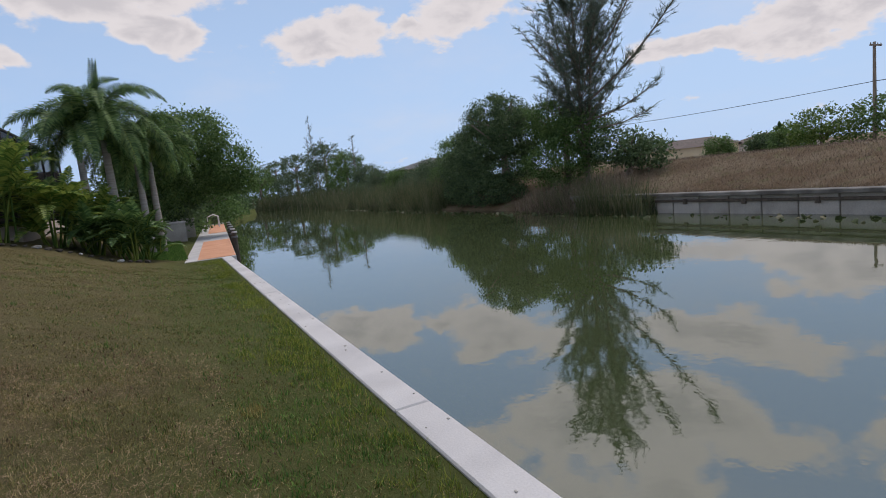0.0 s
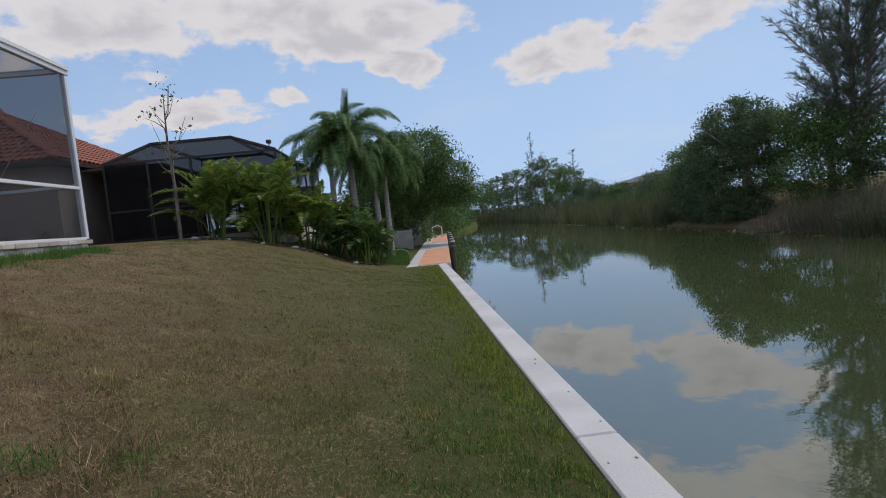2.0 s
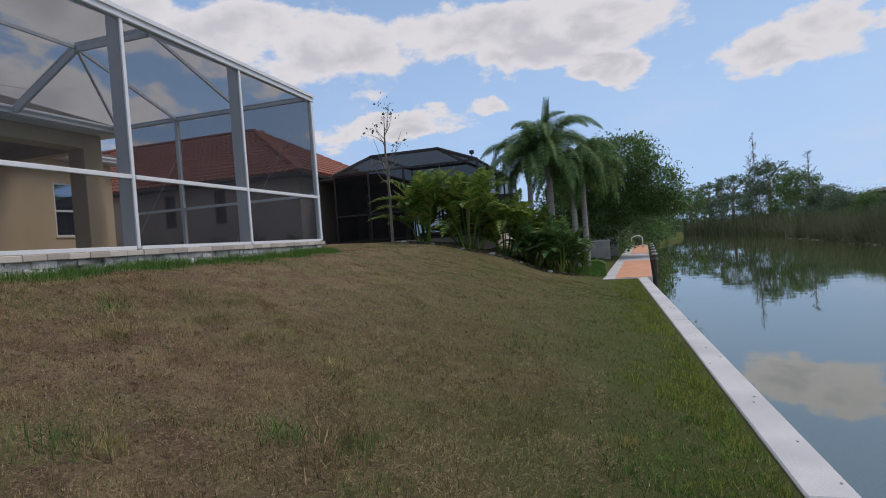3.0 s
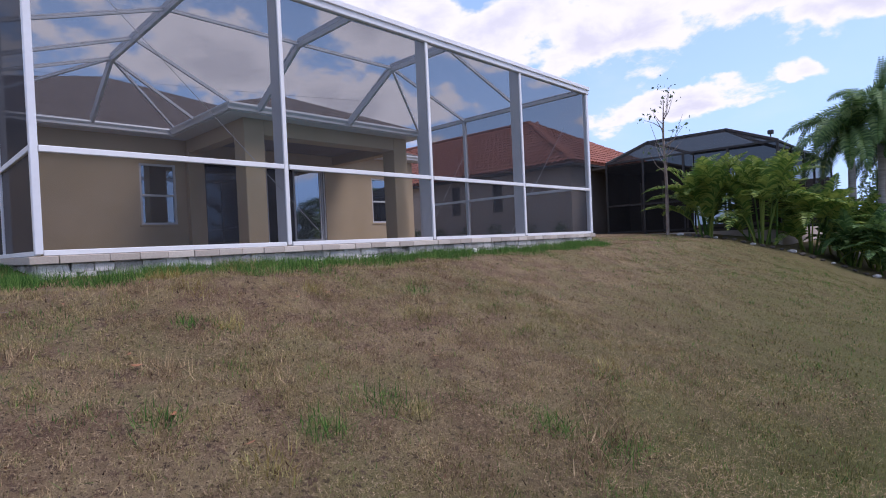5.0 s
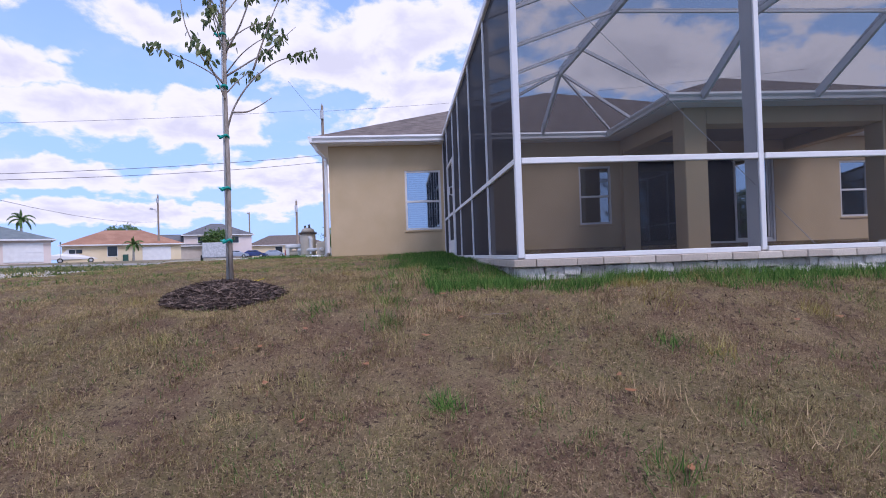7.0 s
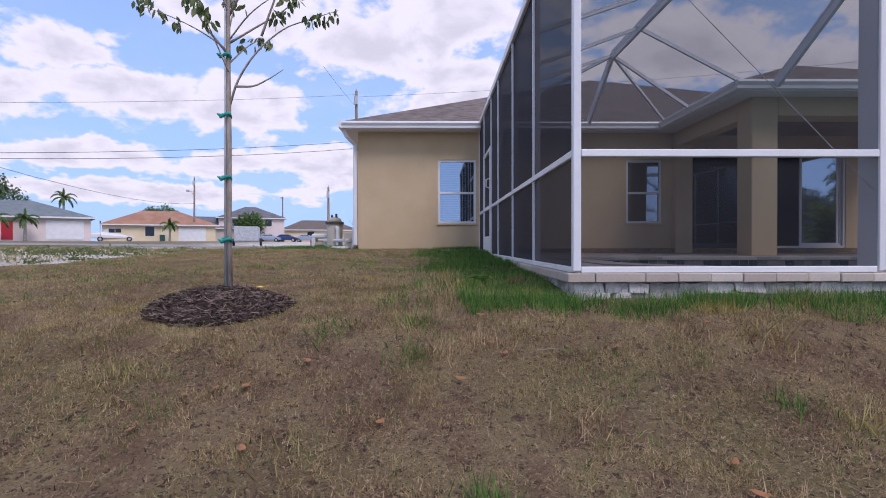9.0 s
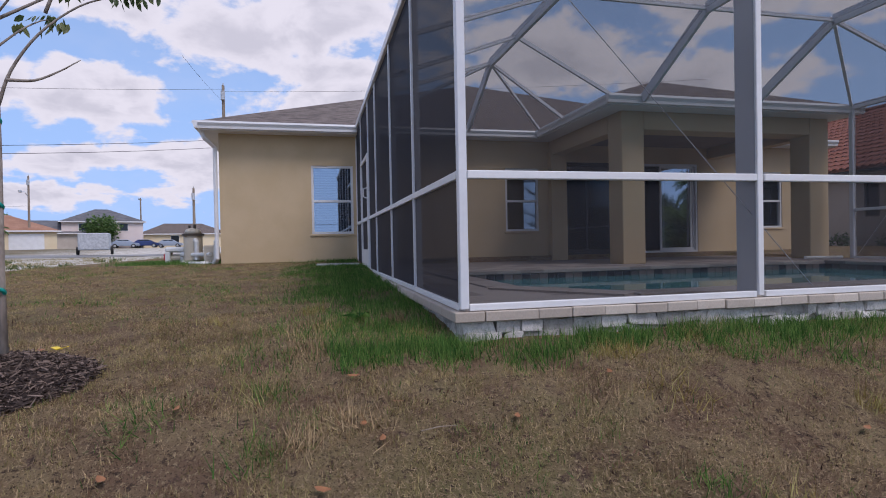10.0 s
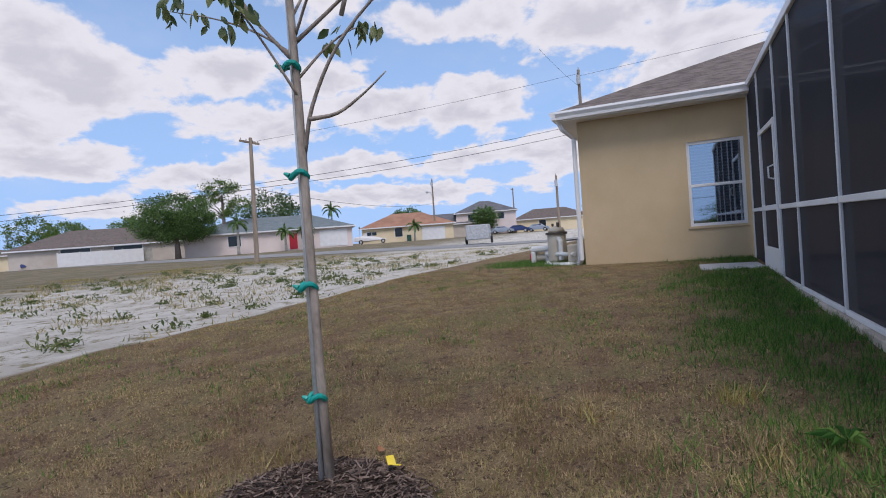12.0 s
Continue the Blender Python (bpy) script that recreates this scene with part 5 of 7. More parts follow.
for dx in (-3.9, -3.0, -2.1):
    part("door_jamb", boxbm(dx - 0.03, dx + 0.03, 20.92, 20.99, -0.3, 2.0, bevel=0.004), M["stucco_grey"], c2, "pale sliding door jamb")
part("patio_wall", boxbm(-1.1, 1.5, 19.4, 19.55, -0.8, 0.15, bevel=0.01), M["stucco_grey"], c2, "low pale wall")
floodlight = thing("flood_light", "small dark flood lamp on the enclosure eave", "lamp", (CX1 - 0.3, CY0 + 0.6, 2.85))
part("head", boxbm(-0.08, 0.08, -0.06, 0.06, -0.05, 0.08, bevel=0.02), M["bronze"], floodlight)
part("bracket", tubebm([(0, 0, -0.3), (0, 0, -0.03)], 0.02, 6), M["bronze"], floodlight)


# ---- palms and trees ----
def frond(bmv, start, direction, length, droop, leaflet, n=26, width=0.03, rows=1, stiff=0.0):
    """Rachis points and leaflets of one pinnate frond; appends to the lists in bmv."""
    verts, faces, spine = bmv
    d = np.array(direction, float)
    d /= np.linalg.norm(d)
    p = np.array(start, float)
    step = length / n
    pts = []
    for i in range(n + 1):
        pts.append(p.copy())
        p = p + d * step
        d = d + np.array([0, 0, -droop * step])
        d /= np.linalg.norm(d)
    spine.append(pts)
    for i in range(3, n + 1):
        a = pts[i]
        fwd = pts[min(i, n)] - pts[i - 1]
        fwd /= np.linalg.norm(fwd)
        side = np.cross(fwd, [0, 0, 1])
        side /= np.linalg.norm(side) + 1e-6
        upn = np.cross(side, fwd)
        L = leaflet * math.sin(math.pi * (0.12 + 0.83 * i / n)) * random.uniform(0.85, 1.1)
        for s in (-1, 1):
            for r in range(rows):
                lift = (0.35 + stiff) - 0.5 * r + random.uniform(-0.15, 0.15)
                e1 = side * s * 0.8 + fwd * 0.55 + upn * lift
                e1 /= np.linalg.norm(e1)
                m1 = a + e1 * L * 0.5
                e2 = e1 + np.array([0, 0, -0.55])
                e2 /= np.linalg.norm(e2)
                t = m1 + e2 * L * 0.5
                w = fwd * width
                b0 = len(verts)
                verts += [a - w * 0.4, a + w * 0.4, m1 + w * 0.6, t, m1 - w * 0.6]
                faces.append((b0, b0 + 1, b0 + 2, b0 + 4))
                faces.append((b0 + 4, b0 + 2, b0 + 3, b0 + 3))


def add_fronds(parent, fronds, mat, name="crown"):
    verts, faces, spine = fronds
    tri = [f for f in faces if f[2] != f[3]]
    tip = [(f[0], f[1], f[2]) for f in faces if f[2] == f[3]]
    me = bpy.data.meshes.new(name)
    me.from_pydata([tuple(v) for v in verts], [], tri + tip)
    link_mesh(name, me, mat, parent)
    bmh = bmesh.new()
    for s in spine:
        tube(bmh, s[::5] if len(s) > 10 else s, [0.018 * (1 - 0.8 * k / len(s[::5])) for k in range(len(s[::5]))], 4, cap=False)
    part("stalk_clump", bmh, M["leaf_areca"], parent)


def palm(x, y, top, trunk_r=0.11, n=11, length=1.7, spear=True, label="slender pale-trunked palm with arching feathery fronds", drop=0.0):
    z0 = float(height(x, y))
    p = thing("palm_tree", label, "palm tree", (x, y, z0), group="palms by the dark enclosure")
    h = top - z0
    lean = random.uniform(-0.1, 0.1)
    part("trunk", tubebm([(lean * t * t, 0.05 * t, h * t) for t in np.linspace(-0.02, 0.82, 9)], [trunk_r * (1.35 - 0.5 * t) for t in np.linspace(0, 1, 9)], 12), M["bark_pale"], p, smooth=True)
    part("crownshaft", tubebm([(lean * 0.67, 0.04, h * 0.80), (lean * 0.75, 0.05, h * 0.9), (lean * 0.9, 0.05, h)], [trunk_r * 0.9, trunk_r * 0.8, trunk_r * 0.3], 10), M["leaf_areca"], p, smooth=True)
    fr = ([], [], [])
    for k in range(n):
        a = 2.399 * k + random.uniform(-0.25, 0.25)
        e = 1.25 - 1.15 * k / n + random.uniform(-0.15, 0.15) - drop * 0.6
        frond(fr, (lean * 0.85, 0.05, h * 0.96), (math.cos(a) * math.cos(e), math.sin(a) * math.cos(e), math.sin(e)), length * random.uniform(0.85, 1.12), 2.5 / length, 0.17 * length, 36, 0.038, rows=3, stiff=0.3)
    if spear:
        for k in range(3):
            frond(fr, (lean, 0.05, h * 0.97), (0.05 * k, 0.04, 1), length * 0.72, 0.05, 0.2, 26, 0.035, rows=3, stiff=0.6)
    add_fronds(p, fr, M["leaf_palm"])
    return p


random.seed(11)
palm(3.25, 19.6, 2.75, 0.10, 17, 2.4, spear=False)
palm(3.95, 19.9, 3.2, 0.12, 19, 2.5)
palm(4.75, 20.6, 2.6, 0.10, 18, 2.2, spear=False, drop=0.3)
palm(5.1, 21.4, 2.4, 0.10, 17, 2.1, spear=False, drop=0.3)


def areca(x, y, tall, n, label):
    z0 = float(height(x, y))
    p = thing("areca_palm", label, "palm shrub", (x, y, z0), group="areca palms in the neighbour's bed")
    stems = bmesh.new()
    fr = ([], [], [])
    for k in range(n):
        a = random.uniform(0, 2 * math.pi)
        r = random.uniform(0.02, 0.28) * tall / 2
        bx, by = r * math.cos(a), r * math.sin(a)
        hh = tall * random.uniform(0.1, 0.58)
        ox = random.uniform(0.05, 0.3)
        tx, ty = bx + ox * math.cos(a), by + ox * math.sin(a)
        tube(stems, [(bx, by, -0.05), ((bx + tx) / 2, (by + ty) / 2, hh * 0.5), (tx, ty, hh)], [0.03, 0.026, 0.02], 6)
        for j in range(4):
            b = a + random.uniform(-1.2, 1.2)
            e = random.uniform(0.7, 1.45)
            frond(fr, (tx, ty, hh), (math.cos(b) * math.cos(e), math.sin(b) * math.cos(e), math.sin(e)), tall * random.uniform(0.38, 0.68), random.uniform(0.9, 1.7) / tall * 2, 0.36 * tall / 2.2, 22, 0.05)
    part("cane_clump", stems, M["leaf_areca"], p, "yellow-green ringed canes")
    add_fronds(p, fr, M["leaf_areca"] if tall > 1.85 else M["leaf_palm"], "fronds")


for x, y, tall, n in ((0.25, 15.9, 2.55, 13), (1.55, 16.4, 2.5, 13), (2.55, 17.2, 2.15, 12), (3.45, 17.5, 1.5, 10), (4.35, 17.3, 1.8, 11), (3.1, 18.6, 2.0, 9), (4.7, 17.8, 1.4, 9), (3.9, 18.2, 1.8, 10)):
    areca(x, y, tall, n, "bushy areca palm with yellow-green arching fronds" if tall > 1.5 else "low dark green palm shrub in the bed")
edge = thing("bed_edging", "row of rough stones edging the planting bed", "edging", (0, 0, 0))
for k in range(24):
    t = k / 23
    x, y = -0.2 + 4.9 * t, 15.0 + 1.75 * t
    r = random.uniform(0.05, 0.10)
    bmh = bmesh.new()
    bmesh.ops.create_icosphere(bmh, subdivisions=1, radius=1, matrix=Matrix.Translation((x, y, float(height(x, y)) + 0.03)) @ Matrix.Rotation(k * 1.3, 4, "Z") @ Matrix.Diagonal((r * 1.3, r, r * 0.6, 1)))
    part("stone", bmh, M["foundation"] if k % 4 == 0 else M["wood_dark"], edge)


def limbs(bmh, base, top, r, n, spread, lift):
    ends = []
    base, top = Vector(base), Vector(top)
    for k in range(n):
        t = random.uniform(0.35, 1.0)
        p = base.lerp(top, t)
        a = 2.399 * k + random.uniform(-0.4, 0.4)
        q = p + Vector((math.cos(a) * spread, math.sin(a) * spread, lift * random.uniform(0.4, 1.2)))
        mid = p.lerp(q, 0.5) + Vector((0, 0, 0.1 * spread))
        tube(bmh, [p, mid, q], [r * 0.5 * (1.2 - t * 0.5), r * 0.3, r * 0.1], 6)
        ends.append(q)
    return ends


def tree(name, label, x, y, z0, trunk, r, clumps, per, leaf, mat, category="tree", n_limbs=8, spread=1.2, shell=0.5, tuft=0.32, aspect=0.55, group=""):
    """A tree: tapered trunk, limbs, and a crown of tufts in ellipsoids (relative centre, radii, tufts)."""
    t = thing(name, label, category, (x, y, z0), group=group)
    bmh = bmesh.new()
    tube(bmh, [(0, 0, -0.3), (0.05 * r, 0, trunk * 0.4), (0.3 * r, 0.2 * r, trunk)], [r * 1.25, r, r * 0.55], 10)
    limbs(bmh, (0, 0, trunk * 0.35), (0.3 * r, 0.2 * r, trunk), r, n_limbs, spread, spread * 0.8)
    part("trunk", bmh, M["bark"], t, smooth=True)
    npmesh("crown", *leaves(cluster_points(clumps, per, tuft, shell), leaf, aspect=aspect), M[mat], t)
    return t


# broad tree past the palms, over the water
tree("tree", "dense green broadleaf tree leaning over the canal", 5.0, 28.5, -1.5, 4.0, 0.16,
     [((1.6, 0, 4.7), (2.1, 2.2, 1.2), 260), ((0.3, 0, 3.9), (1.8, 1.8, 1.5), 200), ((3.4, 0.4, 3.2), (1.3, 1.8, 1.1), 170), ((4.0, 0.2, 2.3), (0.9, 1.2, 0.5), 60), ((-0.6, 0.5, 2.2), (1.6, 2.0, 1.6), 190), ((2.0, 1.5, 2.6), (1.8, 1.4, 1.1), 170)], 52, 0.125, "leaf_mid", n_limbs=12, spread=1.8, tuft=0.24)
tree("tree", "dark shrubby tree behind the walkway", 4.6, 31.0, -1.4, 2.6, 0.14,
     [((0.0, 0, 2.9), (2.2, 2.0, 1.6), 190), ((0.4, 0, 1.2), (2.4, 2.0, 1.2), 170)], 26, 0.17, "leaf_dark", n_limbs=9, spread=1.6, tuft=0.24)
for k, (x, y, s) in enumerate(((5.2, 34, 1.0), (5.6, 40, 1.2), (8.6, 46.5, 1.25), (7.2, 49, 1.4), (9.4, 58, 1.5), (11.4, 68, 1.6), (12.2, 78, 1.5), (14.6, 92, 1.5))):
    tree("bank_tree", "shaggy green mangrove on the canal bank", x, y, WATER + 0.4, 2.2 * s, 0.12 * s,
         [((0, 0, 2.4 * s), (1.7 * s, 1.9 * s, 1.5 * s), 130), ((0.4, 0, 1.0 * s), (1.9 * s, 2.2 * s, 1.0 * s), 110)], 20, 0.2 * s ** 0.5, ("leaf_mid", "leaf_dark")[k % 2], n_limbs=7, spread=1.4 * s, group="mangroves along the near bank", tuft=0.28)

# far bank: dense mangrove mound, casuarina, reeds, scrub
tree("banyan_mound", "large dark rounded evergreen tree on the far bank", 27.0, 31.5, -2.0, 5.0, 0.3,
     [((0, 0.6, 5.6), (2.2, 2.4, 1.5), 230), ((0, 2.6, 4.0), (2.2, 2.4, 1.7), 220), ((0, -1.8, 4.3), (2.2, 2.4, 1.6), 220), ((-0.6, 4.6, 2.2), (2.0, 2.2, 1.8), 190), ((-0.8, 0.6, 2.4), (2.4, 4.2, 1.8), 330), ((-1.6, 0.8, 0.6), (1.8, 4.8, 1.2), 300)], 58, 0.14, "leaf_dark", n_limbs=14, spread=2.4, tuft=0.24)
tree("tree", "dark green tree between the mound and the casuarina", 27.6, 25.6, -1.8, 4.2, 0.2,
     [((0, 0.8, 4.4), (1.8, 2.0, 1.2), 150), ((0, -1.2, 3.4), (1.8, 2.2, 1.4), 170), ((-0.6, 0, 1.8), (2.0, 2.8, 1.4), 200)], 52, 0.14, "leaf_mid", n_limbs=9, spread=1.6, tuft=0.25)
tree("tree", "dark spreading scrub tree under the casuarina", 28.0, 21.0, -1.6, 1.8, 0.18,
     [((0, 0.6, 2.0), (1.6, 2.0, 0.9), 120), ((0, -1.2, 1.6), (1.3, 1.4, 0.7), 70)], 26, 0.19, "leaf_dark", n_limbs=9, spread=1.2, tuft=0.25)
for k, (x, y, zt, s) in enumerate(((28.5, 40.5, 2.9, 1.0), (28.5, 46, 1.5, 0.9), (29.5, 52, 1.1, 0.9), (30, 58, 1.2, 0.9), (30, 65, 1.5, 1.0), (31, 73, 2.4, 1.2), (31.5, 83, 4.6, 1.7), (31.5, 95, 6.5, 2.2), (29, 108, 6.0, 2.2), (24, 122, 5.0, 2.2), (17, 128, 4.5, 2.0), (30, 135, 6.5, 2.4))):
    tree("scrub_tree", "green scrub tree on the overgrown far bank", x, y, -1.6, zt + 1.0, 0.12 * s,
         [((0, 0, zt + 0.8), (1.5 * s, 2.4 * s, 1.1 * s), 130), ((-0.5, 0, zt * 0.5 + 0.2), (2.0 * s, 3.2 * s, 1.3 * s), 190)], 40, 0.17 * s ** 0.5, ("leaf_mid", "leaf_far", "leaf_far")[k % 3], n_limbs=7, spread=1.2 * s, group="scrub trees on the far bank", tuft=0.3)


def wispy(name, label, x, y, z0, stems, needles, needle_len, mat, bare=0.0, r=0.12, category="tree", twig=(0.2, 0.6), per=8, fine=0.013):
    """A feathery tree: long rising limbs set with hanging needle sprays. stems: (dx, dy, dz) of limb tips from the base."""
    t = thing(name, label, category, (x, y, z0))
    bmh = bmesh.new()
    pts, dirs = [], []
    for start, tip, rr in stems:
        s, e = Vector(start), Vector(tip)
        bend = Vector((0, 0, -0.06 * (e - s).length))
        curve = [s.lerp(e, u) + bend * math.sin(math.pi * u) for u in np.linspace(0, 1, 7)]
        tube(bmh, curve, [rr * (1 - 0.85 * u) + 0.008 for u in np.linspace(0, 1, 7)], 6)
        ln = (e - s).length
        for k in range(int(ln * per)):
            u = random.uniform(0.12, 1.0) ** 0.8
            p = s.lerp(e, u) + bend * math.sin(math.pi * u)
            d = (Vector((random.gauss(0, 0.8), random.gauss(0, 0.8), random.uniform(-0.2, 0.7))) + (e - s).normalized() * 0.9).normalized()
            tw = p + d * random.uniform(*twig) * min(1.0, 0.45 + ln / 6)
            tube(bmh, [p, tw], [0.007, 0.003], 3, cap=False)
            if random.random() < bare:
                continue
            for j in range(needles):
                w = random.random()
                pts.append(p.lerp(tw, w))
                dirs.append(d * 0.9 + Vector((random.gauss(0, 0.5), random.gauss(0, 0.5), random.uniform(-0.6, 0.4))))
    part("trunk", bmh, M["bark"], t)
    pts, dirs = np.array([tuple(p) for p in pts]), np.array([tuple(d) for d in dirs])
    dirs /= np.linalg.norm(dirs, axis=1)[:, None]
    side = np.cross(dirs, rng.normal(size=dirs.shape))
    side /= np.linalg.norm(side, axis=1)[:, None]
    L = needle_len * rng.uniform(0.6, 1.3, (len(pts), 1))
    v = np.stack([pts - side * fine, pts + side * fine, pts + dirs * L], 1).reshape(-1, 3)
    npmesh("needles", v, np.arange(len(v)).reshape(-1, 3), M[mat], t)
    return t


random.seed(5)
stems = [((0, 0, 0), (0.0, 0.4, 13.5), 0.17), ((0, 0, 1.0), (0.3, -1.2, 13.0), 0.13), ((0, 0, 1.2), (-0.3, 2.2, 12.5), 0.11)]
for k in range(120):
    h0 = random.uniform(3.4, 12.5)
    a = random.uniform(0, 2 * math.pi)
    reach = random.uniform(1.0, 3.4) * (1.0 if h0 < 8 else 0.75)
    y0b = random.choice((0.1, -0.5, 0.8)) * h0 / 12
    stems.append(((0, y0b, h0), (reach * math.cos(a) * 0.8, y0b + reach * math.sin(a), h0 + reach * random.uniform(0.6, 1.5)), 0.022))
stems += [((0, -0.3, 4.0), (0, -5.6, 5.3), 0.06), ((0, -0.4, 5.0), (0.3, -7.4, 9.6), 0.07), ((0, 0.3, 6.2), (0, 5.4, 10.6), 0.07), ((0, 0.1, 3.6), (0.5, -4.2, 3.9), 0.05), ((0, 0.5, 5.6), (-0.5, 3.4, 7.2), 0.06), ((0, -0.5, 6.5), (0, -5.2, 11.2), 0.07)]
wispy("casuarina_tree", "tall feathery casuarina with upswept wispy branches", 27.4, 23.6, -1.8, stems, 30, 0.26, "leaf_pine", twig=(0.3, 0.85), per=8, fine=0.0085)
for x, y, h in ((31, 101, 15.0), (32, 98, 11.0), (31, 104, 12.0), (30, 95, 9.5), (32, 80, 9.2)):
    st = [((0, 0, 0), (0, 0, h), 0.10)]
    for k in range(22):
        h0 = random.uniform(0.25, 0.97) * h
        a = random.uniform(0, 6.28)
        rr = (0.4 + 1.4 * (1 - h0 / h)) * (1.0 if h > 9.3 else 0.8)
        st.append(((0, 0, h0), (rr * math.cos(a), rr * math.sin(a), h0 + rr * 0.9), 0.03))
    wispy("casuarina_sapling", "thin half-bare casuarina standing above the bank scrub", x, y, -1.5, st, 7, 0.35, "leaf_pine", bare=0.35)

# cattails and reeds
def reeds(name, label, y0, y1, n, hgt, mat, off0, off1, width=0.03, lean=0.45):
    yy = rng.uniform(y0, y1, n)
    xx = far_edge(yy) + rng.uniform(off0, off1, n)
    zz = np.maximum(height(xx, yy), WATER) - 0.05
    ob = blades(np.column_stack([xx, yy]), zz, hgt, width, lean, name, M[mat])
    tagged(ob, label, "reeds", kind="stuff")


reeds("reeds", "dense green and straw cattail reeds along the far waterline", 36, 78, 11000, 1.5, "reed", -0.5, 2.6, 0.03, 0.8)
for ya, yb in ((37, 41), (44, 46), (50, 57), (60, 62), (66, 76)):
    reeds("reeds", "taller clump of green cattail reeds", ya, yb, 1100, 2.4, "reed", -0.4, 1.8, 0.035, 0.6)
reeds("reeds", "dry brown leaning reeds below the casuarina", 17.5, 25, 1900, 1.2, "reed_dry", -0.4, 2.0, 0.03, 1.3)
reeds("reeds", "tall straw reeds standing in loose clumps", 19.0, 24, 500, 1.6, "reed", -0.3, 1.4, 0.03, 0.9)
reeds("reeds", "green reed clump at the end of the far seawall", 15.2, 19.5, 900, 1.5, "reed", -0.7, 0.2, 0.035, 0.5)
reeds("reeds", "low reeds and water plants far along the canal", 78, 125, 6000, 2.4, "reed", -0.6, 3.0, 0.07)
reeds("bank_grass", "dry brown grass covering the far bank slope", -30, 24, 80000, 0.16, "reed_dry", 0.5, 9.0, 0.03, 1.4)

# ---- far plateau across the canal ----
def utility_pole(x, y, z0, h, arm=True, label="weathered wooden utility pole with a crossarm", turn=0, light=False, lean=0.0):
    p = thing("utility_pole", label, "utility pole", (x, y, z0), turn=turn)
    part("pole", tubebm([(0, 0, -0.5), (lean * 0.5, 0, h * 0.5), (lean, 0, h)], [0.17, 0.14, 0.11], 10), M["pole"], p)
    if arm:
        part("crossarm", boxbm(-0.9 + lean, 0.9 + lean, -0.16, -0.06, h - 0.35, h - 0.22), M["pole"], p)
        for q in (-0.8, -0.3, 0.3, 0.8):
            part("insulator", tubebm([(q + lean, -0.11, h - 0.22), (q + lean, -0.11, h - 0.08)], [0.05, 0.03], 6), M["concrete_old"], p)
    else:
        part("insulator", tubebm([(lean, 0, h), (lean, 0, h + 0.2)], [0.05, 0.03], 6), M["concrete_old"], p)
        part("transformer", tubebm([(0.25 + lean, 0, h - 1.2), (0.25 + lean, 0, h - 0.5)], 0.16, 10), M["galv"], p)
    if light:
        part("lamp_arm", tubebm([(0, 0, h * 0.72), (0.9, 0, h * 0.78), (1.9, 0, h * 0.77)], 0.035, 6), M["galv"], p)
        part("lamp_head", boxbm(1.8, 2.4, -0.12, 0.12, h * 0.76, h * 0.79, bevel=0.03), M["galv"], p)
    return p


def wire(name, label, pts_list):
    w = thing(name, label, "cable", (0, 0, 0))
    for p, q, sag, r in pts_list:
        p, q = Vector(p), Vector(q)
        part("cable", tubebm([p.lerp(q, u) + Vector((0, 0, -sag * 4 * u * (1 - u))) for u in np.linspace(0, 1, 9)], r, 4), M["wire"], w)


utility_pole(59.9, 24.2, -1.7, 8.8)
wire("overhead_cable", "thin black overhead cable across the far bank", [((59.9, 24.2, 3.9), (75, 90, 6.5), 0.6, 0.03), ((59.9, 24.2, 3.9), (58, -40, 3.9), 0.5, 0.03)])
for k, (x, y, s, mname) in enumerate(((59, 28, 1.0, "leaf_light"), (61, 23.5, 1.15, "leaf_mid"), (60, 18, 1.2, "leaf_light"), (62, 12, 1.2, "leaf_mid"), (63, 33, 0.7, "leaf_mid"), (66, 38, 0.6, "leaf_dark"), (75, 50, 0.7, "leaf_mid"), (62, 5, 1.2, "leaf_mid"))):
    tree("roadside_tree", "leafy green roadside tree beyond the dry slope", x, y, -1.6, 1.8 * s, 0.12, [((0, 0, 2.5 * s), (2.2 * s, 2.8 * s, 1.5 * s), 110), ((0, 0, 1.3 * s), (2.0 * s, 3.2 * s, 1.1 * s), 90)], 18, 0.26, mname, group="trees beyond the far slope", spread=1.6 * s, tuft=0.32)
random.seed(3)
palm(64.5, 35.0, 1.3, 0.13, 12, 0.9, label="small cabbage palm on the far plateau")


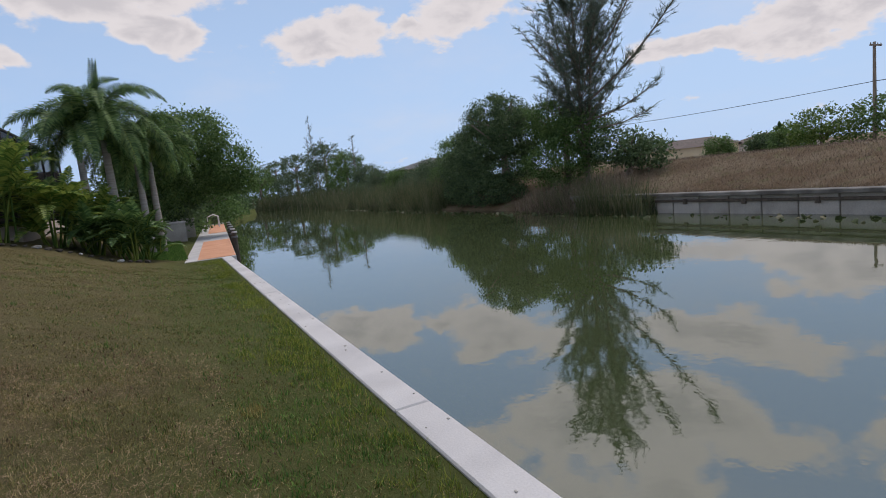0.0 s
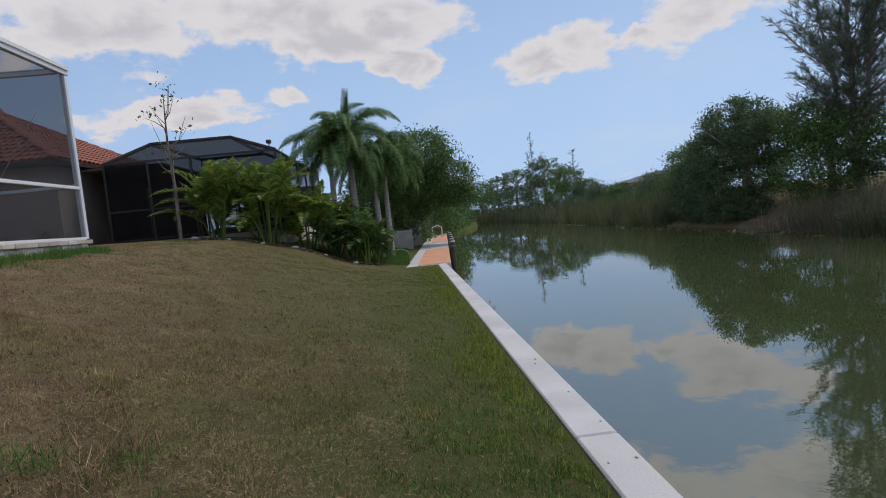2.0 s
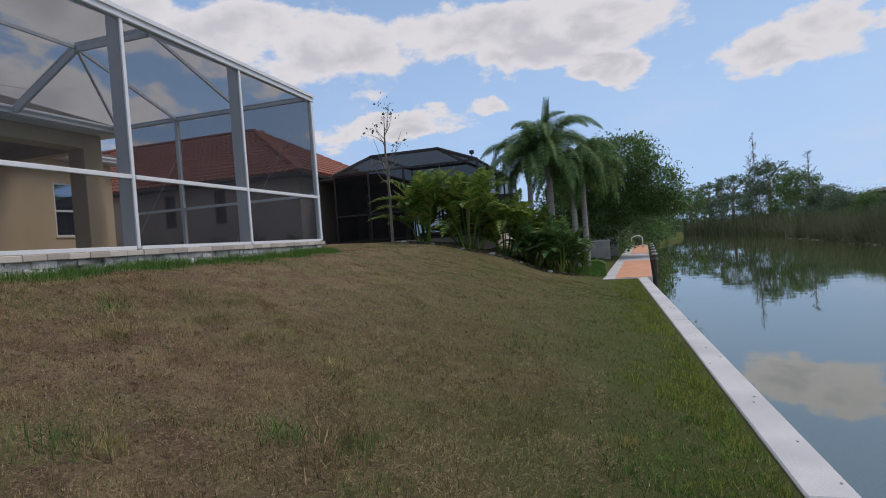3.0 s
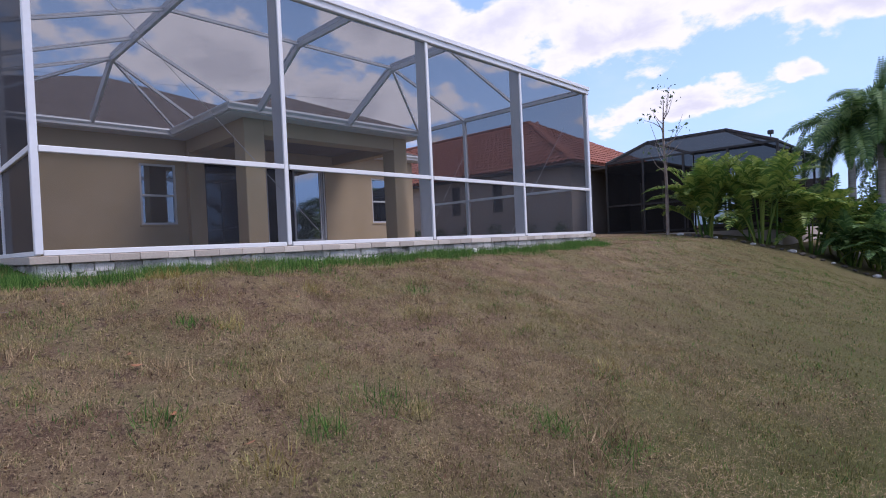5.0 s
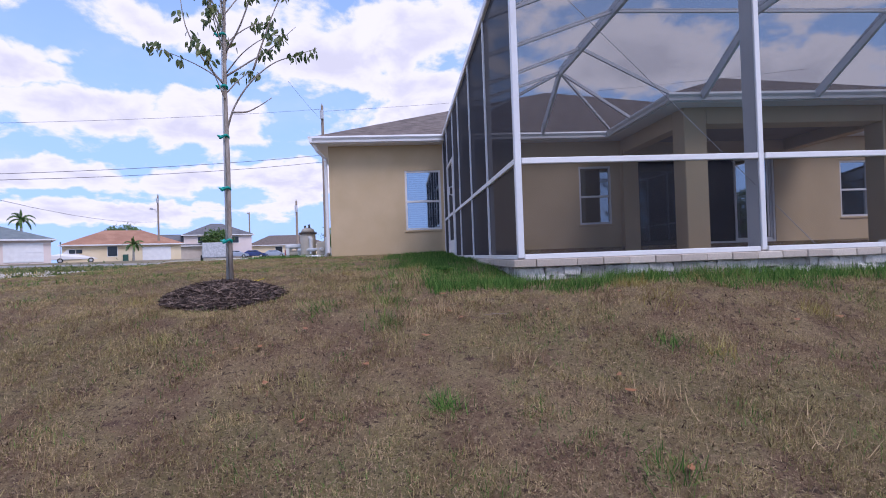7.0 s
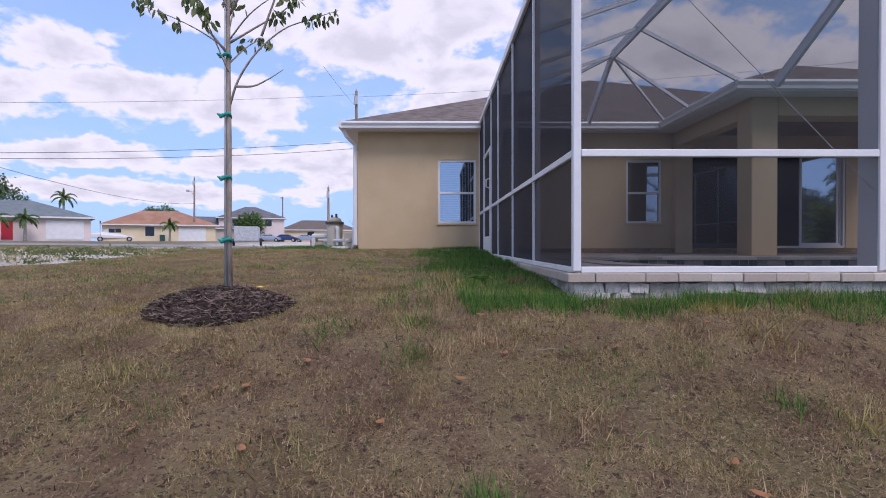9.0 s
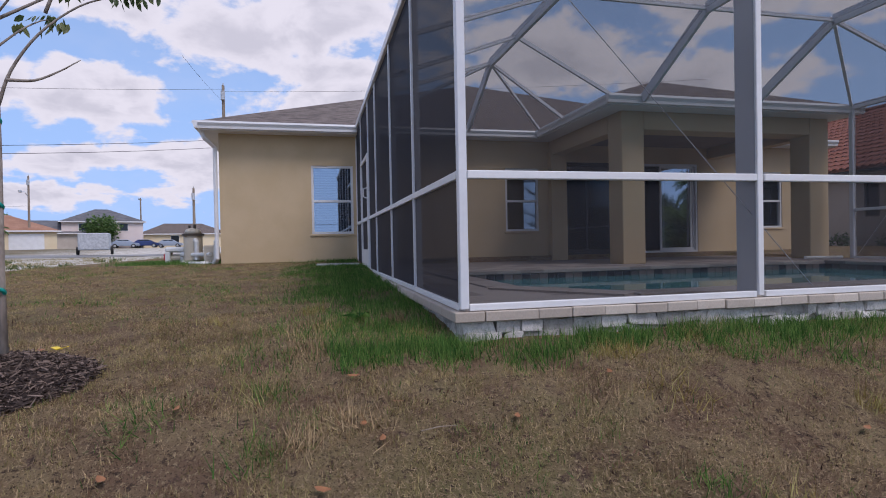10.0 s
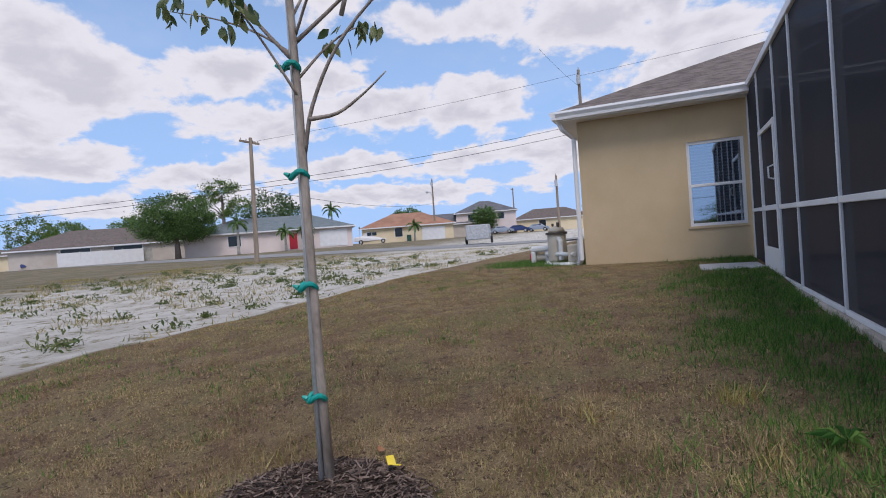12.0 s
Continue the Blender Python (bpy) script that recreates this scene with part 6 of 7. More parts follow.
def simple_house(label, x, y, z0, turn, w, d, wall_h, roof_h, wall_mat, roof_mat, openings=(), garage=None, over=0.45, door=None):
    """A far house: hollow walls, hip roof with eaves, windows set in, garage door."""
    hs = thing("house", label, "house", (x, y, z0), turn=turn)
    bmh = bmesh.new()
    box(bmh, -w / 2, w / 2, -d / 2, -d / 2 + 0.2, -0.5, wall_h)
    box(bmh, -w / 2, w / 2, d / 2 - 0.2, d / 2, -0.5, wall_h)
    box(bmh, -w / 2, -w / 2 + 0.2, -d / 2 + 0.2, d / 2 - 0.2, -0.5, wall_h)
    box(bmh, w / 2 - 0.2, w / 2, -d / 2 + 0.2, d / 2 - 0.2, -0.5, wall_h)
    part("wall", bmh, M[wall_mat], hs)
    rr = bmesh.new()
    a, b = w / 2 + over, d / 2 + over
    r = a - b if a > b else 0.0
    s = b - a if b > a else 0.0
    lo = [rr.verts.new(q) for q in ((-a, -b, wall_h), (a, -b, wall_h), (a, b, wall_h), (-a, b, wall_h))]
    if r > 0:
        h1, h2 = rr.verts.new((-r, 0, wall_h + roof_h)), rr.verts.new((r, 0, wall_h + roof_h))
        for f in ((lo[0], lo[1], h2, h1), (lo[2], lo[3], h1, h2), (lo[1], lo[2], h2), (lo[3], lo[0], h1), (lo[3], lo[2], lo[1], lo[0])):
            rr.faces.new(f)
    else:
        h1, h2 = rr.verts.new((0, -s, wall_h + roof_h)), rr.verts.new((0, s + 0.01, wall_h + roof_h))
        for f in ((lo[0], lo[1], h1), (lo[2], lo[3], h2), (lo[1], lo[2], h2, h1), (lo[3], lo[0], h1, h2), (lo[3], lo[2], lo[1], lo[0])):
            rr.faces.new(f)
    part("roof", rr, M[roof_mat], hs)
    part("fascia", boxbm(-a, a, -b - 0.03, -b, wall_h - 0.16, wall_h + 0.02), M["white"], hs)
    part("fascia", boxbm(a, a + 0.03, -b, b, wall_h - 0.16, wall_h + 0.02), M["white"], hs)
    for xo, zo, ww, hh in openings:
        win = part("window", boxbm(xo - ww / 2, xo + ww / 2, -d / 2 - 0.02, -d / 2 + 0.02, zo, zo + hh), M["carglass"], hs)
        fr = bmesh.new()
        for q in ((xo - ww / 2 - 0.06, xo - ww / 2, zo, zo + hh), (xo + ww / 2, xo + ww / 2 + 0.06, zo, zo + hh), (xo - ww / 2 - 0.06, xo + ww / 2 + 0.06, zo - 0.06, zo), (xo - ww / 2 - 0.06, xo + ww / 2 + 0.06, zo + hh, zo + hh + 0.06)):
            box(fr, q[0], q[1], -d / 2 - 0.05, -d / 2, q[2], q[3])
        part("frame", fr, M["white"], win)
    if garage:
        xo, ww = garage
        g = part("garage_door", boxbm(xo - ww / 2, xo + ww / 2, -d / 2 - 0.05, -d / 2 + 0.02, 0, 2.15), M["white"], hs)
        for k in range(4):
            part("door_panel", boxbm(xo - ww / 2 + 0.06, xo + ww / 2 - 0.06, -d / 2 - 0.07, -d / 2 - 0.05, 0.06 + 0.53 * k, 0.52 + 0.53 * k), M["white"], g)
    if door:
        part("front_door", boxbm(door - 0.5, door + 0.5, -d / 2 - 0.05, -d / 2 + 0.02, 0, 2.1), M["red"], hs, "red front door")
    return hs


simple_house("low house with a brown roof beyond the far bank", 92, 68, -2.1, 120, 16, 9, 2.4, 1.6, "stucco_cream", "shingle", ((-4, 0.9, 1.6, 1.2), (2, 0.9, 1.6, 1.2)))
simple_house("low house with a tan roof beyond the far bank", 99, 57, -2.2, 120, 13, 9, 2.2, 1.4, "stucco_pink", "shingle", ((-3, 0.9, 1.6, 1.2),))
simple_house("pale house half hidden behind the bank scrub", 36, 62, -0.9, 80, 12, 9, 2.2, 1.2, "stucco_cream", "shingle_grey", ((-2, 0.9, 1.6, 1.2),))

# ---- street side: houses, fence, vehicles ----
simple_house("grey-roofed house behind a white fence", -52.5, -78, 0.6, 128, 22, 11, 2.6, 2.6, "stucco_grey", "shingle", ((-3.0, 1.2, 3.6, 1.2), (3.5, 1.2, 3.6, 1.2)))
simple_house("pale pink house with a slate-green hip roof and red door", -58.5, -53, 0.75, 126, 21, 11, 2.6, 2.1, "stucco_pink", "shingle_green", ((-4.5, 0.9, 1.5, 1.3),), garage=(8.0, 3.6), door=2.8)
simple_house("cream house with an orange tile hip roof", -82, -44, 0.55, 117, 15, 10, 2.6, 2.3, "stucco_cream", "orangetile", ((-1.5, 0.9, 1.2, 1.4),), garage=(4.2, 3.8))
simple_house("grey-roofed two-storey house down the street", -106, -38, 0.7, 112, 12, 10, 4.6, 2.4, "stucco_pink", "shingle_grey", ((-3, 3.0, 1.2, 1.2), (3, 3.0, 1.2, 1.2), (-3, 0.8, 1.4, 1.4)))
simple_house("grey-roofed house beside the two-storey one", -102, -46, 0.7, 112, 14, 9, 2.6, 2.3, "stucco_grey", "shingle_grey", ((1, 0.9, 1.4, 1.3), (-4, 0.9, 1.2, 1.3)))
simple_house("brown-roofed house far down the street", -118, -27, 0.7, 108, 16, 9, 2.6, 2.2, "stucco_cream", "shingle", ((-2, 0.9, 1.4, 1.3),))
simple_house("pale house far down the street", -128, -12, 0.7, 100, 18, 9, 2.8, 2.2, "white", "shingle_grey", ((-2, 0.9, 1.4, 1.3),))
simple_house("brown-roofed house at the far end of the lots", -48, -112, 0.6, 140, 18, 9, 2.6, 2.0, "stucco_cream", "shingle", ((-2, 0.9, 1.4, 1.3),))
fence = thing("vinyl_fence", "white solid vinyl panel fence round the back garden", "fence", (-43.0, -75.5, 0.6), turn=-215.0)
for k in range(5):
    part("post", boxbm(2.45 * k - 0.07, 2.45 * k + 0.07, -0.07, 0.07, -0.3, 1.95, bevel=0.02), M["white"], fence)
    if k < 4:
        part("panel", boxbm(2.45 * k + 0.07, 2.45 * k + 2.38, -0.025, 0.025, 0.05, 1.85), M["white"], fence)
fence2 = thing("timber_fence", "weathered grey board fence", "fence", (-51.4, -70.2, 0.6), turn=-222.0)
for k in range(40):
    part("board", boxbm(0.24 * k + 0.01, 0.24 * k + 0.23, -0.015, 0.015, 0.0, 1.75 + 0.03 * (k % 3)), M["concrete_old"], fence2)
tree("shade_tree", "broad dark green shade tree with a rounded crown", -46.8, -58.2, 0.5, 4.2, 0.32, [((0, 0, 5.6), (4.0, 4.6, 2.6), 230), ((1.2, -1.6, 4.4), (3.0, 3.4, 1.9), 130), ((-1.0, 1.6, 4.4), (3.0, 3.4, 1.9), 130), ((0, 0, 3.4), (3.6, 4.2, 1.2), 120)], 60, 0.22, "leaf_mid", n_limbs=12, spread=2.4, tuft=0.36)
tree("pine_tree", "tall open pine with clumped yellow-green foliage", -53.5, -57.0, 0.5, 8.2, 0.26, [((0, 0, 9.2), (2.2, 2.4, 1.0), 60), ((1.0, -1.4, 7.6), (1.5, 1.6, 0.7), 34), ((-1, 1.8, 7.0), (1.5, 1.7, 0.8), 34), ((0.4, 2.2, 5.6), (1.2, 1.5, 0.6), 22)], 26, 0.26, "leaf_light", n_limbs=12, spread=2.0, tuft=0.34)
for x, y, s, mname in ((-66, -60, 1.35, "leaf_dark"), (-72, -62, 1.2, "leaf_dark"), (-90, -48, 0.9, "leaf_mid"), (-100, -36, 0.8, "leaf_mid"), (-118, -16, 0.9, "leaf_mid"), (-70, -96, 1.2, "leaf_mid"), (-60, -100, 1.1, "leaf_light"), (-64, -118, 1.5, "leaf_light"), (-74, -124, 1.5, "leaf_mid"), (-84, -116, 1.5, "leaf_light"), (-95, -110, 1.4, "leaf_mid")):
    tree("street_tree", "green tree behind the street houses", x, y, 0.5, 3.4 * s, 0.2, [((0, 0, 5.0 * s), (3.0 * s, 3.0 * s, 1.9 * s), 110), ((0, 0, 3.4 * s), (2.4 * s, 2.4 * s, 1.4 * s), 60)], 18, 0.4, mname, group="trees behind the street houses", spread=2.2 * s, tuft=0.42)
random.seed(21)
for x, y, top in ((-49.0, -50.5, 4.4), (-53.5, -47.0, 3.0), (-55.2, -45.2, 3.0), (-62.5, -46.0, 6.0), (-75.5, -39.5, 3.0)):
    palm(x, y, top, 0.14, 10, 1.7, label="small garden palm before a street house")
# spruce-like row on the horizon
for k in range(9):
    x, y = -66 - 5 * k * 0.55, -146 + 5.0 * k * 0.62
    h = random.uniform(6, 9)
    st = [((0, 0, 0), (0, 0, h), 0.12)] + [((0, 0, hh), (1.5 * math.cos(2.4 * i) * (1.15 - hh / h), 1.5 * math.sin(2.4 * i) * (1.15 - hh / h), hh + 0.8), 0.05) for i, hh in enumerate(np.linspace(0.8, h * 0.95, 18))]
    wispy("melaleuca_tree", "pale slim tree in a distant row", x, y, 0.5, st, 10, 0.55, "leaf_light")

random.seed(8)
utility_pole(-26.1, -26.9, 0.0, 8.4, lean=-0.35)
utility_pole(-80.2, -38.0, 0.5, 10.0, arm=False, light=True, lean=-0.15)
utility_pole(-57.0, -12.9, 0.3, 6.3, arm=False, label="thin wooden service pole", lean=-0.1)
utility_pole(-104, -31, 0.6, 9.0)
utility_pole(-120, -18, 0.6, 9.0)
utility_pole(-42.5, -7.7, 0.15, 13.2, arm=False, lean=-0.2)
wire("overhead_cable", "black overhead cables running along the street", [
    ((-42.5, -7.7, 9.0), (-26.4, -26.9, 5.3), 0.25, 0.016), ((-42.5, -7.7, 8.4), (-26.4, -26.9, 5.0), 0.3, 0.016), ((-26.4, -26.9, 5.3), (-12, -60, 4.2), 0.3, 0.016), ((-26.4, -26.9, 5.0), (-12, -60, 3.7), 0.3, 0.016),
    ((-42.5, -7.7, 13.0), (-26.4, -26.9, 8.1), 0.2, 0.010), ((-42.5, -7.7, 12.0), (-30, -8, 11.4), 0.1, 0.010), ((-26.4, -26.9, 5.0), (-80.2, -38, 6.5), 0.8, 0.016), ((-42.5, -7.7, 12.8), (-34, 30, 13.2), 0.3, 0.012)])


def vehicle(name, label, x, y, z0, turn, paint, L=4.6, W=1.8, Hh=1.45, pickup=False):
    v = thing(name, label, "car", (x, y, z0), turn=turn)
    if pickup:
        prof = [(-3.1, 0.5), (-3.1, 1.2), (-0.95, 1.22), (-0.9, 1.98), (0.95, 2.0), (1.5, 1.32), (2.95, 1.18), (3.05, 0.5)]
    else:
        s = L / 4.6
        prof = [(-2.3 * s, 0.35), (-2.3 * s, 0.9), (-1.7 * s, 0.98), (-1.1 * s, Hh), (0.5 * s, Hh), (1.2 * s, 0.95), (2.15 * s, 0.8), (2.3 * s, 0.35)]
    bmh = bmesh.new()
    sides = []
    for yy in (-W / 2, W / 2):
        sides.append([bmh.verts.new((px, yy * (0.86 if pz > 1.2 else 1.0), pz)) for px, pz in prof])
    bmh.faces.new(sides[0])
    bmh.faces.new(sides[1][::-1])
    for k in range(len(prof)):
        k2 = (k + 1) % len(prof)
        bmh.faces.new((sides[0][k2], sides[0][k], sides[1][k], sides[1][k2]))
    bmesh.ops.bevel(bmh, geom=bmh.edges[:], offset=0.05, segments=2, affect="EDGES")
    part("body", bmh, M[paint], v)
    glass_x = ((-0.75, -0.02), (0.06, 0.8)) if pickup else ((-1.0, -0.2), (-0.12, 0.65))
    zg = (1.32, 1.86) if pickup else (0.98, Hh - 0.1)
    for s in (-1, 1):
        for a, b in glass_x:
            part("side_window", boxbm(a, b, s * W * 0.455 - 0.02, s * W * 0.455 + 0.02, *zg, bevel=0.01), M["carglass"], v)
    for wx in ((-1.75, 1.85) if pickup else (-1.4, 1.4)):
        for s in (-1, 1):
            wh = part("wheel", tubebm([(wx, s * (W / 2 - 0.18), 0.36), (wx, s * (W / 2 + 0.02), 0.36)], 0.36, 16), M["rubber"], v)
            part("rim", tubebm([(wx, s * (W / 2 + 0.0), 0.36), (wx, s * (W / 2 + 0.035), 0.36)], 0.2, 12), M["galv"], wh)
    return v


vehicle("pickup_truck", "white crew-cab pickup truck parked on a driveway", -75.6, -47.4, 0.62, 300, "carwhite", W=1.95, pickup=True)
vehicle("parked_car", "silver-blue car parked before the far houses", -101, -32.8, 0.65, 100, "carsilver")
vehicle("parked_car", "dark blue car parked before the far houses", -103, -30.0, 0.65, 95, "carblue")
vehicle("parked_car", "silver car parked further down the street", -106, -26.8, 0.60, 95, "carsilver")
vehicle("parked_suv", "dark blue car parked by the end of the fence", -44.0, -83.5, 0.62, 60, "carblue", Hh=1.7)
trailer = thing("cargo_trailer", "small pale grey enclosed cargo trailer on the verge", "trailer", (-41.3, -16.6, 0.1), turn=105)
part("body", boxbm(-0.95, 0.95, -1.3, 1.3, 0.32, 1.55, bevel=0.05), M["galv"], trailer)
part("rear_door", boxbm(-0.85, 0.85, -1.33, -1.30, 0.4, 1.48), M["galv"], trailer)
part("tongue", boxbm(-0.06, 0.06, 1.3, 2.2, 0.35, 0.45), M["galv"], trailer)
for s in (-1, 1):
    part("wheel", tubebm([(s * 0.98, 0, 0.28), (s * 1.15, 0, 0.28)], 0.3, 14), M["rubber"], trailer)
bins = thing("wheeled_bin", "dark green wheeled rubbish bin by the garage", "bin", (-77.4, -41.5, 0.55), turn=115)
part("body", boxbm(-0.35, 0.35, -0.35, 0.35, 0.06, 1.0, bevel=0.05), M["bin"], bins)
part("lid", boxbm(-0.38, 0.38, -0.4, 0.38, 1.0, 1.08, bevel=0.03), M["bin"], bins)
sign = thing("street_sign", "small green street sign on a post", "sign", (-64, -42.5, 0.5), turn=25)
part("post", tubebm([(0, 0, -0.2), (0, 0, 2.4)], 0.03, 6), M["galv"], sign)
part("plate", boxbm(-0.5, 0.5, -0.02, 0.02, 2.4, 2.65), M["bin"], sign)

# ---- pool equipment at the house corner ----
filt = thing("pool_filter", "tan cylindrical pool filter tank with a clamped lid", "pool filter", (-9.75, -3.62, 0.08))
part("tank", tubebm([(0, 0, 0), (0, 0, 0.1), (0, 0, 0.62), (0, 0, 0.68)], [0.17, 0.20, 0.20, 0.18], 20), M["tan_plastic"], filt, smooth=True)
part("clamp_band", tubebm([(0, 0, 0.64), (0, 0, 0.69)], 0.235, 20), M["wood_dark"], filt, "dark clamp ring")
part("dome", tubebm([(0, 0, 0.69), (0, 0, 0.78), (0, 0, 0.82)], [0.19, 0.15, 0.06], 20), M["tan_plastic"], filt, smooth=True)
part("valve", tubebm([(0.05, 0.05, 0.8), (0.05, 0.05, 0.9)], 0.03, 8), M["wood_dark"], filt)
part("gauge", tubebm([(-0.05, -0.08, 0.8), (-0.05, -0.08, 0.88)], 0.025, 8), M["wood_dark"], filt)
part("pipe", tubebm([(0.24, 0.12, 0.1), (0.24, 0.12, 0.5), (0.2, 0.08, 0.56)], 0.05, 10), M["pvc"], filt)
pump = thing("pool_pump", "white pool pump and control box with pipes", "pool pump", (-10.1, -4.05, 0.08))
part("cover", boxbm(-0.16, 0.16, -0.22, 0.22, 0.27, 0.40, bevel=0.04), M["pvc"], pump)
for q in ((-0.12, -0.16), (0.12, -0.16), (-0.12, 0.16), (0.12, 0.16)):
    part("leg", boxbm(q[0] - 0.04, q[0] + 0.04, q[1] - 0.05, q[1] + 0.05, 0, 0.28, bevel=0.01), M["pvc"], pump)
part("motor", tubebm([(0, -0.14, 0.14), (0, 0.3, 0.14)], 0.09, 14), M["tan_plastic"], pump)
part("label_plate", boxbm(0.13, 0.165, -0.235, -0.215, 0.1, 0.24), M["red"], pump, "small red warning label")
pipes = thing("pool_pipes", "white pipework on the ground at the house corner", "pipes", (0, 0, 0))
part("pipe", tubebm([(-9.9, -3.85, 0.12), (-9.2, -3.75, 0.11), (-8.95, -3.25, 0.11), (-8.95, -3.02, 0.14), (-8.92, -3.0, 0.6)], 0.05, 10), M["pvc"], pipes)
part("pipe", tubebm([(-9.9, -3.9, 0.3), (-9.75, -3.8, 0.3), (-9.4, -3.4, 0.3), (-9.1, -3.15, 0.3)], 0.045, 10), M["pvc"], pipes)
part("heater_box", boxbm(-9.5, -9.15, -3.3, -3.02, 0.05, 0.5, bevel=0.02), M["tan_plastic"], pipes, "tan heater box")

# ---- staked young tree ----
ty = thing("young_tree", "staked young tree with sparse leaves and green ties", "tree", (0.205, -2.60, -0.18))
part("trunk", tubebm([(-0.01, 0.02, -0.1), (0.0, 0.02, 0.5), (0.015, 0.03, 1.1), (0.0, 0.02, 1.6), (0.02, 0.03, 2.2), (0.0, 0.05, 2.9), (0.03, 0.04, 3.5)], [0.023, 0.0185, 0.0175, 0.0165, 0.0135, 0.009, 0.004], 12), M["bark_young"], ty, smooth=True)
random.seed(31)
BR = [[(0.0, 0.03, 1.40), (0.02, 0.10, 1.58), (0.03, 0.24, 1.78), (0.0, 0.42, 1.95), (0.0, 0.60, 2.02), (0.02, 0.82, 2.08)],
      [(0.02, 0.08, 1.53), (0.0, 0.20, 1.54), (-0.02, 0.31, 1.60), (-0.03, 0.41, 1.67)],
      [(0.03, 0.27, 1.89), (0.02, 0.36, 2.15), (0.0, 0.47, 2.45), (-0.02, 0.6, 2.7)],
      [(0.0, 0.03, 1.85), (-0.05, 0.20, 1.98), (-0.08, 0.40, 2.12), (-0.1, 0.62, 2.32)],
      [(0.0, 0.01, 1.78), (0.05, -0.14, 1.98), (0.1, -0.26, 2.25), (0.12, -0.30, 2.6)],
      [(0.0, 0.03, 2.05), (0.12, 0.20, 2.25), (0.2, 0.35, 2.55), (0.25, 0.5, 2.8)],
      [(0.0, 0.03, 2.2), (-0.12, -0.10, 2.45), (-0.18, -0.2, 2.75)],
      [(0.0, 0.04, 2.5), (0.1, 0.25, 2.75), (0.15, 0.42, 3.0)],
      [(0.0, 0.04, 2.6), (-0.05, -0.18, 2.85), (-0.08, -0.28, 3.1)],
      [(0.0, 0.04, 2.3), (0.14, -0.05, 2.5), (0.25, -0.12, 2.8)]]
for k in range(20):
    h0 = 1.62 + 1.7 * k / 20
    a = 2.399 * k + random.uniform(-0.4, 0.4)
    r = random.uniform(0.28, 0.62) * (1.15 - 0.18 * (h0 - 1.6))
    rise = random.uniform(0.25, 0.55)
    BR.append([(0.0, 0.03, h0), (r * 0.35 * math.cos(a), 0.03 + r * 0.35 * math.sin(a), h0 + rise * 0.5), (r * 0.7 * math.cos(a + 0.1), 0.03 + r * 0.7 * math.sin(a + 0.1), h0 + rise * 0.85), (r * math.cos(a + 0.25), 0.03 + r * math.sin(a + 0.25), h0 + rise)])


def curve(points, steps=4):
    """A smooth run through the points (Catmull-Rom)."""
    p = [Vector(q) for q in points]
    p = [p[0] * 2 - p[1]] + p + [p[-1] * 2 - p[-2]]
    out = []
    for i in range(1, len(p) - 2):
        for t in (k / steps for k in range(steps)):
            out.append(0.5 * (2 * p[i] + (p[i + 1] - p[i - 1]) * t + (2 * p[i - 1] - 5 * p[i] + 4 * p[i + 1] - p[i + 2]) * t * t + (3 * p[i] - p[i - 1] - 3 * p[i + 1] + p[i + 2]) * t ** 3))
    return out + [p[-2]]


lp = []
for k, b in enumerate(BR):
    run = curve(b)
    thick_ = 0.0095 if k < 10 else 0.0065
    part("branch", tubebm(run, [thick_ * (1 - 0.8 * i / len(run)) for i in range(len(run))], 7), M["bark_young"], ty, smooth=True)
    if k == 1:
        continue
    for j in range(7):
        tip = run[-1 - random.randrange(min(6, len(run)))] + Vector((random.gauss(0, 0.035), random.gauss(0, 0.035), random.gauss(0, 0.03)))
        for i in range(4):
            lp.append((tip + Vector((random.gauss(0, 0.02), random.gauss(0, 0.02), random.gauss(0, 0.015))), Vector((random.gauss(0, 0.5), random.gauss(0, 0.5), -1))))
lv, lf = [], []
for p, d in lp:
    d = d.normalized()
    s = d.cross(Vector((random.gauss(0, 1), random.gauss(0, 1), 0.2))).normalized()
    L = random.uniform(0.05, 0.085)
    w = L * 0.21
    nn = s.cross(d) * 0.006
    b0 = len(lv)
    lv += [p, p + d * L * 0.3 + s * w, p + d * L * 0.65 + s * w * 0.9, p + d * L, p + d * L * 0.65 - s * w * 0.9, p + d * L * 0.3 - s * w, p + d * L * 0.45 - nn]
    for i in range(6):
        lf.append((b0 + 6, b0 + i, b0 + (i + 1) % 6))
npmesh("leaves", [tuple(v) for v in lv], lf, M["young_leaf"], ty)
stake = thing("tree_stake", "galvanised steel stake tied to the young tree", "stake", (0.224, -2.605, -0.18))
part("rod", tubebm([(0, 0, -0.2), (-0.02, 0.005, 1.4), (-0.03, 0.01, 2.9)], 0.010, 10), M["galv"], stake, smooth=True)
for z in (0.42, 0.87, 1.32, 1.75, 2.2):
    tie = thing("tree_tie", "green plastic tie knotted round trunk and stake", "tie", (0.217, -2.602, -0.18 + z))
    part("band", tubebm([(0.029 * math.cos(a) + 0.002, 0.034 * math.sin(a) + 0.006, 0.012 * math.sin(2 * a)) for a in np.linspace(0, 2 * math.pi, 18)], 0.012, 6), M["tie"], tie)
    part("knot", tubebm([(0.024, -0.026, 0), (0.028, -0.036, 0.006), (0.032, -0.044, 0.01)], [0.012, 0.009, 0.005], 6), M["tie"], tie)
tag = thing("yellow_tag", "bright yellow plastic tag lying on the mulch", "tag", (-0.06, -2.44, -0.12), turn=35)
part("strip", boxbm(-0.05, 0.05, -0.018, 0.018, 0.0, 0.006, bevel=0.002), M["yellow"], tag)
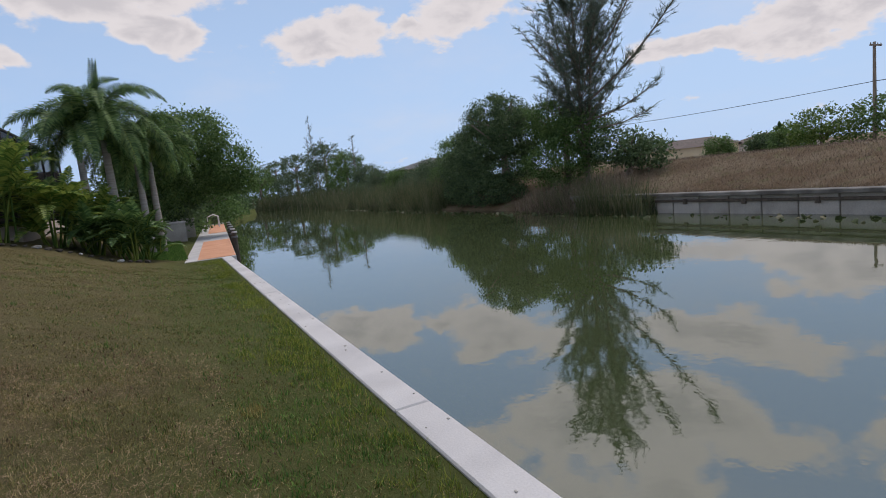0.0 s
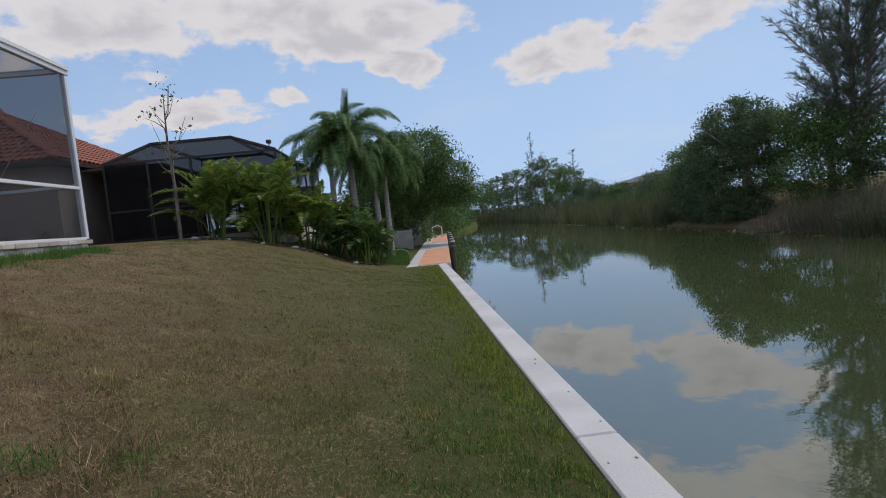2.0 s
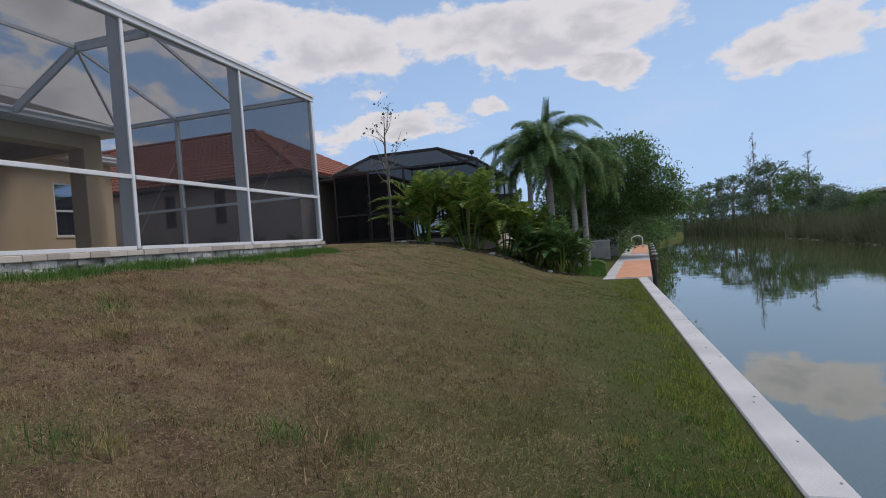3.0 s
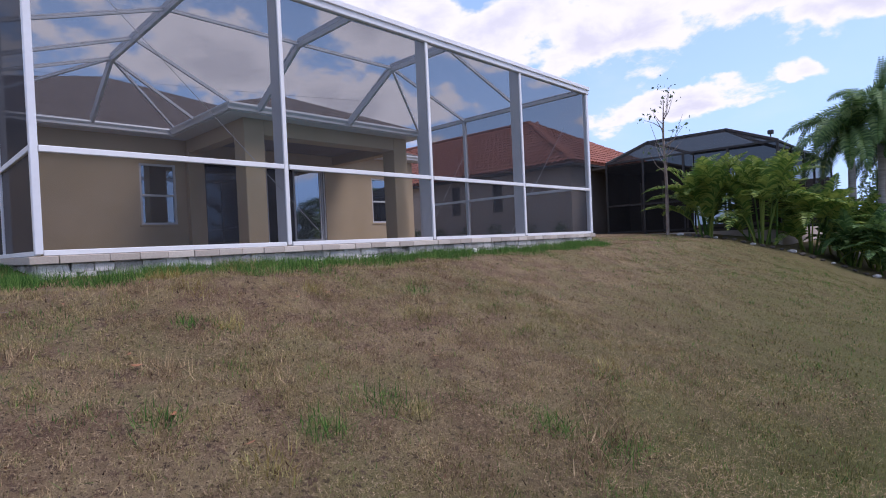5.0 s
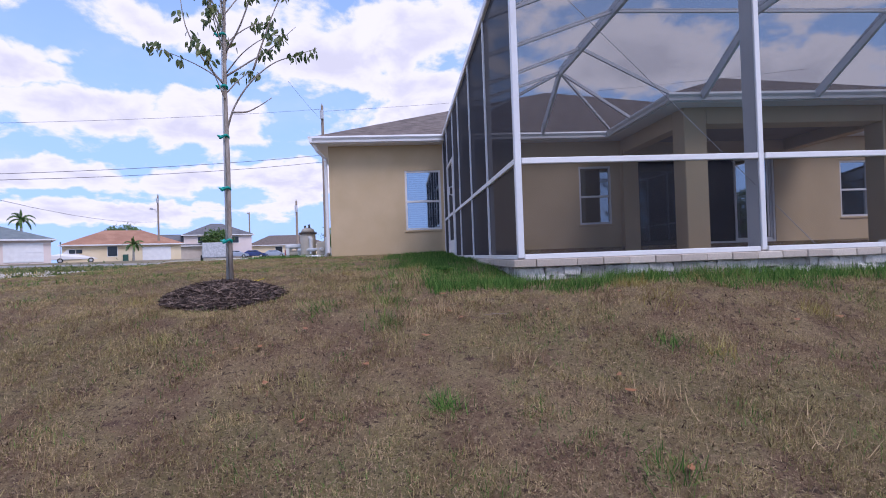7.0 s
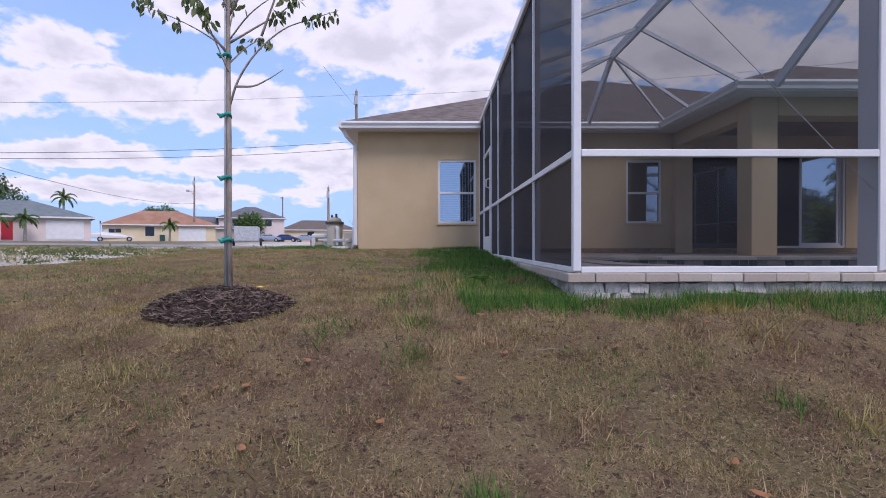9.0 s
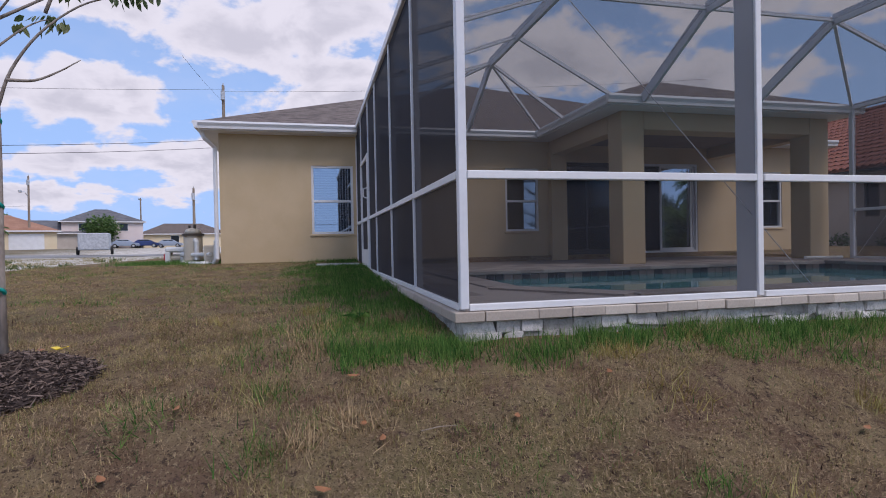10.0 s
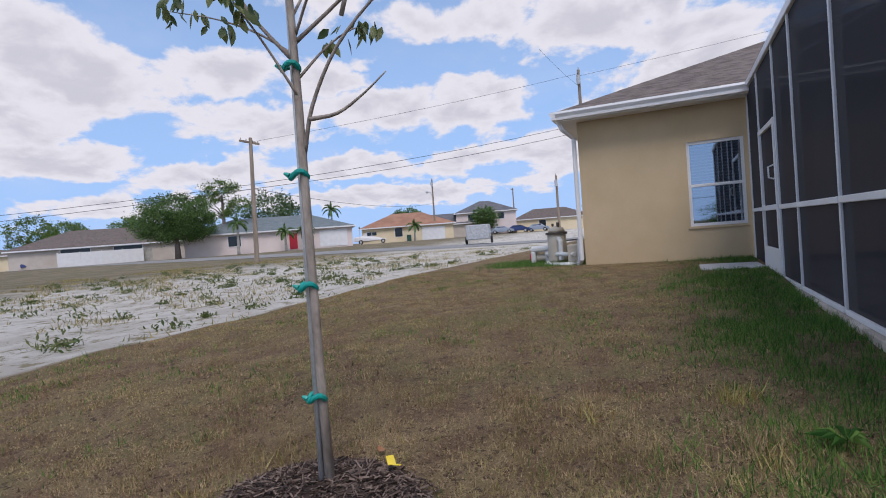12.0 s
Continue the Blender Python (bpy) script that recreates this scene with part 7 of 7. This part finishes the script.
part("tail", beam(bmesh.new(), (0.05, 0, 0.004), (0.11, 0.03, 0.02), 0.012, 0.003), M["yellow"], tag)

mul = thing("mulch_mound", "heap of shredded brown mulch round the young tree", "mulch", (0.25, -2.62, -0.2), kind="stuff")
mv = bmesh.new()
rings = []
for i, r in enumerate((0.0, 0.14, 0.26, 0.37, 0.46)):
    rings.append([mv.verts.new((r * 1.0 * math.cos(a), r * 1.05 * math.sin(a), (0.13 * (1 - (r / 0.5) ** 2) - 0.05) - 0.26 * max(0, r * math.cos(a)) * 0.6 + 0.02 * math.sin(5 * a + i))) for a in np.linspace(0, 2 * math.pi, 25)[:-1]])
for r0, r1 in zip(rings, rings[1:]):
    for k in range(24):
        mv.faces.new((r0[k], r1[k], r1[(k + 1) % 24], r0[(k + 1) % 24]))
part("heap", mv, M["mulch"], mul)
n = 6500
rr = 0.48 * np.sqrt(rng.uniform(0, 1, n))
aa = rng.uniform(0, 2 * np.pi, n)
mx, my = rr * np.cos(aa), rr * 1.05 * np.sin(aa)
mz = 0.13 * (1 - (rr / 0.5) ** 2) - 0.05 - 0.156 * np.clip(mx, 0, None) + rng.uniform(0.0, 0.035, n)
d = np.column_stack([rng.normal(size=n), rng.normal(size=n), rng.normal(0, 0.3, n)])
d /= np.linalg.norm(d, axis=1)[:, None]
s = np.cross(d, rng.normal(size=(n, 3)))
s /= np.linalg.norm(s, axis=1)[:, None]
L, w = rng.uniform(0.010, 0.04, (n, 1)), rng.uniform(0.0015, 0.004, (n, 1))
c = np.column_stack([mx, my, mz])
npmesh("chips", np.stack([c - d * L - s * w, c - d * L + s * w, c + d * L + s * w, c + d * L - s * w], 1).reshape(-1, 3), np.arange(4 * n).reshape(-1, 4), M["mulch"], mul, kind="stuff")

# bare tree by the neighbour's bed
bt = thing("bare_tree", "thin nearly leafless tree beside the dark enclosure", "tree", (-0.55, 15.0, -0.12))
random.seed(17)
bmh = bmesh.new()
tube(bmh, [(0, 0, -0.1), (0.02, 0, 1.4), (-0.03, 0.02, 2.8), (0.02, 0, 3.9)], [0.05, 0.042, 0.03, 0.01], 8)
tips = []
for k in range(17):
    h0 = random.uniform(1.5, 3.4)
    a = 2.399 * k
    r = random.uniform(0.35, 0.85) * (1.1 - 0.15 * h0)
    q = (r * math.cos(a), r * math.sin(a), h0 + random.uniform(0.3, 0.9))
    tube(bmh, [(0, 0, h0), (q[0] * 0.5, q[1] * 0.5, h0 + 0.2), q], [0.016, 0.010, 0.004], 5)
    tips.append(q)
tips += [(0.02, 0, 3.9), (0.1, -0.5, 4.3), (0.05, 0.3, 4.1)]
part("trunk", bmh, M["bark"], bt)
npmesh("leaves", *leaves(np.concatenate([np.array(q) + rng.normal(size=(9, 3)) * 0.10 for q in tips[-13:]]), 0.10, 0.4), M["leaf_dark"], bt)

# ---- grass ----
def keep_off(x, y):
    slab_ = (x > -8.8) & (x < 0.07) & (y > -0.06) & (y < 9.65)
    heap = np.hypot(x - 0.25, y + 2.62) < 0.41
    pad = (x > -8.0) & (x < -7.0) & (y > -0.95) & (y < 0)
    hs = (x < -8.72) & (y > -2.9)
    sandy = (y < -6.9) & (x < 3)
    return ~(slab_ | heap | pad | hs | sandy)


LATTICE = np.random.default_rng(41).uniform(-1, 1, (256, 256))


def lattice(u, v):
    i, j = np.floor(u).astype(int), np.floor(v).astype(int)
    fu, fv = u - i, v - j
    fu, fv = fu * fu * (3 - 2 * fu), fv * fv * (3 - 2 * fv)
    g = lambda a, b: LATTICE[(i + a) % 256, (j + b) % 256]
    return (g(0, 0) * (1 - fu) + g(1, 0) * fu) * (1 - fv) + (g(0, 1) * (1 - fu) + g(1, 1) * fu) * fv


def fast_noise(x, y, f):
    """Uneven patches about 1.2 / f metres across, with two finer octaves; mostly within -1 to 1."""
    x, y = np.asarray(x, float) + 40, np.asarray(y, float) + 60
    return 1.25 * (lattice(x * f * 0.85 + y * f * 0.2, y * f * 0.85 - x * f * 0.2) + 0.5 * lattice(x * f * 1.9, y * f * 1.9 + 31) + 0.25 * lattice(x * f * 4.1 + 17, y * f * 4.1))


def lawn(name, label, n, x0, x1, y0, y1, hgt, width, mat, prob, lean=0.9):
    x, y = rng.uniform(x0, x1, n), rng.uniform(y0, y1, n)
    k = keep_off(x, y) & (x < 6.58) & (rng.uniform(0, 1, n) < prob(x, y) * (0.22 + 0.95 * smooth(-0.4, 0.45, fast_noise(x, y, 7.0) + 0.7 * fast_noise(x + 2, y - 3, 18.0))))
    x, y = x[k], y[k]
    ob = blades(np.column_stack([x, y]), height(x, y) - 0.004, hgt, width, lean, name, M[mat])
    tagged(ob, label, "grass", kind="stuff")


mid_p = lambda x, y: np.clip(1.2 - 0.075 * np.abs(y + 0.5), 0.15, 1.0)
near_p = mid_p
deep_p = lambda x, y: smooth(3.3, 6.0, x + 0.15 * y + 0.6 * fast_noise(x, y, 1.4))
for (a0, a1, b0, b1), dens in (((-1.2, 5.4, -4.2, 4.2), 1.0), ((-8.7, -1.2, -7, 0), 0.42), ((-1.2, 6.6, 4.2, 15), 0.34), ((-1.2, 6.6, -7, -4.2), 0.5), ((5.4, 6.6, -4.2, 4.2), 0.8)):
    area = (a1 - a0) * (b1 - b0)
    wide, tall_ = (0.0036, 0.034) if dens == 1.0 else (0.0075, 0.022)
    lawn("lawn_grass", "short dry straw-coloured lawn grass", int(area * 12500 * dens), a0, a1, b0, b1, tall_, wide, "grass_dry", lambda x, y: (1 - 0.9 * deep_p(x, y)) * np.clip(0.76 + 0.30 * fast_noise(x, y, 1.6) - 0.5 * smooth(0.3, 0.7, fast_noise(x, y + 7, 4.5)), 0.12, 1), 2.2)
    lawn("lawn_grass", "short olive lawn grass", int(area * 11500 * dens), a0, a1, b0, b1, tall_, wide, "grass_mix", lambda x, y: (1 - 0.65 * deep_p(x, y)) * np.clip(0.60 - 0.34 * fast_noise(x, y, 1.6) - 0.45 * smooth(0.3, 0.7, fast_noise(x, y + 7, 4.5)), 0.12, 1), 1.8)
    lawn("lawn_grass", "short dark olive lawn grass nearer the canal", int(area * 7000 * dens), a0, a1, b0, b1, tall_ + 0.004, wide, "grass_deep", lambda x, y: deep_p(x, y) * np.clip(0.7 + 0.3 * fast_noise(x, y, 1.1), 0.05, 1), 1.6)
    lawn("lawn_tufts", "scattered green tufts in the dry lawn", int(area * 2600 * dens), a0, a1, b0, b1, 0.055, wide, "grass_green", lambda x, y: np.clip(smooth(0.45, 0.85, fast_noise(x + 3, y, 2.6)) * 0.6 + 0.05 + 0.12 * smooth(3.5, 6.0, x), 0, 1), 1.2)
n = 260000
x, y = rng.uniform(-1.6, 5.6, n), rng.uniform(-4.4, 4.6, n)
k = keep_off(x, y) & (rng.uniform(0, 1, n) < 0.45 + 0.5 * fast_noise(x, y, 2.0))
x, y = x[k], y[k]
a = rng.uniform(0, 2 * np.pi, len(x))
L = rng.uniform(0.008, 0.028, len(x))
z = height(x, y) + rng.uniform(0.004, 0.026, len(x))
ca, sa = np.cos(a), np.sin(a)
tilt = rng.normal(0, 0.2, len(x)) * L
v = np.stack([np.column_stack([x - ca * L - sa * 0.0011, y - sa * L + ca * 0.0011, z - tilt]), np.column_stack([x - ca * L + sa * 0.0011, y - sa * L - ca * 0.0011, z - tilt]), np.column_stack([x + ca * L, y + sa * L, z + tilt])], 1).reshape(-1, 3)
tagged(npmesh("lawn_thatch", v, np.arange(len(v)).reshape(-1, 3), M["thatch"]), "loose dry clippings lying on the lawn", "grass", kind="stuff")
n = 26000
x, y = rng.uniform(-1.6, 5.8, n), rng.uniform(-4.4, 5.2, n)
k = keep_off(x, y) & (rng.uniform(0, 1, n) < np.clip(0.25 + 0.75 * fast_noise(x, y, 3.0), 0.03, 1))
x, y = x[k], y[k]
tagged(blades(np.column_stack([x, y]), height(x, y) - 0.002, 0.028, 0.011, 2.6, "dead_litter", M["litter"]), "dark dead leaf litter scattered in the lawn", "litter", kind="stuff")
lawn("wall_grass", "lush green grass along the seawall", 50000, 4.6, 6.62, -5, 16, 0.05, 0.006, "grass_green", lambda x, y: near_p(x, y) * smooth(4.9, 6.6, x + 0.5 * fast_noise(x, y, 1.3)), 0.9)
lawn("wall_grass", "yellow-green grass fringe against the seawall cap", 50000, 5.7, 6.62, -5, 16, 0.075, 0.007, "grass_edge", lambda x, y: smooth(6.0, 6.55, x + 0.35 * fast_noise(x, y, 2.1)), 1.0)
lawn("slab_grass", "tall green grass along the pool slab", 90000, 0.0, 1.0, -0.9, 9.7, 0.11, 0.006, "grass_green", lambda x, y: np.clip(0.95 - 1.3 * x - 0.55 * fast_noise(x, y, 2.5), 0, 1) * smooth(0.95, 0.1, x), 0.8)
lawn("slab_grass", "tall green grass beside the enclosure wall", 90000, -8.7, 0.4, -1.5, -0.03, 0.075, 0.006, "grass_green", lambda x, y: smooth(-1.5, -0.25, y + 0.3 * fast_noise(x, y, 1.7)) * np.clip(0.7 + 0.4 * fast_noise(x, y, 3.1), 0.15, 1), 0.9)
lawn("corner_grass", "green grass round the pool equipment", 16000, -11.5, -8.7, -5.4, -2.9, 0.09, 0.008, "grass_green", lambda x, y: smooth(2.0, 0.3, np.hypot(x + 9.8, y + 3.8)), 0.8)
# taller clumps
TUFTS = [(1.71, 0.57, "grass_green"), (1.84, 0.81, "grass_yellow"), (2.36, 0.19, "grass_dry"), (3.26, 1.07, "grass_green"), (-0.44, -0.92, "grass_yellow"), (-0.39, -0.56, "grass_green"), (0.71, 1.61, "grass_green"), (0.53, 0.88, "grass_yellow"),
         (1.06, 0.44, "grass_dry"), (1.09, 0.87, "grass_yellow"), (-0.54, -0.95, "grass_dry"), (-1.19, -1.0, "grass_yellow"), (-0.76, -1.69, "grass_yellow"), (0.96, -1.73, "grass_green"), (2.7, 0.7, "grass_dry"), (2.3, -0.9, "grass_green"), (0.3, -3.35, "grass_yellow"), (1.2, -1.2, "grass_green"), (0.9, 2.2, "grass_green"), (4.3, 1.9, "grass_dry"), (5.7, 2.9, "grass_yellow")]
trng = np.random.default_rng(77)
for k in range(46):
    tx_, ty_ = float(trng.uniform(-0.6, 4.6)), float(trng.uniform(-3.4, 3.2))
    if keep_off(np.array([tx_]), np.array([ty_]))[0] and np.hypot(tx_ - 0.25, ty_ + 2.62) > 0.6:
        TUFTS.append((tx_, ty_, ("grass_yellow", "grass_green", "grass_dry", "grass_mix")[k % 4]))
M["grass_yellow"] = material("yellow_grass_blade", (0.26, 0.19, 0.06), (0.46, 0.40, 0.16), c3=(0.36, 0.29, 0.09), rough=0.8, scale=0.9, fine=11, fine_amount=0.3, bump=0, island=0.75, spec=0.12, translucent=0.1)
for i, (x, y, mname) in enumerate(TUFTS):
    m_ = 95 + 14 * (i % 4)
    xy = np.array([x, y]) + rng.normal(size=(m_, 2)) * (0.05 + 0.012 * (i % 5))
    tf = blades(xy, height(xy[:, 0], xy[:, 1]) - 0.005, 0.09 + 0.01 * (i % 4), 0.0055, 1.4, "grass_clump", M[mname])
    tagged(tf, "loose clump of green grass" if mname in ("grass_green", "grass_mix") else ("straw-coloured grass clump" if mname == "grass_dry" else "yellowed dry grass clump"), "grass", group="grass clumps in the lawn", kind="stuff")
# lush grass by the walkway, and loose things on the lawn
lawn("verge_grass", "bright green grass beside the walkway", 30000, 4.4, 5.75, 17.6, 28, 0.10, 0.014, "grass_green", lambda x, y: 0.9 + 0 * x, 0.8)
bl_ = thing("broadleaf_weed", "bright green broad-leaved weed in the grass", "weed", (-0.66, -0.63, -0.14))
for k in range(11):
    a = 2.399 * k
    bmh = bmesh.new()
    L_ = 0.08 + 0.04 * (k % 3)
    e_ = [Vector((math.cos(a) * L_ * u, math.sin(a) * L_ * u, 0.02 + 0.13 * u * (1.25 - u))) for u in (0.1, 0.5, 1.0)]
    sd = Vector((-math.sin(a), math.cos(a), 0)) * 0.012
    vv = [bmh.verts.new(q) for q in (e_[0] - sd * 0.3, e_[0] + sd * 0.3, e_[1] + sd, e_[2], e_[1] - sd)]
    bmh.faces.new(vv)
    bmesh.ops.solidify(bmh, geom=bmh.faces[:], thickness=0.001)
    part("leaf", bmh, M["grass_green"], bl_)
twig = thing("dry_twig", "pale dry twig lying on the grass", "twig", (1.16, -0.44, float(height(1.16, -0.44)) + 0.03), turn=100)
part("stick", tubebm([(-0.09, 0, 0), (0, 0.005, 0.004), (0.09, -0.004, 0)], [0.002, 0.003, 0.0015], 6), M["pole"], twig)
cap_ = thing("sprinkler_cap", "small white plastic cap lying by the slab", "cap", (0.16, 5.5, float(height(0.16, 5.5)) + 0.015))
part("cap", tubebm([(0, 0, 0), (0, 0, 0.05), (0, 0, 0.06)], [0.05, 0.05, 0.04], 12), M["pvc"], cap_)
hose = thing("drain_hose", "white drain hose lying on the patio", "hose", (0, 0, 0))
part("tube", tubebm([(-5.15, 9.3, 0.02), (-5.3, 8.95, 0.02), (-5.35, 8.6, 0.02), (-5.2, 8.45, 0.02)], 0.03, 8), M["pvc"], hose)
# fallen leaves
for i in range(44):
    x, y = rng.uniform(-1, 3.9), rng.uniform(-3.2, 2.2)
    if not keep_off(np.array([x]), np.array([y]))[0]:
        continue
    lf_ = thing("fallen_leaf", "curled orange-brown fallen leaf", "leaf", (x, y, float(height(x, y)) + 0.03), group="fallen leaves on the lawn", turn=float(rng.uniform(0, 360)))
    bmh = bmesh.new()
    a = [bmh.verts.new(q) for q in ((-0.035, 0, 0.008), (-0.01, 0.014, 0.0), (0.02, 0.012, 0.002), (0.04, 0, 0.01), (0.02, -0.012, 0.008), (-0.01, -0.014, 0.006))]
    bmh.faces.new(a)
    bmesh.ops.solidify(bmh, geom=bmh.faces[:], thickness=0.0015)
    part("blade", bmh, M["leaf_brown"], lf_)
# weeds on the sand
for i in range(200):
    x, y = rng.uniform(-24, 0.5), -7.6 - 17 * rng.uniform(0, 1) ** 1.2
    s_ = float(rng.uniform(0.08, 0.26))
    wd = thing("weed", "scruffy green weed growing on bare sand", "weed", (x, y, float(height(x, y))), group="weeds on the sandy lot")
    pts = np.abs(rng.normal(size=(60, 3))) * np.array([1, 1, 0.6]) * s_ * 0.6 * np.sign(rng.normal(size=(60, 3)) * np.array([1, 1, 0]) + np.array([0, 0, 1.0]))
    npmesh("foliage", *leaves(pts, 0.09, -0.6, 0.35), M["weed"], wd)
xy = np.column_stack([rng.uniform(-30, 3, 70000), -7.0 - 22 * rng.uniform(0, 1, 70000) ** 0.8])
kk = fast_noise(xy[:, 0], xy[:, 1], 0.9) > 0.2
tagged(blades(xy[kk], height(xy[kk, 0], xy[kk, 1]), 0.10, 0.02, 1.4, "sand_grass", M["grass_mix"]), "thin dry grass on the sandy lot", "grass", kind="stuff")
